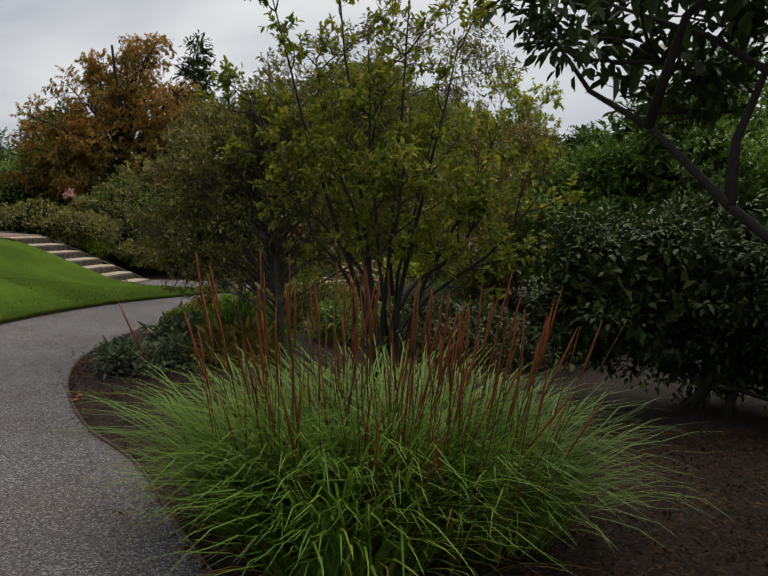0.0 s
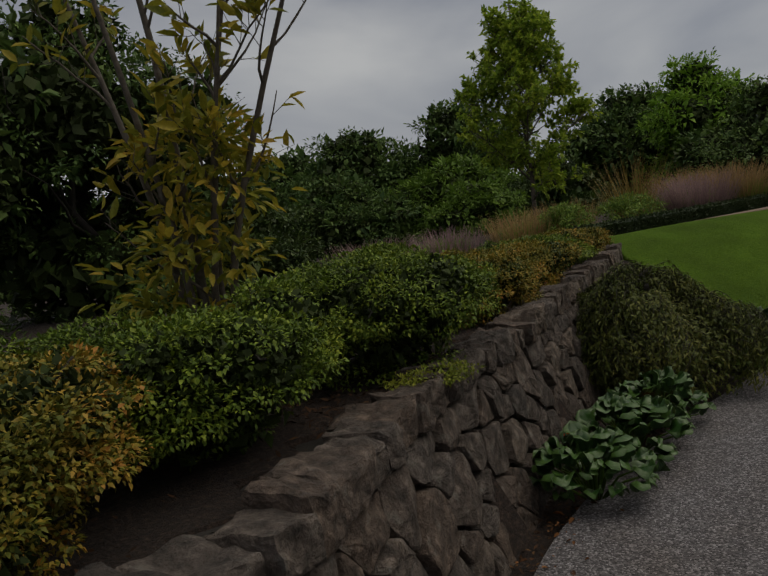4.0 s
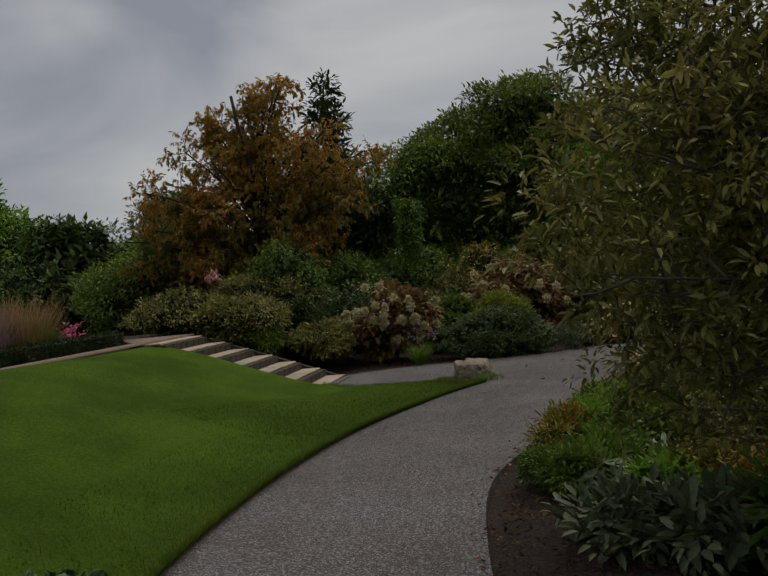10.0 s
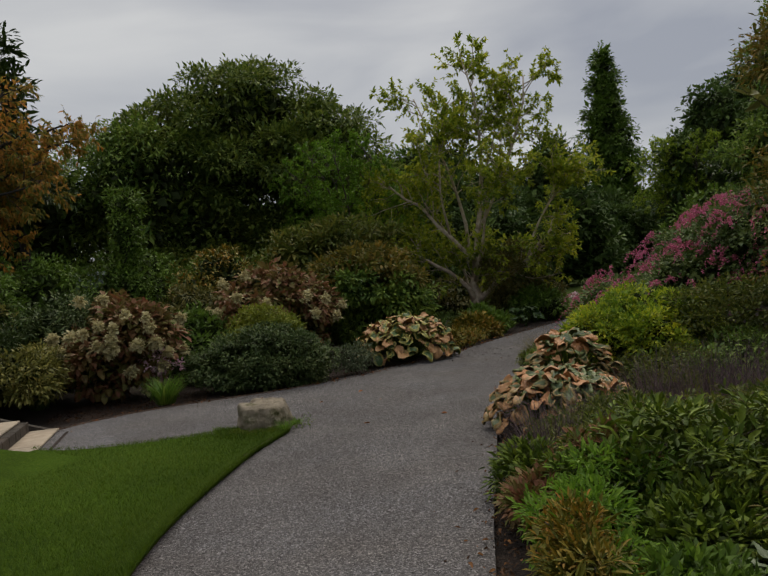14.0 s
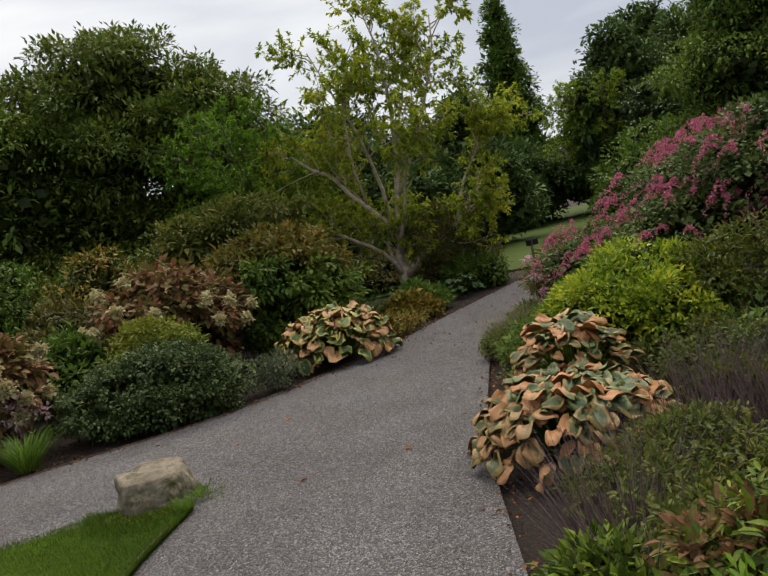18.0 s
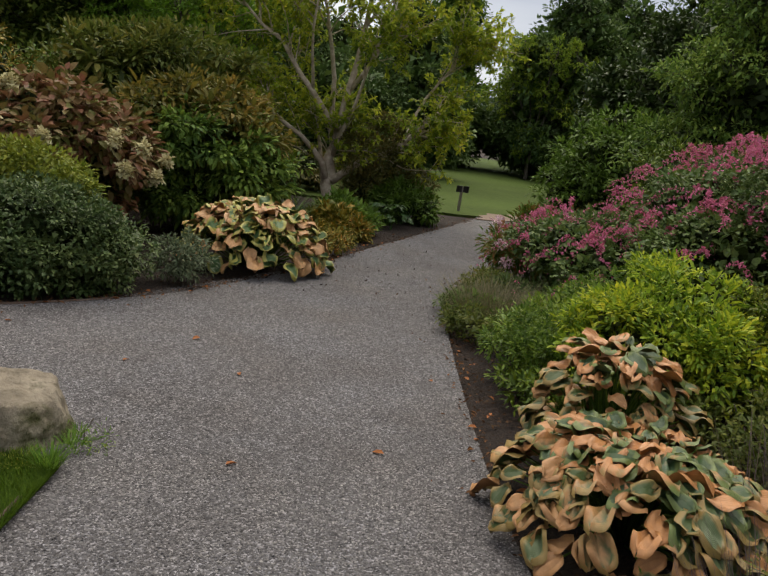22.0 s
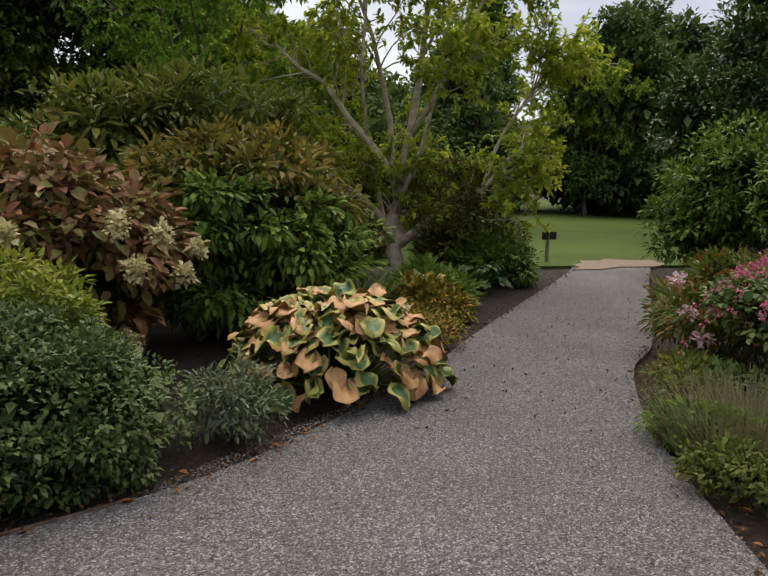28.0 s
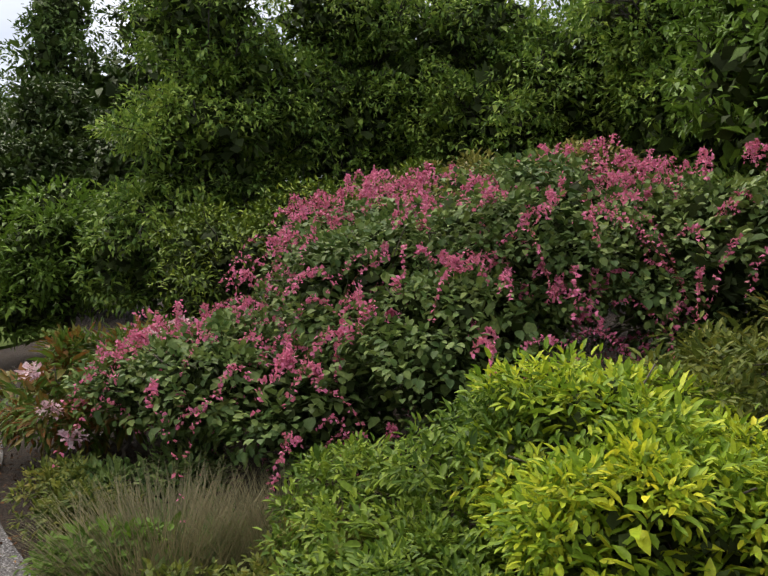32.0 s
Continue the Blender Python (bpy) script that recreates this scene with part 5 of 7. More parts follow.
def weeping_maple(at):
    """Strands that arch out of the crown and hang in overlapping tiers."""
    t = thing("weeping_maple", "low weeping maple with fine dark drooping foliage spilling over the lawn", "shrub", at)
    g = np.random.default_rng(83)
    n, k = 2100, 9
    az = g.uniform(0, 2 * math.pi, n)
    p0 = g.uniform(0.0, 1.15, n)
    reach = g.uniform(0.25, 0.5, n)
    R = 0.84 * lumps(np.stack([np.cos(az) * 2, np.sin(az) * 2, p0 * 2], 1), 84, 0.2) * g.choice([0.7, 0.82, 0.94, 1.0], n)
    rows = []
    for i in range(k):
        f = i / (k - 1)
        pol = p0 + reach * f
        a = az + 0.12 * np.sin(3 * f + az * 7)
        lift = 0.05 * np.sin(f * math.pi)
        rad = R * (np.sin(np.minimum(pol, 1.36)) + 0.02 * f)
        rows.append(np.stack([rad * np.cos(a) * 1.08, rad * np.sin(a) * 1.02, np.maximum(R * np.cos(np.minimum(pol, 1.42)) * 1.02 + lift + 0.02 - 0.05 * f * f, 0.03)], 1))
    lines = np.stack(rows, 1)
    part_me("strand_work", tubes_mesh("strand_work", lines, 0.003, 0.0008, 3), BARK_DARK, t, kind="stuff")
    p, tan, _ = along(g, lines, 26, 0.05)
    side = g.normal(size=p.shape)
    d = unit(tan * 0.7 + unit(side) * 0.9 + np.array([0, 0, -0.3]))
    out = unit(p * np.array([1, 1, 0.6]))
    part_me("crown", leaves_mesh("crown", p + g.normal(size=p.shape) * 0.008, d, unit(out + np.array([0, 0, 0.7]) + g.normal(size=p.shape) * 0.3), 0.045, 0.3, 0.2, 0.3, cheap=True), M["weep"], t)
    part_me("inner_shade_fill", inner_mesh([(0, 0, 0.3, 0.75, 0.72, 0.5)], 0.72, 5), M["deep"], t, kind="stuff")
    bm = bmesh.new()
    tube_bm(bm, [(0, 0, -0.03), (0.03, 0.02, 0.3), (-0.04, 0.05, 0.6), (0.02, 0, 0.82)], [0.06, 0.05, 0.04, 0.02], 8)
    part("trunk", bm, BARK_DARK, t)


weeping_maple((-6.35, 14.25, 0.0))


def young_tree(at):
    t = thing("young_tree", "young broad-leaved tree with a pointed bright green crown", "tree", at)
    g = np.random.default_rng(85)
    limbs = [([(0, 0, -0.05), (0.03, 0.02, 1.4), (-0.03, 0, 3.0), (0.02, 0.03, 4.4), (0, 0, 5.3)], 0.06, 0.012)]
    for k in range(17):
        f = k / 16
        z = 0.75 + 3.6 * f
        a = k * 2.4
        r = (1.75 - 1.3 * f) * g.uniform(0.8, 1.1) * (0.75 if k < 2 else 1)
        c, q = math.cos(a), math.sin(a)
        limbs.append(([(0, 0, z), (c * r * 0.4, q * r * 0.4, z + r * 0.35), (c * r * 0.75, q * r * 0.75, z + r * 0.62), (c * r, q * r, z + r * 0.8)], 0.024, 0.007))
    leafy_tree(t, limbs, "young", BARK, 86, 10, 0.95, 8, 0.42, 13, 0.12, 0.5, 0.28, 0.05, 0.2, 0.35, 0.5, 0.012)


young_tree((-16.0, 21.3, 0.9))


def broad_leaf(seed, L=0.3, W=0.24, cup=0.05, wave=0.02, nx=6, ny=8, droop=0.3, round_tip=0.0):
    """A heart-shaped blade from its stalk, with UV across it."""
    g = np.random.default_rng(seed)
    co, uv = [], []
    ph = g.uniform(0, 6.28)
    for j in range(ny + 1):
        t = j / ny
        w = W * 0.5 * (math.sin(math.pi * min(1, t * 0.93 + 0.07)) ** 0.62) * (1 - 0.35 * t) * 1.15
        w = w * (1 - round_tip) + round_tip * W * 0.5 * math.sqrt(max(0.0, 1 - (2 * t - 1) ** 2) + 0.002)
        for i in range(nx + 1):
            s = i / nx * 2 - 1
            x = s * w
            y = t * L - (0.05 * L * abs(s) if t < 0.3 else 0)
            z = cup * s * s * (1 - t) + wave * math.sin(7 * t + ph + 2.5 * s) * abs(s) - droop * L * t * t + 0.012 * math.cos(s * 9)
            co.append((x, y, z))
            uv.append((max(abs(s), abs(2 * t - 1) ** 2.2), t))
    k = nx + 1
    f = np.array([[j * k + i, j * k + i + 1, (j + 1) * k + i + 1, (j + 1) * k + i] for j in range(ny) for i in range(nx)])
    me = mesh_np("leaf", np.array(co), f)
    lay = me.uv_layers.new(name="UVMap")
    lay.data.foreach_set("uv", np.array(uv)[f.ravel()].astype(np.float32).ravel())
    me.polygons.foreach_set("use_smooth", np.ones(len(f), bool))
    return me


def broad_plant(name, label, at, radius, top, count, mat, seed, L, W, squash=(1, 1), crumple=0.02, group="", droop=0.35, round_tip=0.0, accent=(), low_mat=None, rise=(16, 58)):
    """A clump of large leaves in overlapping tiers, each leaf a part."""
    t = thing(name, label, "plant", at, group)
    g = np.random.default_rng(seed)
    kinds = [broad_leaf(seed + i, L, W, 0.05 * L / 0.3, crumple * g.uniform(0.6, 1.6), droop=droop * g.uniform(0.6, 1.5), round_tip=round_tip) for i in range(5)]
    for m in kinds:
        m.materials.append(mat)
    low_kinds = [m.copy() for m in kinds] if low_mat else []
    for m in low_kinds:
        m.materials.clear()
        m.materials.append(low_mat)
    stalks = bmesh.new()
    for i in range(count):
        f = (i + 0.5) / count
        a = i * 2.39996 + g.normal() * 0.2
        r = radius * (f ** 0.55)
        z = top * (1 - 0.78 * f ** 2.0) * g.uniform(0.85, 1.08) + 0.01
        ob = part_me("leaf", kinds[i % 5], None, t)
        if accent and i in accent:
            ob.data = kinds[i % 5].copy()
            ob.data.materials.clear()
            ob.data.materials.append(M["red"])
            ob["label"] = "red autumn leaf"
        elif low_mat and f + g.normal() * 0.16 > 0.5:
            ob.data = low_kinds[i % 5]
        px, py = r * math.cos(a) * squash[0], r * math.sin(a) * squash[1]
        pitch = rise[0] - rise[1] * f * f + g.normal() * 15
        sc = g.uniform(0.7, 1.12)
        ob.matrix_basis = Matrix.Translation((px * 0.82, py * 0.82, z)) @ Euler((0, 0, a - math.pi / 2 + g.normal() * 0.55)).to_matrix().to_4x4() @ Euler((radians(pitch), radians(g.normal() * 20), 0)).to_matrix().to_4x4() @ Matrix.Scale(sc, 4)
        if i % 2 == 0:
            tube_bm(stalks, [(px * 0.15, py * 0.15, 0.0), (px * 0.5, py * 0.5, z * 0.75), (px * 0.82, py * 0.82, z)], [0.007, 0.006, 0.004], 4)
    tagged(part("stalk_growth", stalks, M["green"], t), kind="stuff")
    return t


for i, (x, y, r, n) in enumerate([(-5.0, 12.25, 0.34, 40), (-5.3, 12.85, 0.36, 42), (-5.55, 13.4, 0.3, 34), (-6.2, 15.55, 0.38, 44)]):
    broad_plant("bergenia", "bergenia clump with large glossy green leaves, a few turned red", (x, y, 0.0), r, 0.26, int(n * 1.5), BERGENIA, 90 + i, 0.135, 0.125, group="bergenias", crumple=0.025, droop=0.02, round_tip=0.9, rise=(46, 34), accent=[(30,), (), (31,), (40, 41, 43)][i])

for x, y, sd in ((-3.78, 17.85, 141), (-3.3, 18.35, 143), (-3.45, 17.2, 145)):
    broad_plant("lance_leaved_plant", "low rosette of long pale green lance-shaped leaves", (x, y, 0.0), 0.28, 0.15, 44, LANCE, sd, 0.15, 0.05, crumple=0.012, droop=0.3)

# ---- terrace plants ----
def plume_grass(at, label, mat, n, h, r, seed, green=True):
    t = thing("feather_grass", label, "grass", at)
    if green:
        part_me("blades", blades_mesh("blades", 500, r * 0.6, h * 0.75, 0.012, 0.6, seed, 5, 0.8), M["strap"], t, kind="stuff")
    part_me("plumes", blades_mesh("plumes", n, r, h, 0.014, 0.42, seed + 1, 5, 0.35), M[mat], t, kind="stuff")
    return t


for i, (x, y, mt, h, r, n, lab) in enumerate([(-13.6, 15.6, "mauve", 0.5, 0.7, 420, "mauve flowering grass on the terrace"), (-13.4, 17.0, "mauve", 0.5, 0.65, 420, "mauve flowering grass on the terrace"), (-12.7, 18.2, "beige", 0.62, 0.6, 520, "beige feather grass on the terrace"), (-13.0, 19.4, "beige", 0.68, 0.6, 520, "beige feather grass on the terrace"), (-12.3, 20.6, "straw", 1.35, 0.4, 190, "tall golden seed stalks on the terrace"), (-11.45, 21.3, "mauve", 0.8, 0.55, 1500, "lilac flowering grass on the terrace"), (-11.4, 22.2, "beige", 0.9, 0.5, 1300, "beige feather grass on the terrace"), (-11.15, 22.3, "strap", 0.55, 0.4, 420, "green grass clump on the terrace"), (-12.6, 22.4, "beige", 0.95, 0.6, 900, "beige feather grass on the terrace")]):
    plume_grass((x, y, TERRACE - 0.03), lab, mt, n, h, r, 200 + i * 3, mt != "strap" and n > 200)
for x, y, r in ((-11.65, 19.8, 0.55), (-12.0, 18.6, 0.45), (-12.3, 21.8, 0.4)):
    shrub("mound_shrub", "rounded fine-leaved green mound on the terrace", "shrub", (x, y, TERRACE - 0.03), [(0, 0, 0.26, r, r, 0.34)], 2600, 0.045, 0.35, "tree", 226, (0.012, 0.5, 2, 2), BARK, cheap=True, depth=0.4, clumps=24)
shrub("flowering_plant", "small bright pink flowers on green stems", "plant", (-10.95, 23.0, TERRACE - 0.03), [(0, 0, 0.3, 0.18, 0.18, 0.18)], 130, 0.04, 0.8, "pink", 230, (0.012, 0.5, 2, 2), BARK, depth=0.8)

# ---- plants round the steps ----
for i, (x, y, z, r, h, mt, lab) in enumerate([(-9.4, 26.0, 0.75, 0.9, 0.8, "rhodo", "low spreading dark rhododendron beside the steps"), (-10.8, 26.4, 0.85, 1.1, 0.95, "rhodo", "low spreading dark rhododendron beside the steps"), (-8.0, 26.3, 0.25, 0.62, 0.72, "rhodo", "rounded grey-green shrub beside the steps"), (-9.0, 25.75, 0.5, 0.4, 0.45, "azalea", "small rounded green shrub at the step edge"), (-9.6, 27.6, 0.7, 1.3, 1.25, "rhodo", "dark rhododendron behind the steps"), (-7.6, 27.9, 0.15, 0.8, 1.45, "dome", "soft upright grey-green shrub"), (-9.3, 28.6, 0.6, 1.0, 2.2, "green", "upright feathery green shrub"), (-8.6, 27.2, 0.35, 0.6, 1.0, "dark", "dark green shrub behind the steps")]):
    shrub("shrub", lab, "shrub", (x, y, z - 0.05), [(0, 0, h * 0.5, r, r, h * 0.55), (r * 0.4, -0.2, h * 0.35, r * 0.6, r * 0.6, h * 0.4), (-r * 0.4, 0.2, h * 0.45, r * 0.6, r * 0.6, h * 0.45)], 5500, 0.06, 0.38, mt, 240 + i, (0.025, 0.4, 3, 2), BARK_DARK, core=0.7, cheap=True, depth=0.5, floor=0.02)
shrub("rhododendron_flower", "single pink rhododendron flower head above the leaves", "flower", (-10.75, 28.0, 1.9), [(0, 0, 0.05, 0.13, 0.13, 0.11)], 90, 0.05, 0.8, "salmon", 251, (0.012, 0.5, 1, 1), BARK)


# orange maple
t = thing("orange_maple", "spreading maple with orange-brown autumn leaves in drooping tiers", "tree", (-11.0, 33.0, 0.5))
grown_tree(t, [(0, 0, 5.6, 2.0, 2.0, 0.9), (-1.9, -0.6, 4.6, 1.7, 1.5, 0.8), (1.6, -0.4, 4.7, 1.8, 1.6, 0.9), (-2.9, -0.9, 3.2, 1.4, 1.2, 0.9), (-0.6, -1.0, 3.7, 1.8, 1.4, 0.9), (1.9, -0.8, 3.2, 1.6, 1.3, 0.9), (-2.4, -1.4, 1.9, 1.3, 1.0, 0.7), (0.2, -1.4, 2.2, 1.7, 1.1, 0.8), (0.6, 0.3, 6.5, 1.1, 1.1, 0.5), (-1.2, 0, 6.0, 1.3, 1.2, 0.5), (-3.2, -1.0, 2.6, 1.2, 1.0, 0.6), (-3.0, -0.8, 4.0, 1.1, 1.0, 0.5), (2.6, -0.4, 4.2, 1.2, 1.1, 0.6)], "orange", BARK_DARK, 261, 5, 0.16, 0.85, branches=9, blen=1.0, twigs=8, tlen=0.5, per=12, L=0.12, W=0.4, up=0.02, droop=0.7, lo=0.4, wander=0.3, flat=0.5)
shrub("small_conifer", "small dark conifer rising beside the orange maple", "tree", (-9.8, 35.5, -0.6), [(0, 0, 8.2, 0.35, 0.35, 0.5), (0, 0, 7.3, 0.7, 0.7, 0.5), (0, 0, 6.2, 1.1, 1.1, 0.6), (0, 0, 4.8, 1.5, 1.5, 0.9)], 3500, 0.16, 0.35, "dark", 263, (0.12, 0.9, 3, 1), BARK_DARK, depth=0.8)
shrub("large_tree", "large domed dark green tree beyond the hydrangeas", "tree", (-3.9, 39.5, -0.35),
      [(0, 0, 6.9, 2.8, 2.6, 1.7), (-2.4, -0.4, 5.7, 2.2, 2.0, 1.6), (2.3, -0.4, 5.8, 2.2, 2.0, 1.5), (-3.6, -0.8, 4.0, 1.8, 1.8, 1.5), (3.4, -0.8, 4.2, 1.7, 1.8, 1.3), (0, -1.4, 5.0, 2.5, 1.6, 1.5), (-1.5, -1.2, 3.2, 2.0, 1.4, 1.2), (1.5, -1.0, 3.3, 2.0, 1.4, 1.2)], 52000, 0.14, 0.42, "domed", 265, (0.24, 0.5, 8, 1), BARK_DARK, core=0.55, cheap=True, depth=0.5, rosette=7, clumps=26, flat=0.5, solid=1.4)
for i, (x, y, blobs, mt, n, L, lab) in enumerate([
    (-14.2, 33.5, [(0, 0, 2.2, 2.2, 1.8, 2.0), (-1.6, 0, 1.6, 1.6, 1.5, 1.6)], "tree", 12000, 0.11, "large dark evergreen beside the maple"),
    (-7.2, 38.0, [(0, 0, 4.0, 2.5, 2.0, 2.5), (-2.5, 0.5, 3.6, 2.2, 2.0, 2.2)], "tree", 13000, 0.12, "dark green tree behind the maple"),
    (-6.9, 31.2, [(0, 0, 1.2, 0.7, 0.7, 1.2), (0, 0, 2.8, 0.4, 0.4, 1.0)], "green", 4500, 0.07, "narrow upright green shrub"),
    (-4.9, 33.2, [(0, 0, 1.3, 1.4, 1.0, 1.0), (1.6, 0.2, 1.4, 1.2, 1.0, 1.0), (-1.4, 0, 1.0, 1.0, 0.9, 0.9)], "green", 9000, 0.08, "broad dark green shrub"),
    (-9.6, 30.5, [(0, 0, 1.5, 1.2, 1.0, 1.3), (1.2, 0.5, 1.3, 1.0, 1.0, 1.1)], "green", 6000, 0.08, "feathery green shrub under the maple")]):
    shrub("shrub", lab, "shrub", (x, y, 0.0), blobs, n, L, 0.4, mt, 270 + i, (0.05, 0.4, 3, 2), BARK_DARK, core=0.62, depth=0.55, cheap=True)

# ---- plants: bed beyond the crossing ----
def hydrangea(at, r, h, seed, flowers):
    t = shrub("hydrangea", "oakleaf hydrangea with bronze-red leaves and cream flower heads", "shrub", at, [(0, 0, h * 0.55, r, r, h * 0.5), (-r * 0.5, -0.25, h * 0.35, r * 0.6, r * 0.6, h * 0.38), (r * 0.45, -0.2, h * 0.5, r * 0.6, r * 0.6, h * 0.4)], 6500, 0.085, 0.75, "bronze", seed, (0.02, 0.4, 4, 3), BARK, core=0.7, depth=0.5, rosette=4, curl=0.3, droop=0.25, floor=0.02, flat=0.5, solid=1.3)
    g = np.random.default_rng(seed)
    for i in range(flowers):
        d = unit(np.array([g.normal() * 0.9, -abs(g.normal()) - 0.3, g.normal() * 0.5 + 0.15]))
        c = np.array([0, 0, h * 0.52]) + d * np.array([r * 1.28, r * 1.28, h * 0.6])
        s = g.uniform(0.042, 0.07)
        cm = crown_mesh("flower_head", [(c[0], c[1], max(c[2], 0.12), s, s, s * 1.05)], 150, 0.028, 0.9, seed + i, rosette=4, depth=0.85, cheap=True, floor=None)
        part_me("flower_head", cm, M["cream"], t)


hydrangea((-6.75, 27.3, 0.0), 0.78, 1.45, 301, 34)
hydrangea((-4.35, 28.9, 0.0), 0.95, 1.75, 303, 20)
shrub("dome_shrub", "dense domed evergreen shrub with small blue-green leaves at the path edge", "shrub", (-4.75, 26.75, 0.0), [(0, 0, 0.36, 0.85, 0.7, 0.52), (0.45, -0.1, 0.3, 0.62, 0.55, 0.42), (-0.4, 0, 0.32, 0.7, 0.6, 0.44), (0, -0.3, 0.2, 0.8, 0.45, 0.3)], 26000, 0.033, 0.62, "dome", 305, (0.012, 0.5, 2, 2), BARK, core=0.72, cheap=True, depth=0.2, rosette=6, floor=0.015, clumps=50, solid=2.0)
shrub("golden_shrub", "golden-green small-leaved shrub behind the dome", "shrub", (-4.65, 27.35, 0.0), [(0, 0, 0.62, 0.62, 0.5, 0.56)], 5000, 0.045, 0.5, "gold", 307, (0.012, 0.5, 2, 2), BARK, depth=0.25, floor=0.015, clumps=36)
broad_plant("hosta", "large hosta with yellow-edged green leaves browning at the tips", (-2.42, 27.6, 0.0), 0.9, 0.62, 300, HOSTA, 311, 0.18, 0.165, (1.05, 0.9), 0.03, droop=0.2, round_tip=0.7)
t = shrub("dark_shrub", "layered dark green shrub with brown-tinged upper leaves", "shrub", (-2.6, 29.7, 0.0), [(0, 0, 1.15, 1.05, 0.9, 0.6), (0.65, -0.2, 0.85, 0.75, 0.7, 0.45), (-0.6, 0.1, 1.0, 0.75, 0.75, 0.6), (0.1, 0.0, 0.45, 0.9, 0.8, 0.45)], 10500, 0.085, 0.46, "tree", 313, (0.04, 0.4, 5, 3), BARK_DARK, core=0.7, depth=0.5, droop=0.3, flat=0.42, clumps=20)
part_me("upper_crown", crown_mesh("upper_crown", [(0.1, 0.1, 1.62, 0.9, 0.75, 0.34), (-0.55, 0, 1.5, 0.6, 0.6, 0.3), (0.6, -0.1, 1.3, 0.6, 0.55, 0.26)], 4500, 0.085, 0.46, 314, depth=0.5, droop=0.3, flat=0.42, clumps=20), M["bronzegreen"], t, "brown-tinged upper leaves")
shrub("brown_shrub", "shrub with brownish-olive leaves in the bed", "shrub", (-2.5, 30.9, 0.0), [(0, 0, 2.2, 1.1, 0.7, 0.45), (-1.2, 0, 1.95, 0.8, 0.7, 0.5)], 5000, 0.085, 0.4, "olive", 315, (0.03, 0.4, 3, 2), BARK_DARK, depth=0.6)
shrub("catmint", "wispy grey-green low plant beside the hosta", "plant", (-3.45, 26.85, 0.0), [(0, 0, 0.22, 0.35, 0.3, 0.24)], 1600, 0.035, 0.35, "silver", 317, (0.012, 0.5, 2, 2), BARK, depth=0.9, floor=0.01)
for i, (x, y, n, h, mt) in enumerate([(-6.15, 26.05, 300, 0.44, "strap"), (-1.3, 29.6, 260, 0.75, "iris"), (-7.9, 27.0, 260, 0.9, "iris")]):
    t = thing("blade_tuft", "upright tuft of narrow green blades", "plant", (x, y, 0.0))
    part_me("blade_growth", blades_mesh("blade_growth", n, 0.12, h, 0.012, 0.5, 320 + i, 6, 1.0), M[mt], t, kind="stuff")
shrub("low_groundcover", "low golden-brown groundcover at the path edge", "plant", (-1.1, 28.75, 0.0), [(0, 0, 0.15, 0.35, 0.5, 0.18), (0.5, 0.6, 0.12, 0.3, 0.4, 0.14)], 1600, 0.04, 0.5, "azalea_red", 331, (0.012, 0.5, 2, 2), BARK, depth=0.7, floor=0.01)


for i, (x, y, r, h, mt, lab) in enumerate([(-5.7, 29.6, 0.9, 1.5, "brown", "olive-brown shrub between the hydrangeas"), (-5.6, 28.3, 0.7, 1.1, "green", "mid-green shrub between the hydrangeas"), (-7.6, 29.6, 1.0, 1.5, "dome", "soft grey-green rounded shrub"), (-5.2, 31.3, 1.2, 2.2, "azalea_red", "shrub with olive and orange-tinged leaves"), (-3.6, 32.2, 1.2, 2.3, "green", "broad green shrub in the bed"), (-1.7, 32.0, 0.8, 1.0, "brown", "twiggy olive-brown shrub under the lime tree"), (1.75, 32.75, 0.6, 0.8, "brown", "twiggy olive-brown shrub under the lime tree"), (-1.9, 33.0, 1.2, 2.2, "dark", "dark green shrub under the lime tree"), (0.1, 30.6, 0.45, 0.45, "green", "low leafy plant at the bed edge"), (-0.4, 29.9, 0.4, 0.35, "azalea_red", "low golden-brown plant at the bed edge"), (-6.9, 31.8, 1.3, 2.4, "green", "broad green shrub in the bed"), (2.0, 32.0, 0.6, 0.7, "green", "low green shrub beside the path"), (-1.6, 35.6, 1.8, 2.4, "darkfar", "dark green shrub beyond the bed"), (1.2, 36.0, 1.2, 1.0, "brown", "low brown shrub beyond the lime tree")]):
    shrub("shrub", lab, "shrub", (x, y, 0.0), [(0, 0, h * 0.5, r, r, h * 0.5), (r * 0.45, -0.2, h * 0.35, r * 0.65, r * 0.65, h * 0.36), (-r * 0.45, 0.1, h * 0.4, r * 0.65, r * 0.65, h * 0.4), (0, 0.1, h * 0.8, r * 0.6, r * 0.6, h * 0.24)], 4200, 0.075, 0.42, mt, 360 + i, (0.025, 0.4, 3, 2), BARK_DARK, core=0.66, cheap=True, depth=0.5, floor=0.02)


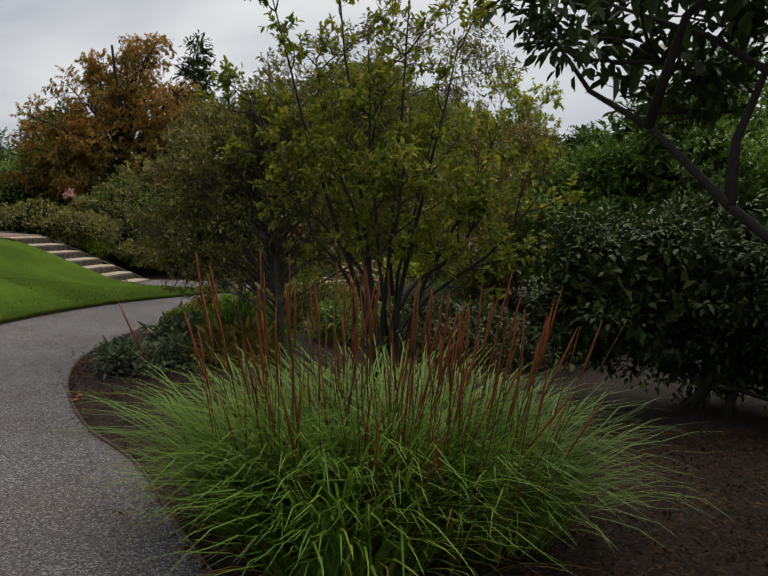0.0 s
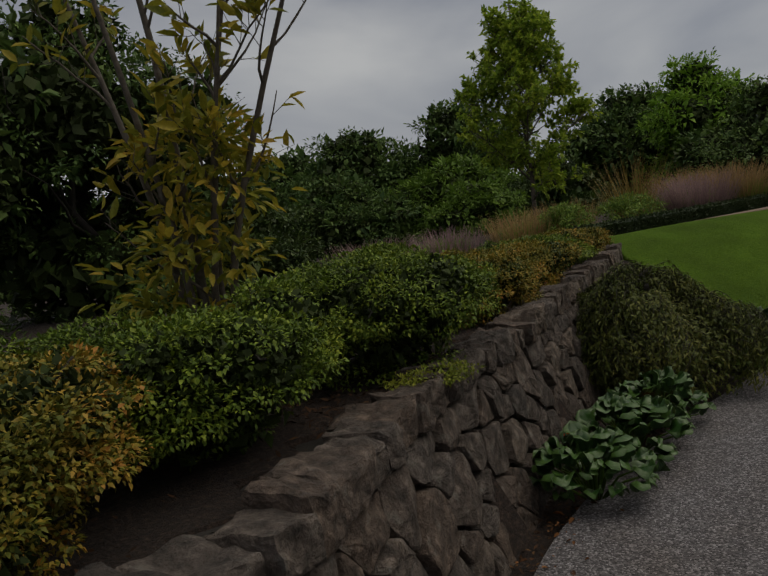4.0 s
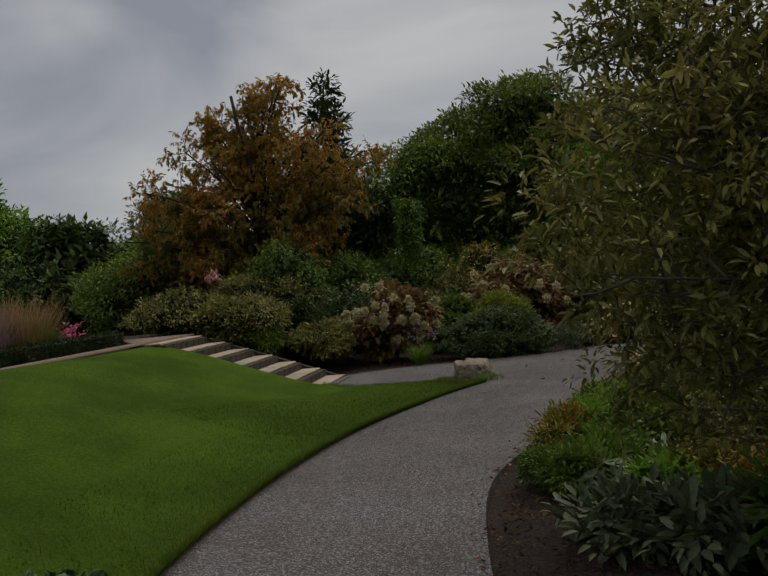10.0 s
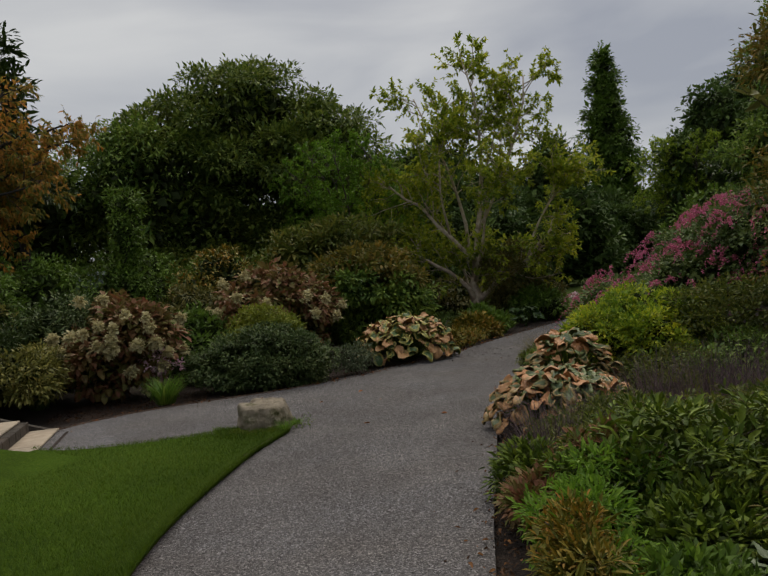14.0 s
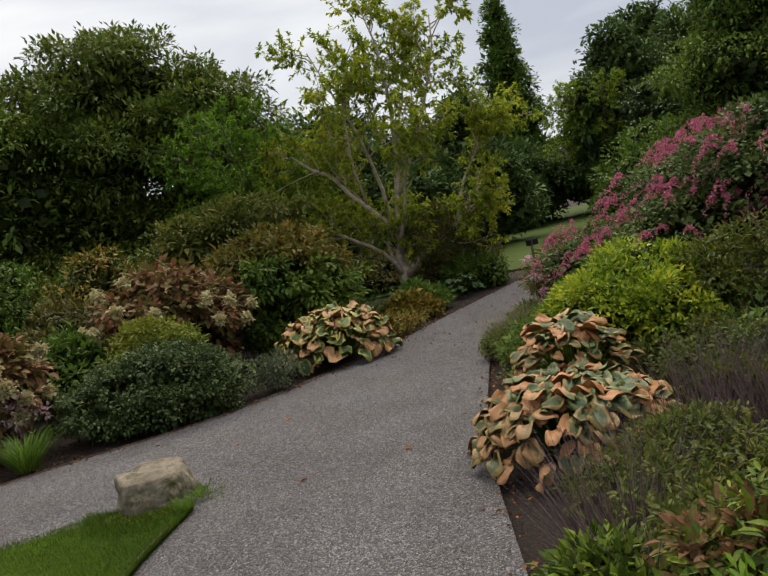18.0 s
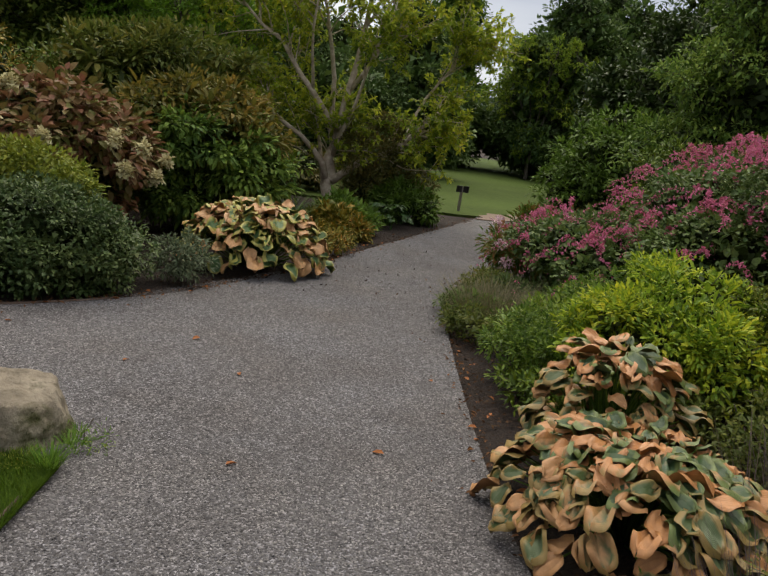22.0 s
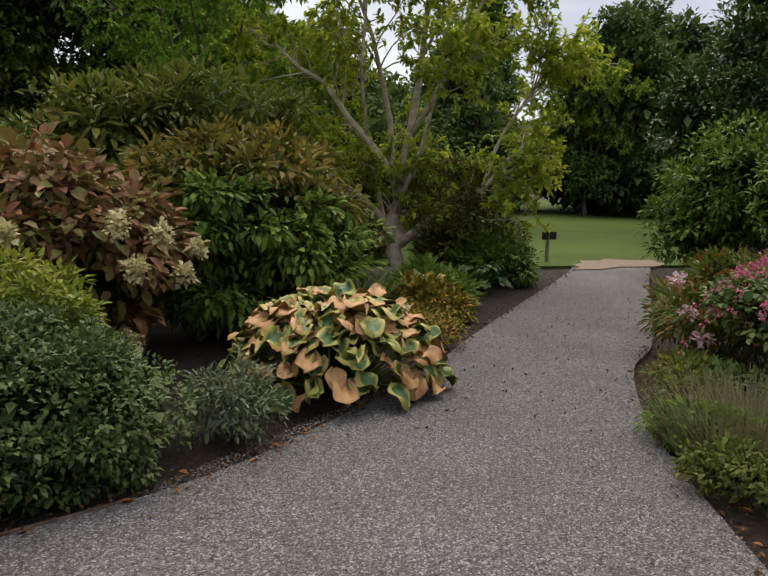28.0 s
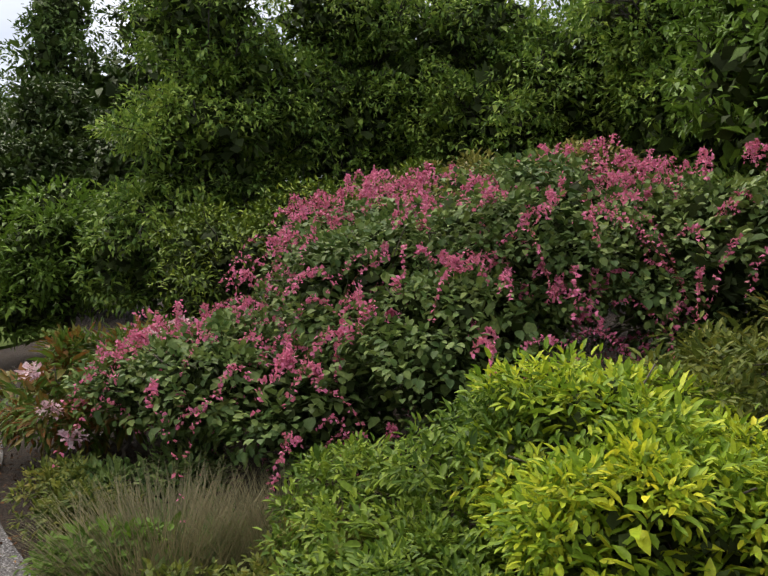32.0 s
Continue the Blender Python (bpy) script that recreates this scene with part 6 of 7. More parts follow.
def lime_tree(at):
    """Limbs are drawn as run to the side, depth and height."""
    t = thing("lime_tree", "open multi-stemmed tree with pale bark and lime-yellow leaves", "tree", at)
    drawn = [([(0, 0, -0.05), (0.03, 0, 0.45), (0.02, 0.05, 0.95), (0.1, 0.05, 1.6)], 0.105, 0.07),
             ([(0.1, 0.0, 0.5), (0.24, -0.05, 0.7), (0.74, -0.15, 1.02), (1.2, -0.2, 1.2), (1.55, -0.2, 1.62), (1.95, -0.1, 2.0)], 0.062, 0.03),
             ([(1.3, -0.2, 1.32), (1.6, 0.1, 2.1), (2.2, 0.2, 2.9), (2.55, 0.2, 3.5)], 0.03, 0.012),
             ([(-0.02, 0, 0.55), (-0.1, -0.05, 0.82), (-0.45, -0.15, 1.2), (-1.05, -0.25, 1.6), (-1.7, -0.3, 1.9)], 0.05, 0.02),
             ([(0.08, 0.02, 1.45), (-0.44, -0.15, 2.0), (-0.76, -0.2, 2.35), (-1.05, -0.15, 2.7), (-1.7, 0.0, 3.05), (-2.2, 0.2, 3.5)], 0.052, 0.014),
             ([(0.1, 0.05, 1.55), (0.3, 0.2, 2.6), (0.45, 0.3, 3.6), (0.4, 0.2, 4.6), (0.2, 0.1, 5.6)], 0.058, 0.012),
             ([(0.05, 0.05, 1.2), (-0.12, 0.3, 2.5), (-0.5, 0.5, 3.5), (-0.85, 0.4, 4.4), (-1.15, 0.4, 5.1)], 0.045, 0.012),
             ([(0.2, 0.12, 2.1), (0.75, 0.0, 2.9), (1.2, -0.1, 3.8), (1.55, -0.1, 4.6), (1.6, 0, 5.2)], 0.038, 0.012),
             ([(0.05, 0, 1.0), (0.35, -0.5, 2.0), (0.6, -0.9, 2.8), (0.9, -1.0, 3.4)], 0.034, 0.012),
             ([(-0.05, 0.1, 0.4), (-0.22, 0.3, 1.2), (-0.5, 0.7, 2.0), (-1.2, 1.0, 2.9)], 0.036, 0.012),
             ([(0.4, 0.25, 3.2), (0.75, 0.6, 4.0), (0.9, 0.9, 4.9)], 0.024, 0.01),
             ([(-0.45, -0.15, 2.0), (-0.55, -0.5, 2.9), (-0.5, -0.6, 3.8), (-0.3, -0.5, 4.5)], 0.026, 0.01)]
    limbs = [([(0.9 * u + 0.43 * v, -0.43 * u + 0.9 * v, z + 0.16 * max(0.0, z - 1.6)) for u, v, z in pts], a * 1.25, b * 1.15) for pts, a, b in drawn]
    leafy_tree(t, limbs, "acer", BARK_PALE, 341, 15, 1.5, 9, 0.55, 21, 0.1, 0.5, 0.14, 0.12, 0.42, 0.4, 0.35, 0.015)


def green_acer(at, mat, size):
    t = thing("acer", "small spreading acer with bright green layered leaves", "tree", at)
    g = np.random.default_rng(347)
    limbs = [([(0, 0, -0.05), (0.05, 0, 0.7), (0, 0.05, 1.5)], 0.08, 0.05)]
    for k in range(10):
        a, r, h = k * 2.4, 1.0 + 0.8 * g.random(), 2.6 + 2.0 * g.random()
        c, q = math.cos(a) * r, math.sin(a) * r
        limbs.append(([(0, 0.03, 1.1), (c * 0.4, q * 0.4, 1.1 + (h - 1.1) * 0.55), (c * 0.8, q * 0.8, h * 0.92), (c, q, h)], 0.035, 0.01))
    leafy_tree(t, limbs, mat, BARK, 348, 13, 1.1, 9, 0.45, 15, 0.1, 0.5, 0.06, 0.2, 0.4, 0.4, 0.3, 0.012)
    t.scale = (size, size, size)


lime_tree((0.85, 33.1, 0.0))
green_acer((-1.4, 35.4, 0.0), "bright", 1.0)
green_acer((19.0, 49.5, 0.0), "young", 1.35)
shrub("brown_shrub", "brownish twiggy shrub at the path side under the lime tree", "shrub", (2.1, 32.7, 0.0), [(0, 0, 0.75, 0.8, 0.75, 0.65), (0.0, 0.2, 1.4, 0.65, 0.65, 0.55), (0.6, 0.1, 0.3, 0.45, 0.45, 0.3), (-0.5, 0.3, 1.1, 0.7, 0.7, 0.6)], 7500, 0.06, 0.42, "brown", 351, (0.025, 0.4, 4, 3), BARK_DARK, depth=0.6)
broad_plant("low_leafy_plant", "low leafy green plant under the lime tree", (1.3, 31.3, 0.0), 0.42, 0.32, 42, BERGENIA, 353, 0.16, 0.13)


def sign():
    t = thing("garden_sign", "small wooden post with two black plates at the lawn edge", "sign", (4.72, 34.15, 0.0))
    bm = bmesh.new()
    bmesh.ops.create_cube(bm, size=1)
    for v in bm.verts:
        v.co = (v.co.x * 0.055, v.co.y * 0.055, 0.28 + v.co.z * 0.6)
    bmesh.ops.bevel(bm, geom=list(bm.edges), offset=0.006, segments=1, affect="EDGES")
    part("post", bm, WOOD, t)
    for s in (-1, 1):
        bm = bmesh.new()
        bmesh.ops.create_cube(bm, size=1)
        for v in bm.verts:
            v.co = (s * 0.095 + v.co.x * 0.15, -0.04 + v.co.y * 0.02, 0.52 + v.co.z * 0.15)
        bmesh.ops.bevel(bm, geom=list(bm.edges), offset=0.004, segments=1, affect="EDGES")
        part("plate", bm, BLACK, t)


sign()

# ---- plants: right of the path at the crossing ----
for x, y, r, top, n, sd in ((-2.45, 22.02, 0.76, 0.44, 330, 401), (-2.02, 22.62, 0.52, 0.66, 170, 403)):
    broad_plant("withered_hosta", "hosta with crumpled orange-brown leaves over dull green ones", (x, y, 0.0), r, top, n, HOSTA_BROWN, sd, 0.15, 0.115, (1, 1), 0.016, droop=0.22, round_tip=0.85, rise=(14, 44), low_mat=HOSTA_DULL)
t = shrub("yellow_shrub", "rounded shrub with bright yellow-green leaves, darker green low down", "shrub", (-1.05, 23.45, 0.03), [(-0.2, -0.25, 0.48, 0.54, 0.5, 0.4), (0.32, -0.1, 0.64, 0.58, 0.55, 0.46), (0.12, -0.55, 0.46, 0.48, 0.46, 0.38), (0.68, -0.3, 0.56, 0.48, 0.48, 0.42)], 19000, 0.043, 0.42, "yshrub", 405, (0.02, 0.4, 4, 3), BARK, core=0.7, depth=0.2, rosette=6, floor=0.015, clumps=26, upward=0.7)
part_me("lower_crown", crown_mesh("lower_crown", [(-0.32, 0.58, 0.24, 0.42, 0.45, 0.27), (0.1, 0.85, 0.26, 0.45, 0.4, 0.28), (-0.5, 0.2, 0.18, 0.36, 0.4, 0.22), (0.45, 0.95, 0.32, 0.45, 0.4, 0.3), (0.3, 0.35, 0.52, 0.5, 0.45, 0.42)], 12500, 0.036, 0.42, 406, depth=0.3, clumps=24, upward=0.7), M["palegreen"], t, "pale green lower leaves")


def lespedeza(at):
    blobs = [(1.0, -0.9, 1.4, 1.1, 1.0, 0.8), (0.95, -2.1, 1.3, 1.0, 0.9, 0.75), (0.6, 0.1, 1.1, 0.9, 0.9, 0.65), (0.0, -0.5, 0.85, 0.75, 0.75, 0.55), (0.15, 1.05, 0.68, 0.7, 0.65, 0.46), (-0.25, 0.3, 0.55, 0.6, 0.65, 0.42), (1.5, 0.2, 1.3, 1.0, 1.0, 0.75), (-0.3, 1.05, 0.68, 0.5, 0.5, 0.32), (-0.05, 1.6, 0.62, 0.45, 0.45, 0.28)]
    t = shrub("bush_clover", "large arching bush clover with drooping sprays of magenta-pink flowers", "shrub", at, blobs, 27000, 0.043, 0.82, "lesp", 411, (0.02, 0.35, 6, 4), BARK, core=0.7, depth=0.4, rosette=3, spread=0.06, floor=0.02, clumps=34, flat=0.5)
    c, o, inside = crown_points(blobs, 1500, 412, 0.16, 0.02, 0.9, 0.2, 60)
    g = np.random.default_rng(413)
    keep = (o[:, 2] > -0.3) & ~inside & (g.random(len(c)) < 0.7)
    c, o = c[keep] + o[keep] * 0.05, o[keep]
    rest, count = [], 0
    for k in g.permutation(len(c))[:640]:
        p, q = c[k], o[k]
        n = int(g.integers(9, 22))
        Ln = g.uniform(0.18, 0.5)
        s = np.linspace(0, 1, n)
        d = unit(q + np.array([0, 0, 0.25]) + g.normal(size=3) * 0.35)
        line = p + d * (s * Ln)[:, None] + np.array([0, 0, -1]) * (s ** 2 * Ln * 0.95)[:, None]
        rp = np.repeat(line, 3, 0)
        rp = rp + g.normal(size=rp.shape) * 0.009
        count += 1
        if count > 295:
            rest.append(rp)
            continue
        m = leaves_mesh("flower_spray", rp, g.normal(size=rp.shape) + np.array([0, 0, -0.4]), g.normal(size=rp.shape), 0.028, 0.7, cheap=True)
        spray = part_me("flower_spray", m, M["pink"], t)
        part_me("stem", tubes_mesh("stem", line[None], 0.0022, 0.0012, 3), M["redstem"], spray)
    rp = np.concatenate(rest)
    part_me("flower_mass", leaves_mesh("flower_mass", rp, g.normal(size=rp.shape) + np.array([0, 0, -0.4]), g.normal(size=rp.shape), 0.028, 0.7, cheap=True), M["pink"], t, kind="stuff")


lespedeza((0.6, 24.65, 0.05))
t = shrub("lacecap_hydrangea", "hydrangea with reddish and green leaves and a few pink flowers", "shrub", (0.95, 26.9, 0.03), [(0, 0, 0.5, 0.65, 0.65, 0.45), (0.5, -0.3, 0.55, 0.6, 0.6, 0.42), (0.2, 0.5, 0.45, 0.5, 0.5, 0.4)], 5200, 0.07, 0.36, "redgreen", 421, (0.015, 0.4, 3, 3), BARK, depth=0.5, rosette=6, floor=0.015)
for i, (x, y, z) in enumerate([(-0.6, 0.1, 0.75), (-0.62, -0.05, 0.5), (-0.6, -0.2, 0.32), (-0.1, -0.5, 0.95), (0.2, -0.6, 1.0)]):
    part_me("flower_head", crown_mesh("flower_head", [(x, y, z, 0.06, 0.06, 0.03)], 40, 0.028, 0.9, 425 + i, rosette=4, cheap=True, floor=None), M["palepink"], t)


def lavender(at, seed, n=700, r=0.32, h=0.5):
    t = thing("lavender", "rounded spent lavender with thin grey-beige stems", "plant", at)
    part_me("foliage", blades_mesh("foliage", n, r, h * 0.55, 0.006, 0.8, seed, 4, 0.5), M["iris"], t, kind="stuff")
    part_me("stem_growth", blades_mesh("stem_growth", n, r, h, 0.0055, 0.85, seed + 1, 4, 0.2), M["lav"], t, kind="stuff")
    return t


shrub("low_groundcover", "dark green groundcover along the path edge", "plant", (-0.35, 26.15, 0.0), [(0, 0, 0.12, 0.28, 0.32, 0.16), (0.3, 0.3, 0.14, 0.3, 0.3, 0.18)], 2600, 0.034, 0.45, "olive", 438, (0.01, 0.5, 2, 2), BARK, cheap=True, depth=0.6, floor=0.01)
lavender((-0.72, 25.4, 0.0), 431, 1300, 0.42, 0.46)
shrub("low_groundcover", "dark green groundcover along the path edge", "plant", (-1.25, 25.0, 0.0), [(0, 0, 0.12, 0.28, 0.4, 0.16), (0.3, -0.4, 0.16, 0.35, 0.35, 0.2)], 2400, 0.034, 0.45, "olive", 437, (0.01, 0.5, 2, 2), BARK, cheap=True, depth=0.6, floor=0.01)
lavender((-0.45, 24.85, 0.0), 433, 1200, 0.42, 0.42)
shrub("low_groundcover", "low green groundcover under the lavender", "plant", (-0.75, 25.65, 0.0), [(0, 0, 0.1, 0.35, 0.4, 0.12)], 900, 0.04, 0.6, "green", 435, (0.012, 0.5, 2, 2), BARK, depth=0.8, floor=0.01)
shrub("low_groundcover", "low green groundcover between lavender and hydrangea", "plant", (0.0, 26.15, 0.0), [(0, 0, 0.12, 0.4, 0.35, 0.16), (0.35, -0.35, 0.16, 0.4, 0.35, 0.2)], 2200, 0.045, 0.45, "lesp", 436, (0.01, 0.5, 2, 2), BARK, depth=0.6, floor=0.01)
for i, (x, y, r, h) in enumerate([(-1.25, 21.5, 0.42, 0.6), (-0.75, 21.0, 0.45, 0.65), (-1.7, 20.95, 0.4, 0.5), (-2.5, 21.2, 0.26, 0.42), (-1.75, 21.6, 0.34, 0.55), (-0.7, 21.75, 0.4, 0.62), (-1.2, 20.5, 0.4, 0.5), (-3.1, 20.75, 0.26, 0.5), (-3.3, 20.3, 0.22, 0.42)]):
    t = thing("purple_sage", "spent purple sage with dark upright stems", "plant", (x, y, 0.02))
    part_me("stem_growth", blades_mesh("stem_growth", 300, r, h, 0.005, 0.6, 441 + i, 4, 0.2), M["purple"], t, kind="stuff")
shrub("low_perennial", "mixed green and yellowish perennials by the path", "plant", (-2.9, 20.75, 0.0), [(0, 0, 0.18, 0.45, 0.45, 0.2), (0.5, 0.2, 0.2, 0.4, 0.4, 0.22), (-0.2, -0.6, 0.2, 0.45, 0.45, 0.22), (0.5, -0.5, 0.24, 0.5, 0.45, 0.26)], 9500, 0.03, 0.42, "olive", 451, (0.012, 0.5, 2, 2), BARK, depth=0.7, floor=0.01)
shrub("low_perennial", "yellow-green leafy perennials in the bed", "plant", (-2.0, 19.7, 0.02), [(0, 0, 0.3, 0.55, 0.5, 0.3), (0.6, 0.2, 0.28, 0.45, 0.45, 0.28), (0.1, -0.7, 0.34, 0.55, 0.45, 0.32)], 7000, 0.04, 0.4, "olive", 453, (0.012, 0.5, 2, 2), BARK, depth=0.6, floor=0.01)
shrub("low_perennial", "low green leafy plants between the hostas and the yellow shrub", "plant", (-1.8, 23.45, 0.0), [(0, 0, 0.12, 0.3, 0.35, 0.14), (0.35, -0.3, 0.2, 0.35, 0.35, 0.2)], 2200, 0.036, 0.45, "azalea", 454, (0.01, 0.5, 2, 2), BARK, depth=0.6, floor=0.01)
for x, y, r, h, mt, sd in ((-1.15, 22.3, 0.5, 0.5, "olive", 481), (-0.55, 22.15, 0.6, 0.62, "tree", 482), (-1.35, 21.85, 0.35, 0.3, "olive", 483)):
    shrub("mixed_shrub", "low olive-green shrub between hosta and sage", "shrub", (x, y, 0.02), [(0, 0, h * 0.5, r, r, h * 0.5), (r * 0.4, r * 0.3, h * 0.6, r * 0.6, r * 0.6, h * 0.4)], 3200, 0.035, 0.45, mt, sd, (0.012, 0.4, 3, 2), BARK, cheap=True, depth=0.5, floor=0.02)
shrub("red_tipped_plant", "low plant with pinkish-red dried flower heads", "plant", (-3.15, 19.9, 0.0), [(0, 0, 0.22, 0.35, 0.35, 0.22)], 900, 0.05, 0.5, "bronze", 455, (0.012, 0.5, 2, 2), BARK, depth=0.7, floor=0.01)
shrub("brown_shrub", "tall shrub with olive-bronze autumn leaves", "shrub", (0.3, 21.3, 0.05), [(0, 0, 1.9, 0.9, 0.9, 1.0), (0.5, -0.4, 2.6, 0.8, 0.8, 0.8), (-0.3, 0.2, 3.1, 0.55, 0.55, 0.5), (0.2, 0.2, 1.0, 0.9, 0.9, 0.6), (0.9, -0.9, 1.6, 1.0, 0.9, 1.1)], 14000, 0.06, 0.42, "bronzegreen", 457, (0.04, 0.5, 6, 3), BARK, cheap=True, depth=0.65)
shrub("mixed_shrub", "olive-green shrub behind the sage", "shrub", (0.0, 22.8, 0.05), [(0, 0, 0.6, 0.7, 0.6, 0.5), (0.5, -0.5, 0.7, 0.7, 0.6, 0.5)], 6000, 0.045, 0.42, "olive", 459, (0.02, 0.4, 3, 2), BARK, depth=0.5, floor=0.02)

# ---- trees behind the bush clover ----
for i, (x, y, blobs, mt, n, L, lab) in enumerate([
    (6.2, 31.3, [(0, 0, 1.5, 1.1, 1.1, 1.0), (-0.4, 0.3, 0.8, 0.9, 0.9, 0.7), (0.7, -0.7, 1.4, 1.0, 1.0, 0.9), (0.2, 0, 2.2, 0.7, 0.7, 0.5)], "green", 7000, 0.11, "large-leaved green shrub at the end of the path"),
    (6.6, 28.8, [(0, 0, 2.8, 1.5, 1.5, 1.2), (0, 0, 4.3, 1.1, 1.1, 1.0), (-0.6, 0.5, 1.4, 1.4, 1.3, 1.1), (0.2, 0, 5.4, 0.7, 0.7, 0.7), (0.6, -0.8, 3.4, 1.2, 1.2, 1.0)], "tree", 24000, 0.085, "tall dense dark green tree"),
    (8.6, 27.2, [(0, 0, 3.0, 1.7, 1.7, 1.5), (0.3, -1.2, 3.6, 1.5, 1.5, 1.4), (0, 0, 4.8, 1.4, 1.4, 1.0), (-0.8, 0.4, 1.6, 1.4, 1.4, 1.2)], "tree", 21000, 0.08, "tall green tree with feathery leaves"),
    (8.2, 24.2, [(0, 0, 3.0, 1.6, 1.7, 1.5), (-0.4, -1.2, 3.4, 1.4, 1.4, 1.3), (0.3, 0.8, 4.4, 1.3, 1.3, 0.9), (-0.9, 0, 1.6, 1.3, 1.4, 1.2)], "tree", 21000, 0.085, "dark green tree behind the bush clover"),
    (6.4, 21.6, [(0, 0, 2.6, 1.6, 1.6, 1.4), (-0.6, -1.2, 2.4, 1.4, 1.4, 1.3), (0, 0.6, 3.8, 1.2, 1.2, 0.9), (-0.9, 0, 1.2, 1.2, 1.2, 1.0)], "tree", 18000, 0.08, "leathery-leaved evergreen behind the bush clover"),
    (3.6, 27.2, [(0, 0, 1.2, 0.9, 0.9, 0.9), (0.8, -0.8, 1.5, 0.9, 0.9, 0.9), (1.4, -1.8, 1.8, 0.9, 0.9, 0.8)], "azalea", 7000, 0.06, "twiggy small-leaved green shrub"),
    (4.2, 24.6, [(0, 0, 1.6, 0.9, 1.0, 0.9), (0.3, -1.3, 1.7, 0.9, 1.0, 0.9), (0.6, 0.9, 1.5, 0.9, 0.9, 0.9)], "rhodo", 7000, 0.07, "grey-green shrub behind the bush clover"),
    (2.3, 20.6, [(0, 0, 1.8, 1.4, 1.3, 1.5), (0.6, 0.9, 2.8, 1.2, 1.2, 1.1), (0.9, -0.8, 2.5, 1.2, 1.2, 1.2)], "green", 12000, 0.09, "green tree behind the brown shrub"),
]):
    blobs = [(b[0], b[1], b[2] * (1.12 if 0 < i < 5 else 1.0), b[3], b[4], b[5]) for b in blobs]
    if i in (1, 2, 3, 4, 7):
        t = thing("tree", lab, "tree", (x, y, 0.05))
        part_me("inner_shade_fill", inner_mesh(blobs, 0.72, i), M["deep"], t, kind="stuff")
        part_me("inner_crown", crown_mesh("inner_crown", blobs, int(n * 0.6), L, 0.42, 500 + i, depth=0.6, clumps=22, flat=0.55, cheap=True), M[mt], t)
        grown_tree(t, blobs, mt, BARK_DARK, 500 + i, 6, 0.09, 0.8, branches=9, blen=0.95, twigs=7, tlen=0.45, per=11, L=0.105, W=0.42, up=0.1, droop=0.25, lo=0.45, flat=0.4)
    else:
        shrub("tree", lab, "tree", (x, y, 0.05), blobs, n, L, 0.42, mt, 500 + i, (0.07, 0.5, 4, 2), BARK_DARK, core=0.62, cheap=True, depth=0.5, clumps=22, flat=0.55, solid=1.2)

# tufts of uncut grass and yellow moss round the boulder, spent growth at the bed's edge
for i, (x, y, n, r, h, mt) in enumerate([(-5.17, 23.33, 240, 0.13, 0.022, "gold"), (-5.3, 23.42, 180, 0.1, 0.026, "gold"), (-4.98, 23.27, 240, 0.12, 0.03, "gold"), (-4.86, 23.18, 130, 0.06, 0.11, "strap"), (-4.74, 23.36, 80, 0.05, 0.07, "strap"), (-4.7, 23.5, 60, 0.05, 0.05, "strap")]):
    t = thing("grass_tuft", "yellowing mossy grass at the foot of the boulder" if mt == "gold" else "longer green grass tuft beside the boulder", "plant", (x, y, 0.03))
    part_me("blade_growth", blades_mesh("blade_growth", n, r, h, 0.004, 0.7, 340 + i, 4, 0.6), M[mt], t, kind="stuff")
shrub("dried_perennial", "low spent perennial with reddish-brown dried stems", "plant", (-4.02, 18.55, 0.02), [(0, 0, 0.14, 0.24, 0.26, 0.15), (0.1, 0.35, 0.17, 0.24, 0.25, 0.17)], 2600, 0.04, 0.3, "azalea_red", 348, (0.008, 0.5, 3, 3), BARK, depth=0.8, floor=0.01)
shrub("low_perennial", "feathery green plant spilling over the path's edge", "plant", (-4.08, 18.1, 0.02), [(0, 0, 0.1, 0.22, 0.24, 0.12), (0.15, -0.25, 0.12, 0.24, 0.22, 0.14)], 3200, 0.034, 0.35, "lowgreen", 349, (0.008, 0.5, 2, 2), BARK, depth=0.8, floor=0.01)

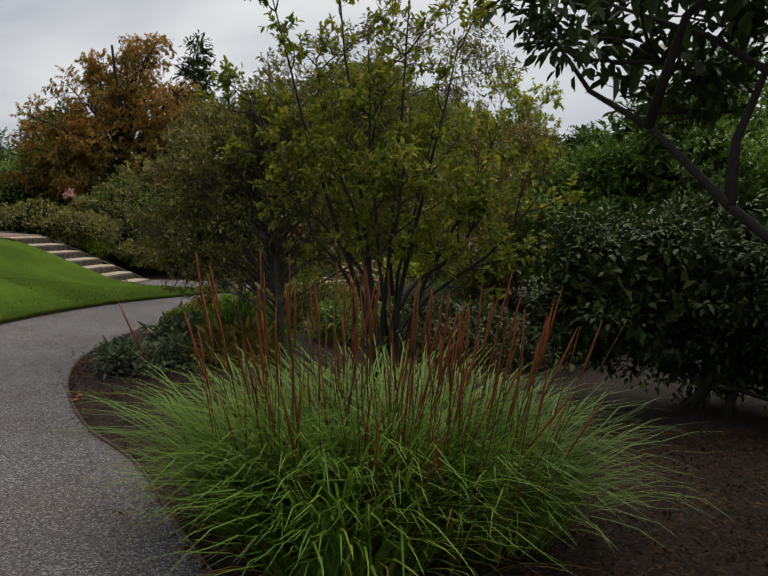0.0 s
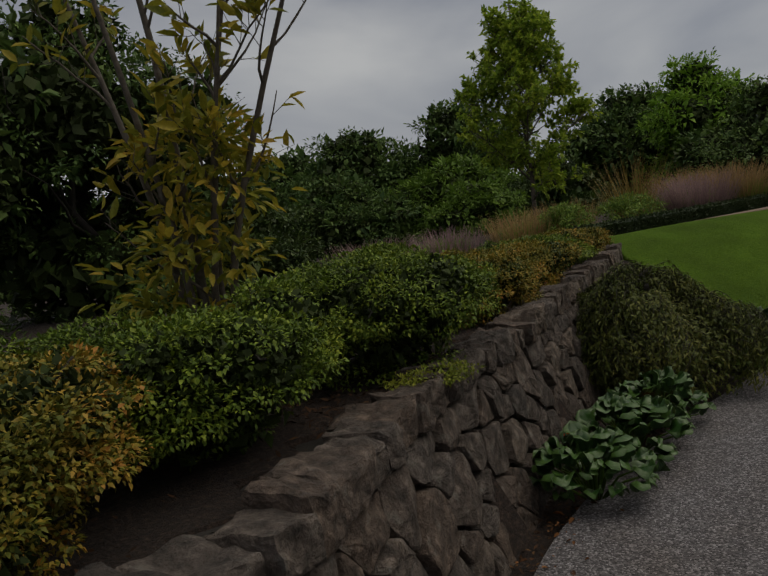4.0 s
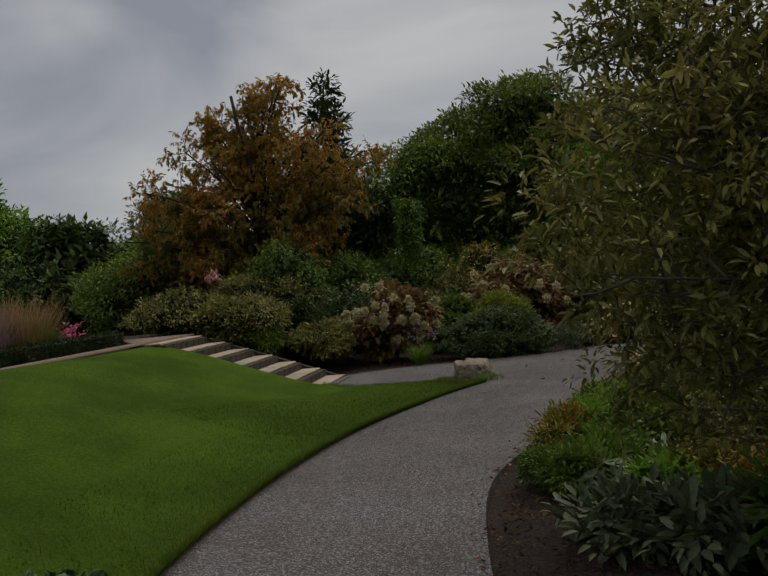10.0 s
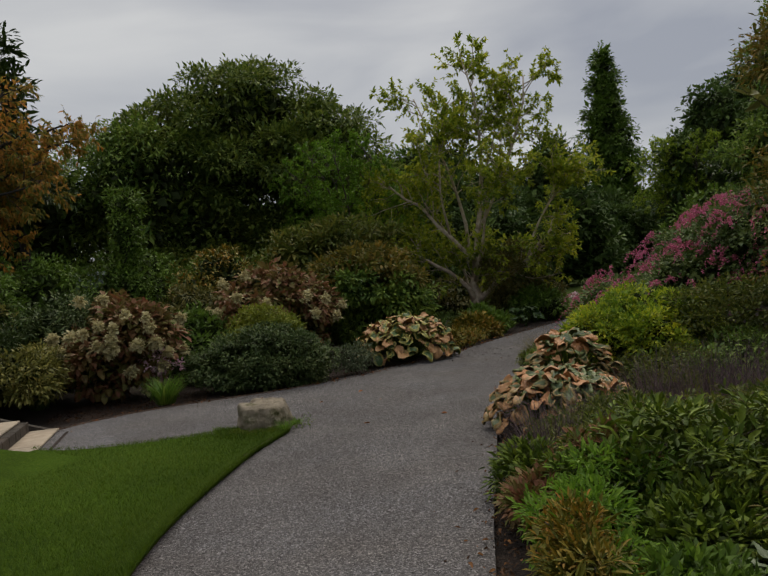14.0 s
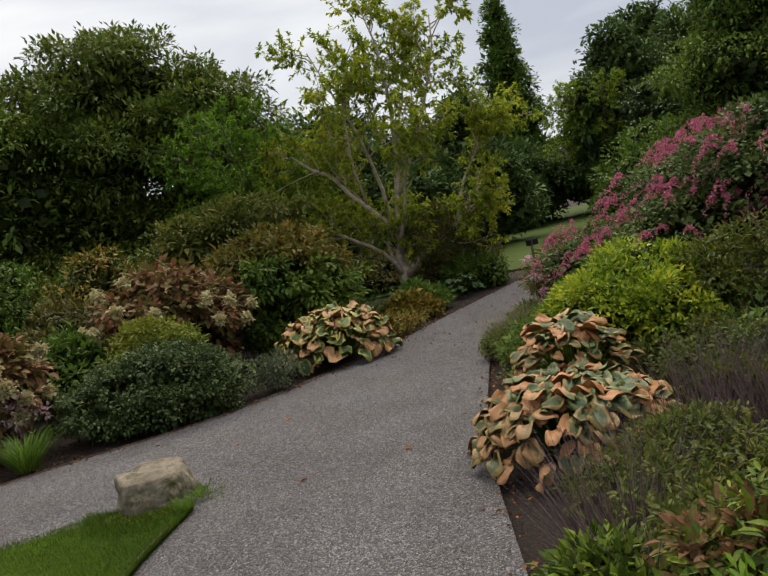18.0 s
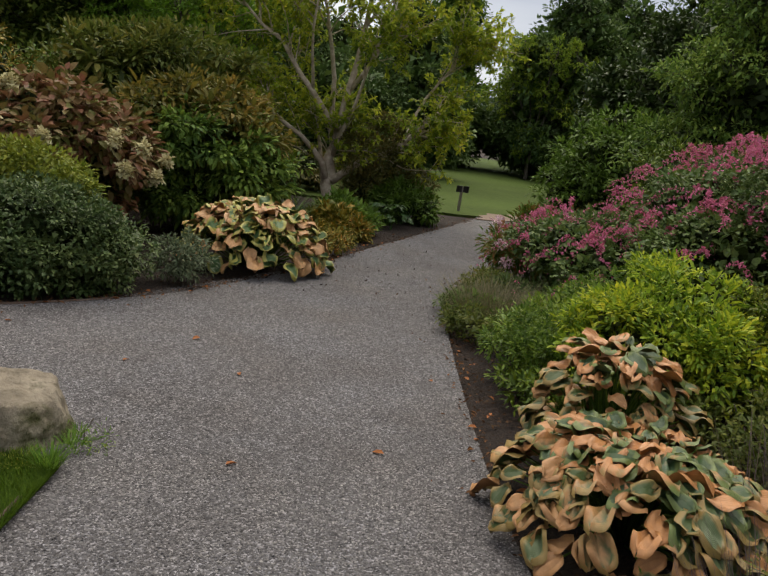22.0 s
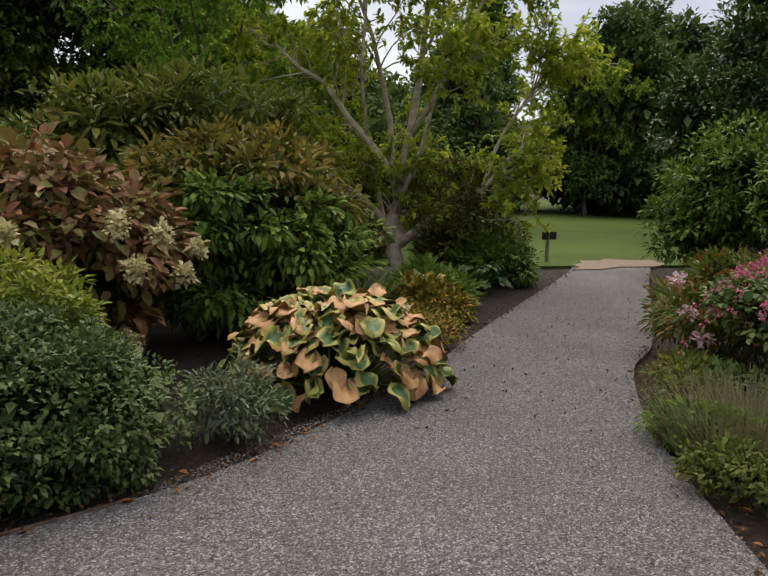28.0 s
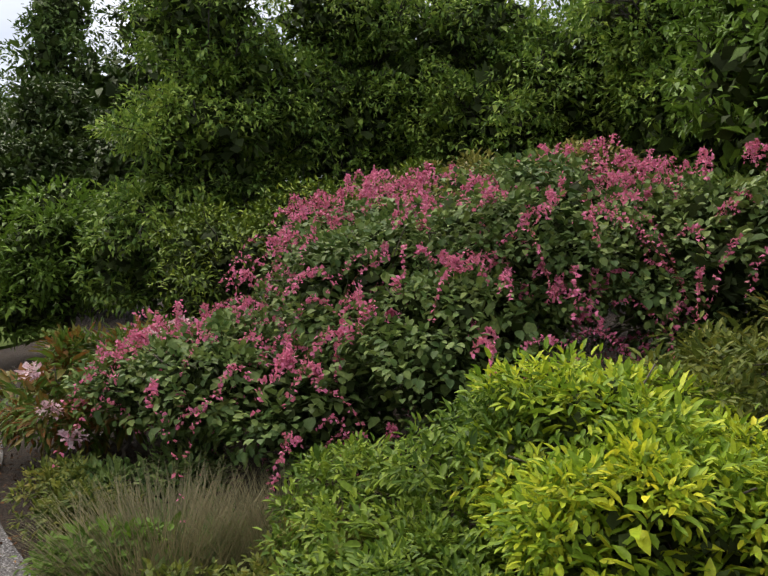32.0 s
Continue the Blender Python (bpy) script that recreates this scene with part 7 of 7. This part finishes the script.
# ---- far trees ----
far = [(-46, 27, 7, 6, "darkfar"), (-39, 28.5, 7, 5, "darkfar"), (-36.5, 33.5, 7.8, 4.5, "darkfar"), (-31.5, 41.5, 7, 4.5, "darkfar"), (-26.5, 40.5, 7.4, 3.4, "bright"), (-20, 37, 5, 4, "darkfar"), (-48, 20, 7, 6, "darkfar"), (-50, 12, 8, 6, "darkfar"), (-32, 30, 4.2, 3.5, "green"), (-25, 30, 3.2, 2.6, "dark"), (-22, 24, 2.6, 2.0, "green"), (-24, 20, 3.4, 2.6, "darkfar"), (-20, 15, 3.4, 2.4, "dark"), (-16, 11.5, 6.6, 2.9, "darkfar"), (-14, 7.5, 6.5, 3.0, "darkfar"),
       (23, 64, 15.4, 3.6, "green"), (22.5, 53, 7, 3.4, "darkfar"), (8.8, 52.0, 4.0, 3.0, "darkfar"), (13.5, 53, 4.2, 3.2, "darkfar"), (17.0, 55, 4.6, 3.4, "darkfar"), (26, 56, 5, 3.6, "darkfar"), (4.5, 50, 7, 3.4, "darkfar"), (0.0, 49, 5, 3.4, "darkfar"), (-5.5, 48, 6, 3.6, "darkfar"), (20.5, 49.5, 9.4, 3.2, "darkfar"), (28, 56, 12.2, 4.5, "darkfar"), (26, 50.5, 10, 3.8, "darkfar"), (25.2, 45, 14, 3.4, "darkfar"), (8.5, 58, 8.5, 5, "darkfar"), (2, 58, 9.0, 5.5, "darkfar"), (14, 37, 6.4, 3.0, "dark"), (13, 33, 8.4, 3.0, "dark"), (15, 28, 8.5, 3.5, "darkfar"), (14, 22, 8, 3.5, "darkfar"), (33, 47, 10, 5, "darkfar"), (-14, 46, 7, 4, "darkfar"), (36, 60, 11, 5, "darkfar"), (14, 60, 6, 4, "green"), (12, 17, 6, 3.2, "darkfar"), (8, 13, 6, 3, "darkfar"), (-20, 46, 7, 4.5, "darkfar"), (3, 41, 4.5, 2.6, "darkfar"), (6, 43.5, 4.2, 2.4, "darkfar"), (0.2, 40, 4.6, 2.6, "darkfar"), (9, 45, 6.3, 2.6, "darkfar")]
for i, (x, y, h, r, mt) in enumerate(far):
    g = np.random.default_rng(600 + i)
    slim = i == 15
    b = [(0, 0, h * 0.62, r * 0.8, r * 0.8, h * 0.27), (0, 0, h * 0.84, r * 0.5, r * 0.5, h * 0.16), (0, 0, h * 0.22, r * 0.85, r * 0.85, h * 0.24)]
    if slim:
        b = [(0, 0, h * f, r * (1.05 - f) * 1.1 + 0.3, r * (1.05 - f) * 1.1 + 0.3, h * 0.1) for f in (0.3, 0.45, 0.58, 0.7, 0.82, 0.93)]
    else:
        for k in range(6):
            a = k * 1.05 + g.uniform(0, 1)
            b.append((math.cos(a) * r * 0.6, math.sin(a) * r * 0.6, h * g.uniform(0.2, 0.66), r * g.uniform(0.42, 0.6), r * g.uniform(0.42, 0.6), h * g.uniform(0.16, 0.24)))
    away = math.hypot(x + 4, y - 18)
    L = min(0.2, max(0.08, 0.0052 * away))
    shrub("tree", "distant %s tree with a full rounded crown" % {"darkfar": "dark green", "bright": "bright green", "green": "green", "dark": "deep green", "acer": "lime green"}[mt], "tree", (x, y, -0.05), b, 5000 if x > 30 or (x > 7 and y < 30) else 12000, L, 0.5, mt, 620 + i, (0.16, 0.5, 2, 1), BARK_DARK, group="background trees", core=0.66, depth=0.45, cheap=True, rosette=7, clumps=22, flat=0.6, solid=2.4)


def hill():
    """Wooded rise far behind, closing the view all round."""
    bm = bmesh.new()
    n = 180
    prev = None
    first = None
    for i in range(n):
        a = 2 * math.pi * i / n
        r = 150
        h = 9 + 3.5 * noise.noise(Vector((math.cos(a) * 3, math.sin(a) * 3, 0))) + 1.2 * noise.noise(Vector((math.cos(a) * 40, math.sin(a) * 40, 0)))
        row = [bm.verts.new((r * f * math.cos(a), 20 + r * f * math.sin(a), z)) for f, z in ((1, -1), (1.02, h * 0.6), (1.1, h), (1.6, -1))]
        if prev:
            for k in range(3):
                bm.faces.new((prev[k], row[k], row[k + 1], prev[k + 1]))
        else:
            first = row
        prev = row
    for k in range(3):
        bm.faces.new((prev[k], first[k], first[k + 1], prev[k + 1]))
    me = bpy.data.meshes.new("backdrop")
    bm.to_mesh(me)
    bm.free()
    me.materials.append(rough_mat("far_wood", [(0.02, 0.035, 0.03), (0.035, 0.055, 0.045)], 0.3, 1.0, 0.8, 0.95, 1.0))
    tagged(new("backdrop", me), "dark wooded hills on the horizon", "hills", kind="structure")


hill()

shrub("phlox", "small pale lilac and white flowers on thin stems", "plant", (-6.25, 26.6, 0.0), [(0, 0, 0.55, 0.22, 0.18, 0.14), (0.15, 0.1, 0.4, 0.2, 0.18, 0.14)], 260, 0.035, 0.8, "palepink", 471, (0.008, 0.5, 5, 4), M["green"], depth=0.6, floor=0.05)
shrub("moss", "bright green moss cushion on the coping stones", "moss", (-4.92, 11.3, 0.9), [(0, 0, 0.0, 0.14, 0.24, 0.035)], 900, 0.014, 0.5, "gold", 473, (0.004, 0.5, 1, 1), BARK, depth=0.3, floor=-0.02)
shrub("weeds", "small green weeds at the foot of the boulder", "plant", (-4.68, 23.45, 0.0), [(0, 0, 0.05, 0.14, 0.2, 0.07)], 80, 0.025, 0.16, "strap", 475, (0.004, 0.5, 1, 1), BARK, depth=0.8, floor=0.0, upward=0.8)

# ---- pieces, last ----
wall_stones()
coping()


def lawn_blades():
    g = np.random.default_rng(71)
    n1, n2 = 42000, 26000
    y = np.r_[g.uniform(20.0, 23.72, n1), g.uniform(15.0, 23.6, n2)]
    edge = np.where(y < 23.2, left_x(np.minimum(y, 23.2)), -4.84 - (y - 23.2) * 1.3)
    x = edge + 0.02 - np.r_[1.9 * g.random(n1) ** 2.0, 1.2 * g.random(n2) ** 3.5]
    k = len(x)
    z = height(x, y) + 0.03
    a = g.uniform(0, 6.28, k)
    L = g.uniform(0.018, 0.04, k) * np.where((np.hypot(x + 5.0, y - 23.55) < 0.55) | (edge - x < 0.05), 1.9, 1.0)
    w = np.r_[np.full(n1, 0.0024), np.full(n2, 0.004)]
    d = np.stack([np.cos(a), np.sin(a), np.zeros(k)], 1)
    p = np.stack([x, y, z], 1)
    s = np.stack([-np.sin(a), np.cos(a), np.zeros(k)], 1) * w[:, None]
    tip = p + d * (L * 0.7)[:, None] + np.array([0, 0, 1]) * L[:, None]
    co = np.stack([p - s, p + s, tip], 1).reshape(-1, 3)
    ob = new("grass", mesh_np("grass", co, np.arange(3 * k).reshape(-1, 3)))
    ob.data.materials.append(GRASS)
    tagged(ob, "short green lawn grass with longer blades round the boulder", "grass", kind="stuff")


lawn_blades()


def gravel_chips():
    g = np.random.default_rng(77)
    n = 110000
    y = 17.0 + 14.0 * g.beta(2.6, 2.6, n)
    x0, x1 = np.interp(y, [17.0, 18.4, 20.4, 22.2, 23.2, 23.8, 25.3, 26.0, 27.8, 31.0], [-6.2, -6.2, -5.92, -5.34, -4.84, -6.5, -6.9, -4.4, -1.5, 2.0]), np.interp(y, PR[:, 1], PR[:, 0])
    x = x0 + (x1 - x0) * g.random(n)
    s = g.uniform(0.004, 0.0095, n)[:, None]
    c = np.stack([x, y, np.full(n, 0.001)], 1)
    a = g.uniform(0, 6.28, (n, 1)) + np.arange(3)[None] * 2.09 + g.normal(size=(n, 3)) * 0.4
    ring = c[:, None] + np.stack([np.cos(a), np.sin(a) * 0.8, np.zeros_like(a)], -1) * s[:, None]
    top = c[:, None] + np.stack([g.normal(size=n) * 0.3, g.normal(size=n) * 0.3, g.uniform(0.4, 0.85, n)], -1)[:, None] * s[:, None]
    co = np.concatenate([ring, top], 1).reshape(-1, 3)
    tpl = np.array([[0, 1, 3], [1, 2, 3], [2, 0, 3]])
    ob = new("gravel_chips", mesh_np("gravel_chips", co, (np.arange(n)[:, None, None] * 4 + tpl[None]).reshape(-1, 3)))
    ob.data.materials.append(CHIP)
    tagged(ob, "loose grey gravel chips on the path", "gravel", kind="stuff")


gravel_chips()


def mulch_chips():
    g = np.random.default_rng(78)
    P = []
    for x0, x1, y0, y1, n in ((-0.4, 3.0, 9.6, 14.0, 26000), (-7.6, -5.6, 25.7, 27.0, 2500), (-3.6, -1.0, 26.5, 29.5, 2500), (-4.4, -2.6, 14.0, 18.0, 8000), (-3.0, -1.2, 20.6, 25.0, 2500), (-4.0, -1.4, 11.4, 14.2, 6000), (-8.6, -3.4, 8.6, 15.8, 2500), (-5.6, -4.2, 10.6, 13.6, 2500), (-1.6, 2.4, 24.2, 29.5, 6000), (-4.2, -2.6, 18.0, 21.0, 2500)):
        q = np.stack([g.uniform(x0, x1, n), g.uniform(y0, y1, n)], 1)
        P.append(q)
    q = np.concatenate(P)
    z = height(q[:, 0], q[:, 1])
    on_path = (q[:, 0] > left_x(q[:, 1])) & (q[:, 0] < np.interp(q[:, 1], PR[:, 1], PR[:, 0])) & (q[:, 1] < 25.0)
    keep = ~on_path
    p = np.c_[q, z - 0.02][keep]
    d = g.normal(size=p.shape) * np.array([1, 1, 0.25])
    me = leaves_mesh("mulch_chips", p + np.array([0, 0, 0.012]), d, np.array([0, 0, 1]) + g.normal(size=p.shape) * 0.3, 0.04, 0.35, 0.1, 0.05, cheap=True)
    me.materials.append(M["bark_chip"])
    tagged(new("bark_chips", me), "scattered brown bark chips on the beds", "mulch", kind="stuff")


mulch_chips()


def edge_litter(line, n, seed, label):
    """Crumbled leaves drifted along a path edge."""
    g = np.random.default_rng(seed)
    i = g.integers(0, len(line) - 1, n)
    f = g.random((n, 1))
    p = line[i] * (1 - f) + line[i + 1] * f
    p = p + g.normal(size=(n, 2)) * np.where(g.random((n, 1)) < 0.75, 0.05, 0.16)
    d = np.c_[g.normal(size=(n, 2)), g.normal(size=n) * 0.15]
    up = np.c_[g.normal(size=(n, 2)) * 0.3, np.ones(n)]
    me = leaves_mesh("leaf_litter", np.c_[p, g.uniform(0.008, 0.022, n)], unit(d), unit(up), g.uniform(0.012, 0.04, n), 0.55, 0.4, 0.3)
    me.materials.append(M["litter_dull"])
    tagged(new("leaf_litter", me), label, "leaf litter", kind="stuff")


edge_litter(PR[10:], 1500, 801, "brown crumbled leaves along the path's bed edge")
edge_litter(FE, 900, 802, "brown crumbled leaves along the mulch bed's edge")
edge_litter(PL[20:70], 500, 803, "reddish dry leaves at the foot of the wall")


drift = np.random.default_rng(91)
LITTER = [(float(PL[k, 0] - drift.uniform(-0.12, 0.18)), float(PL[k, 1]), float(drift.uniform(0, 360))) for k in drift.integers(32, 62, 46)]
LITTER += [(float(FE[k, 0] + drift.normal() * 0.06), float(FE[k, 1] + drift.uniform(-0.02, 0.16)), float(drift.uniform(0, 360))) for k in drift.integers(2, 60, 26)]
LITTER += [(float(PR[k, 0] + drift.uniform(-0.05, 0.2)), float(PR[k, 1]), float(drift.uniform(0, 360))) for k in drift.integers(60, 150, 26)]
for i, (x, y, r) in enumerate(LITTER + [(-4.08, 23.07, 20), (-3.63, 24.26, 80), (-3.22, 23.02, 140), (-3.68, 25.05, 200), (-4.95, 25.49, 10), (-4.04, 11.09, 70), (-5.17, 12.99, 120), (-1.5, 27.95, 30), (-2.3, 24.0, 100), (-4.3, 24.6, 45), (-1.35, 28.2, 250), (-5.0, 11.95, 33), (-5.35, 12.7, 210), (-5.2, 12.4, 90)]):
    g = np.random.default_rng(700 + i)
    me = leaves_mesh("fallen_leaf", np.array([[0.0, 0, 0.006]]), np.array([[1.0, 0, 0.1]]), np.array([[0, 0.2, 1.0]]), 0.055, 0.6, 0.4, 0.2)
    me.materials.append(M["litter"])
    ob = tagged(new("fallen_leaf", me), "dry orange-brown leaf lying on the gravel", "leaf", "fallen leaves")
    ob.location, ob.rotation_euler = (x, y, 0.004), (0, 0, radians(r))
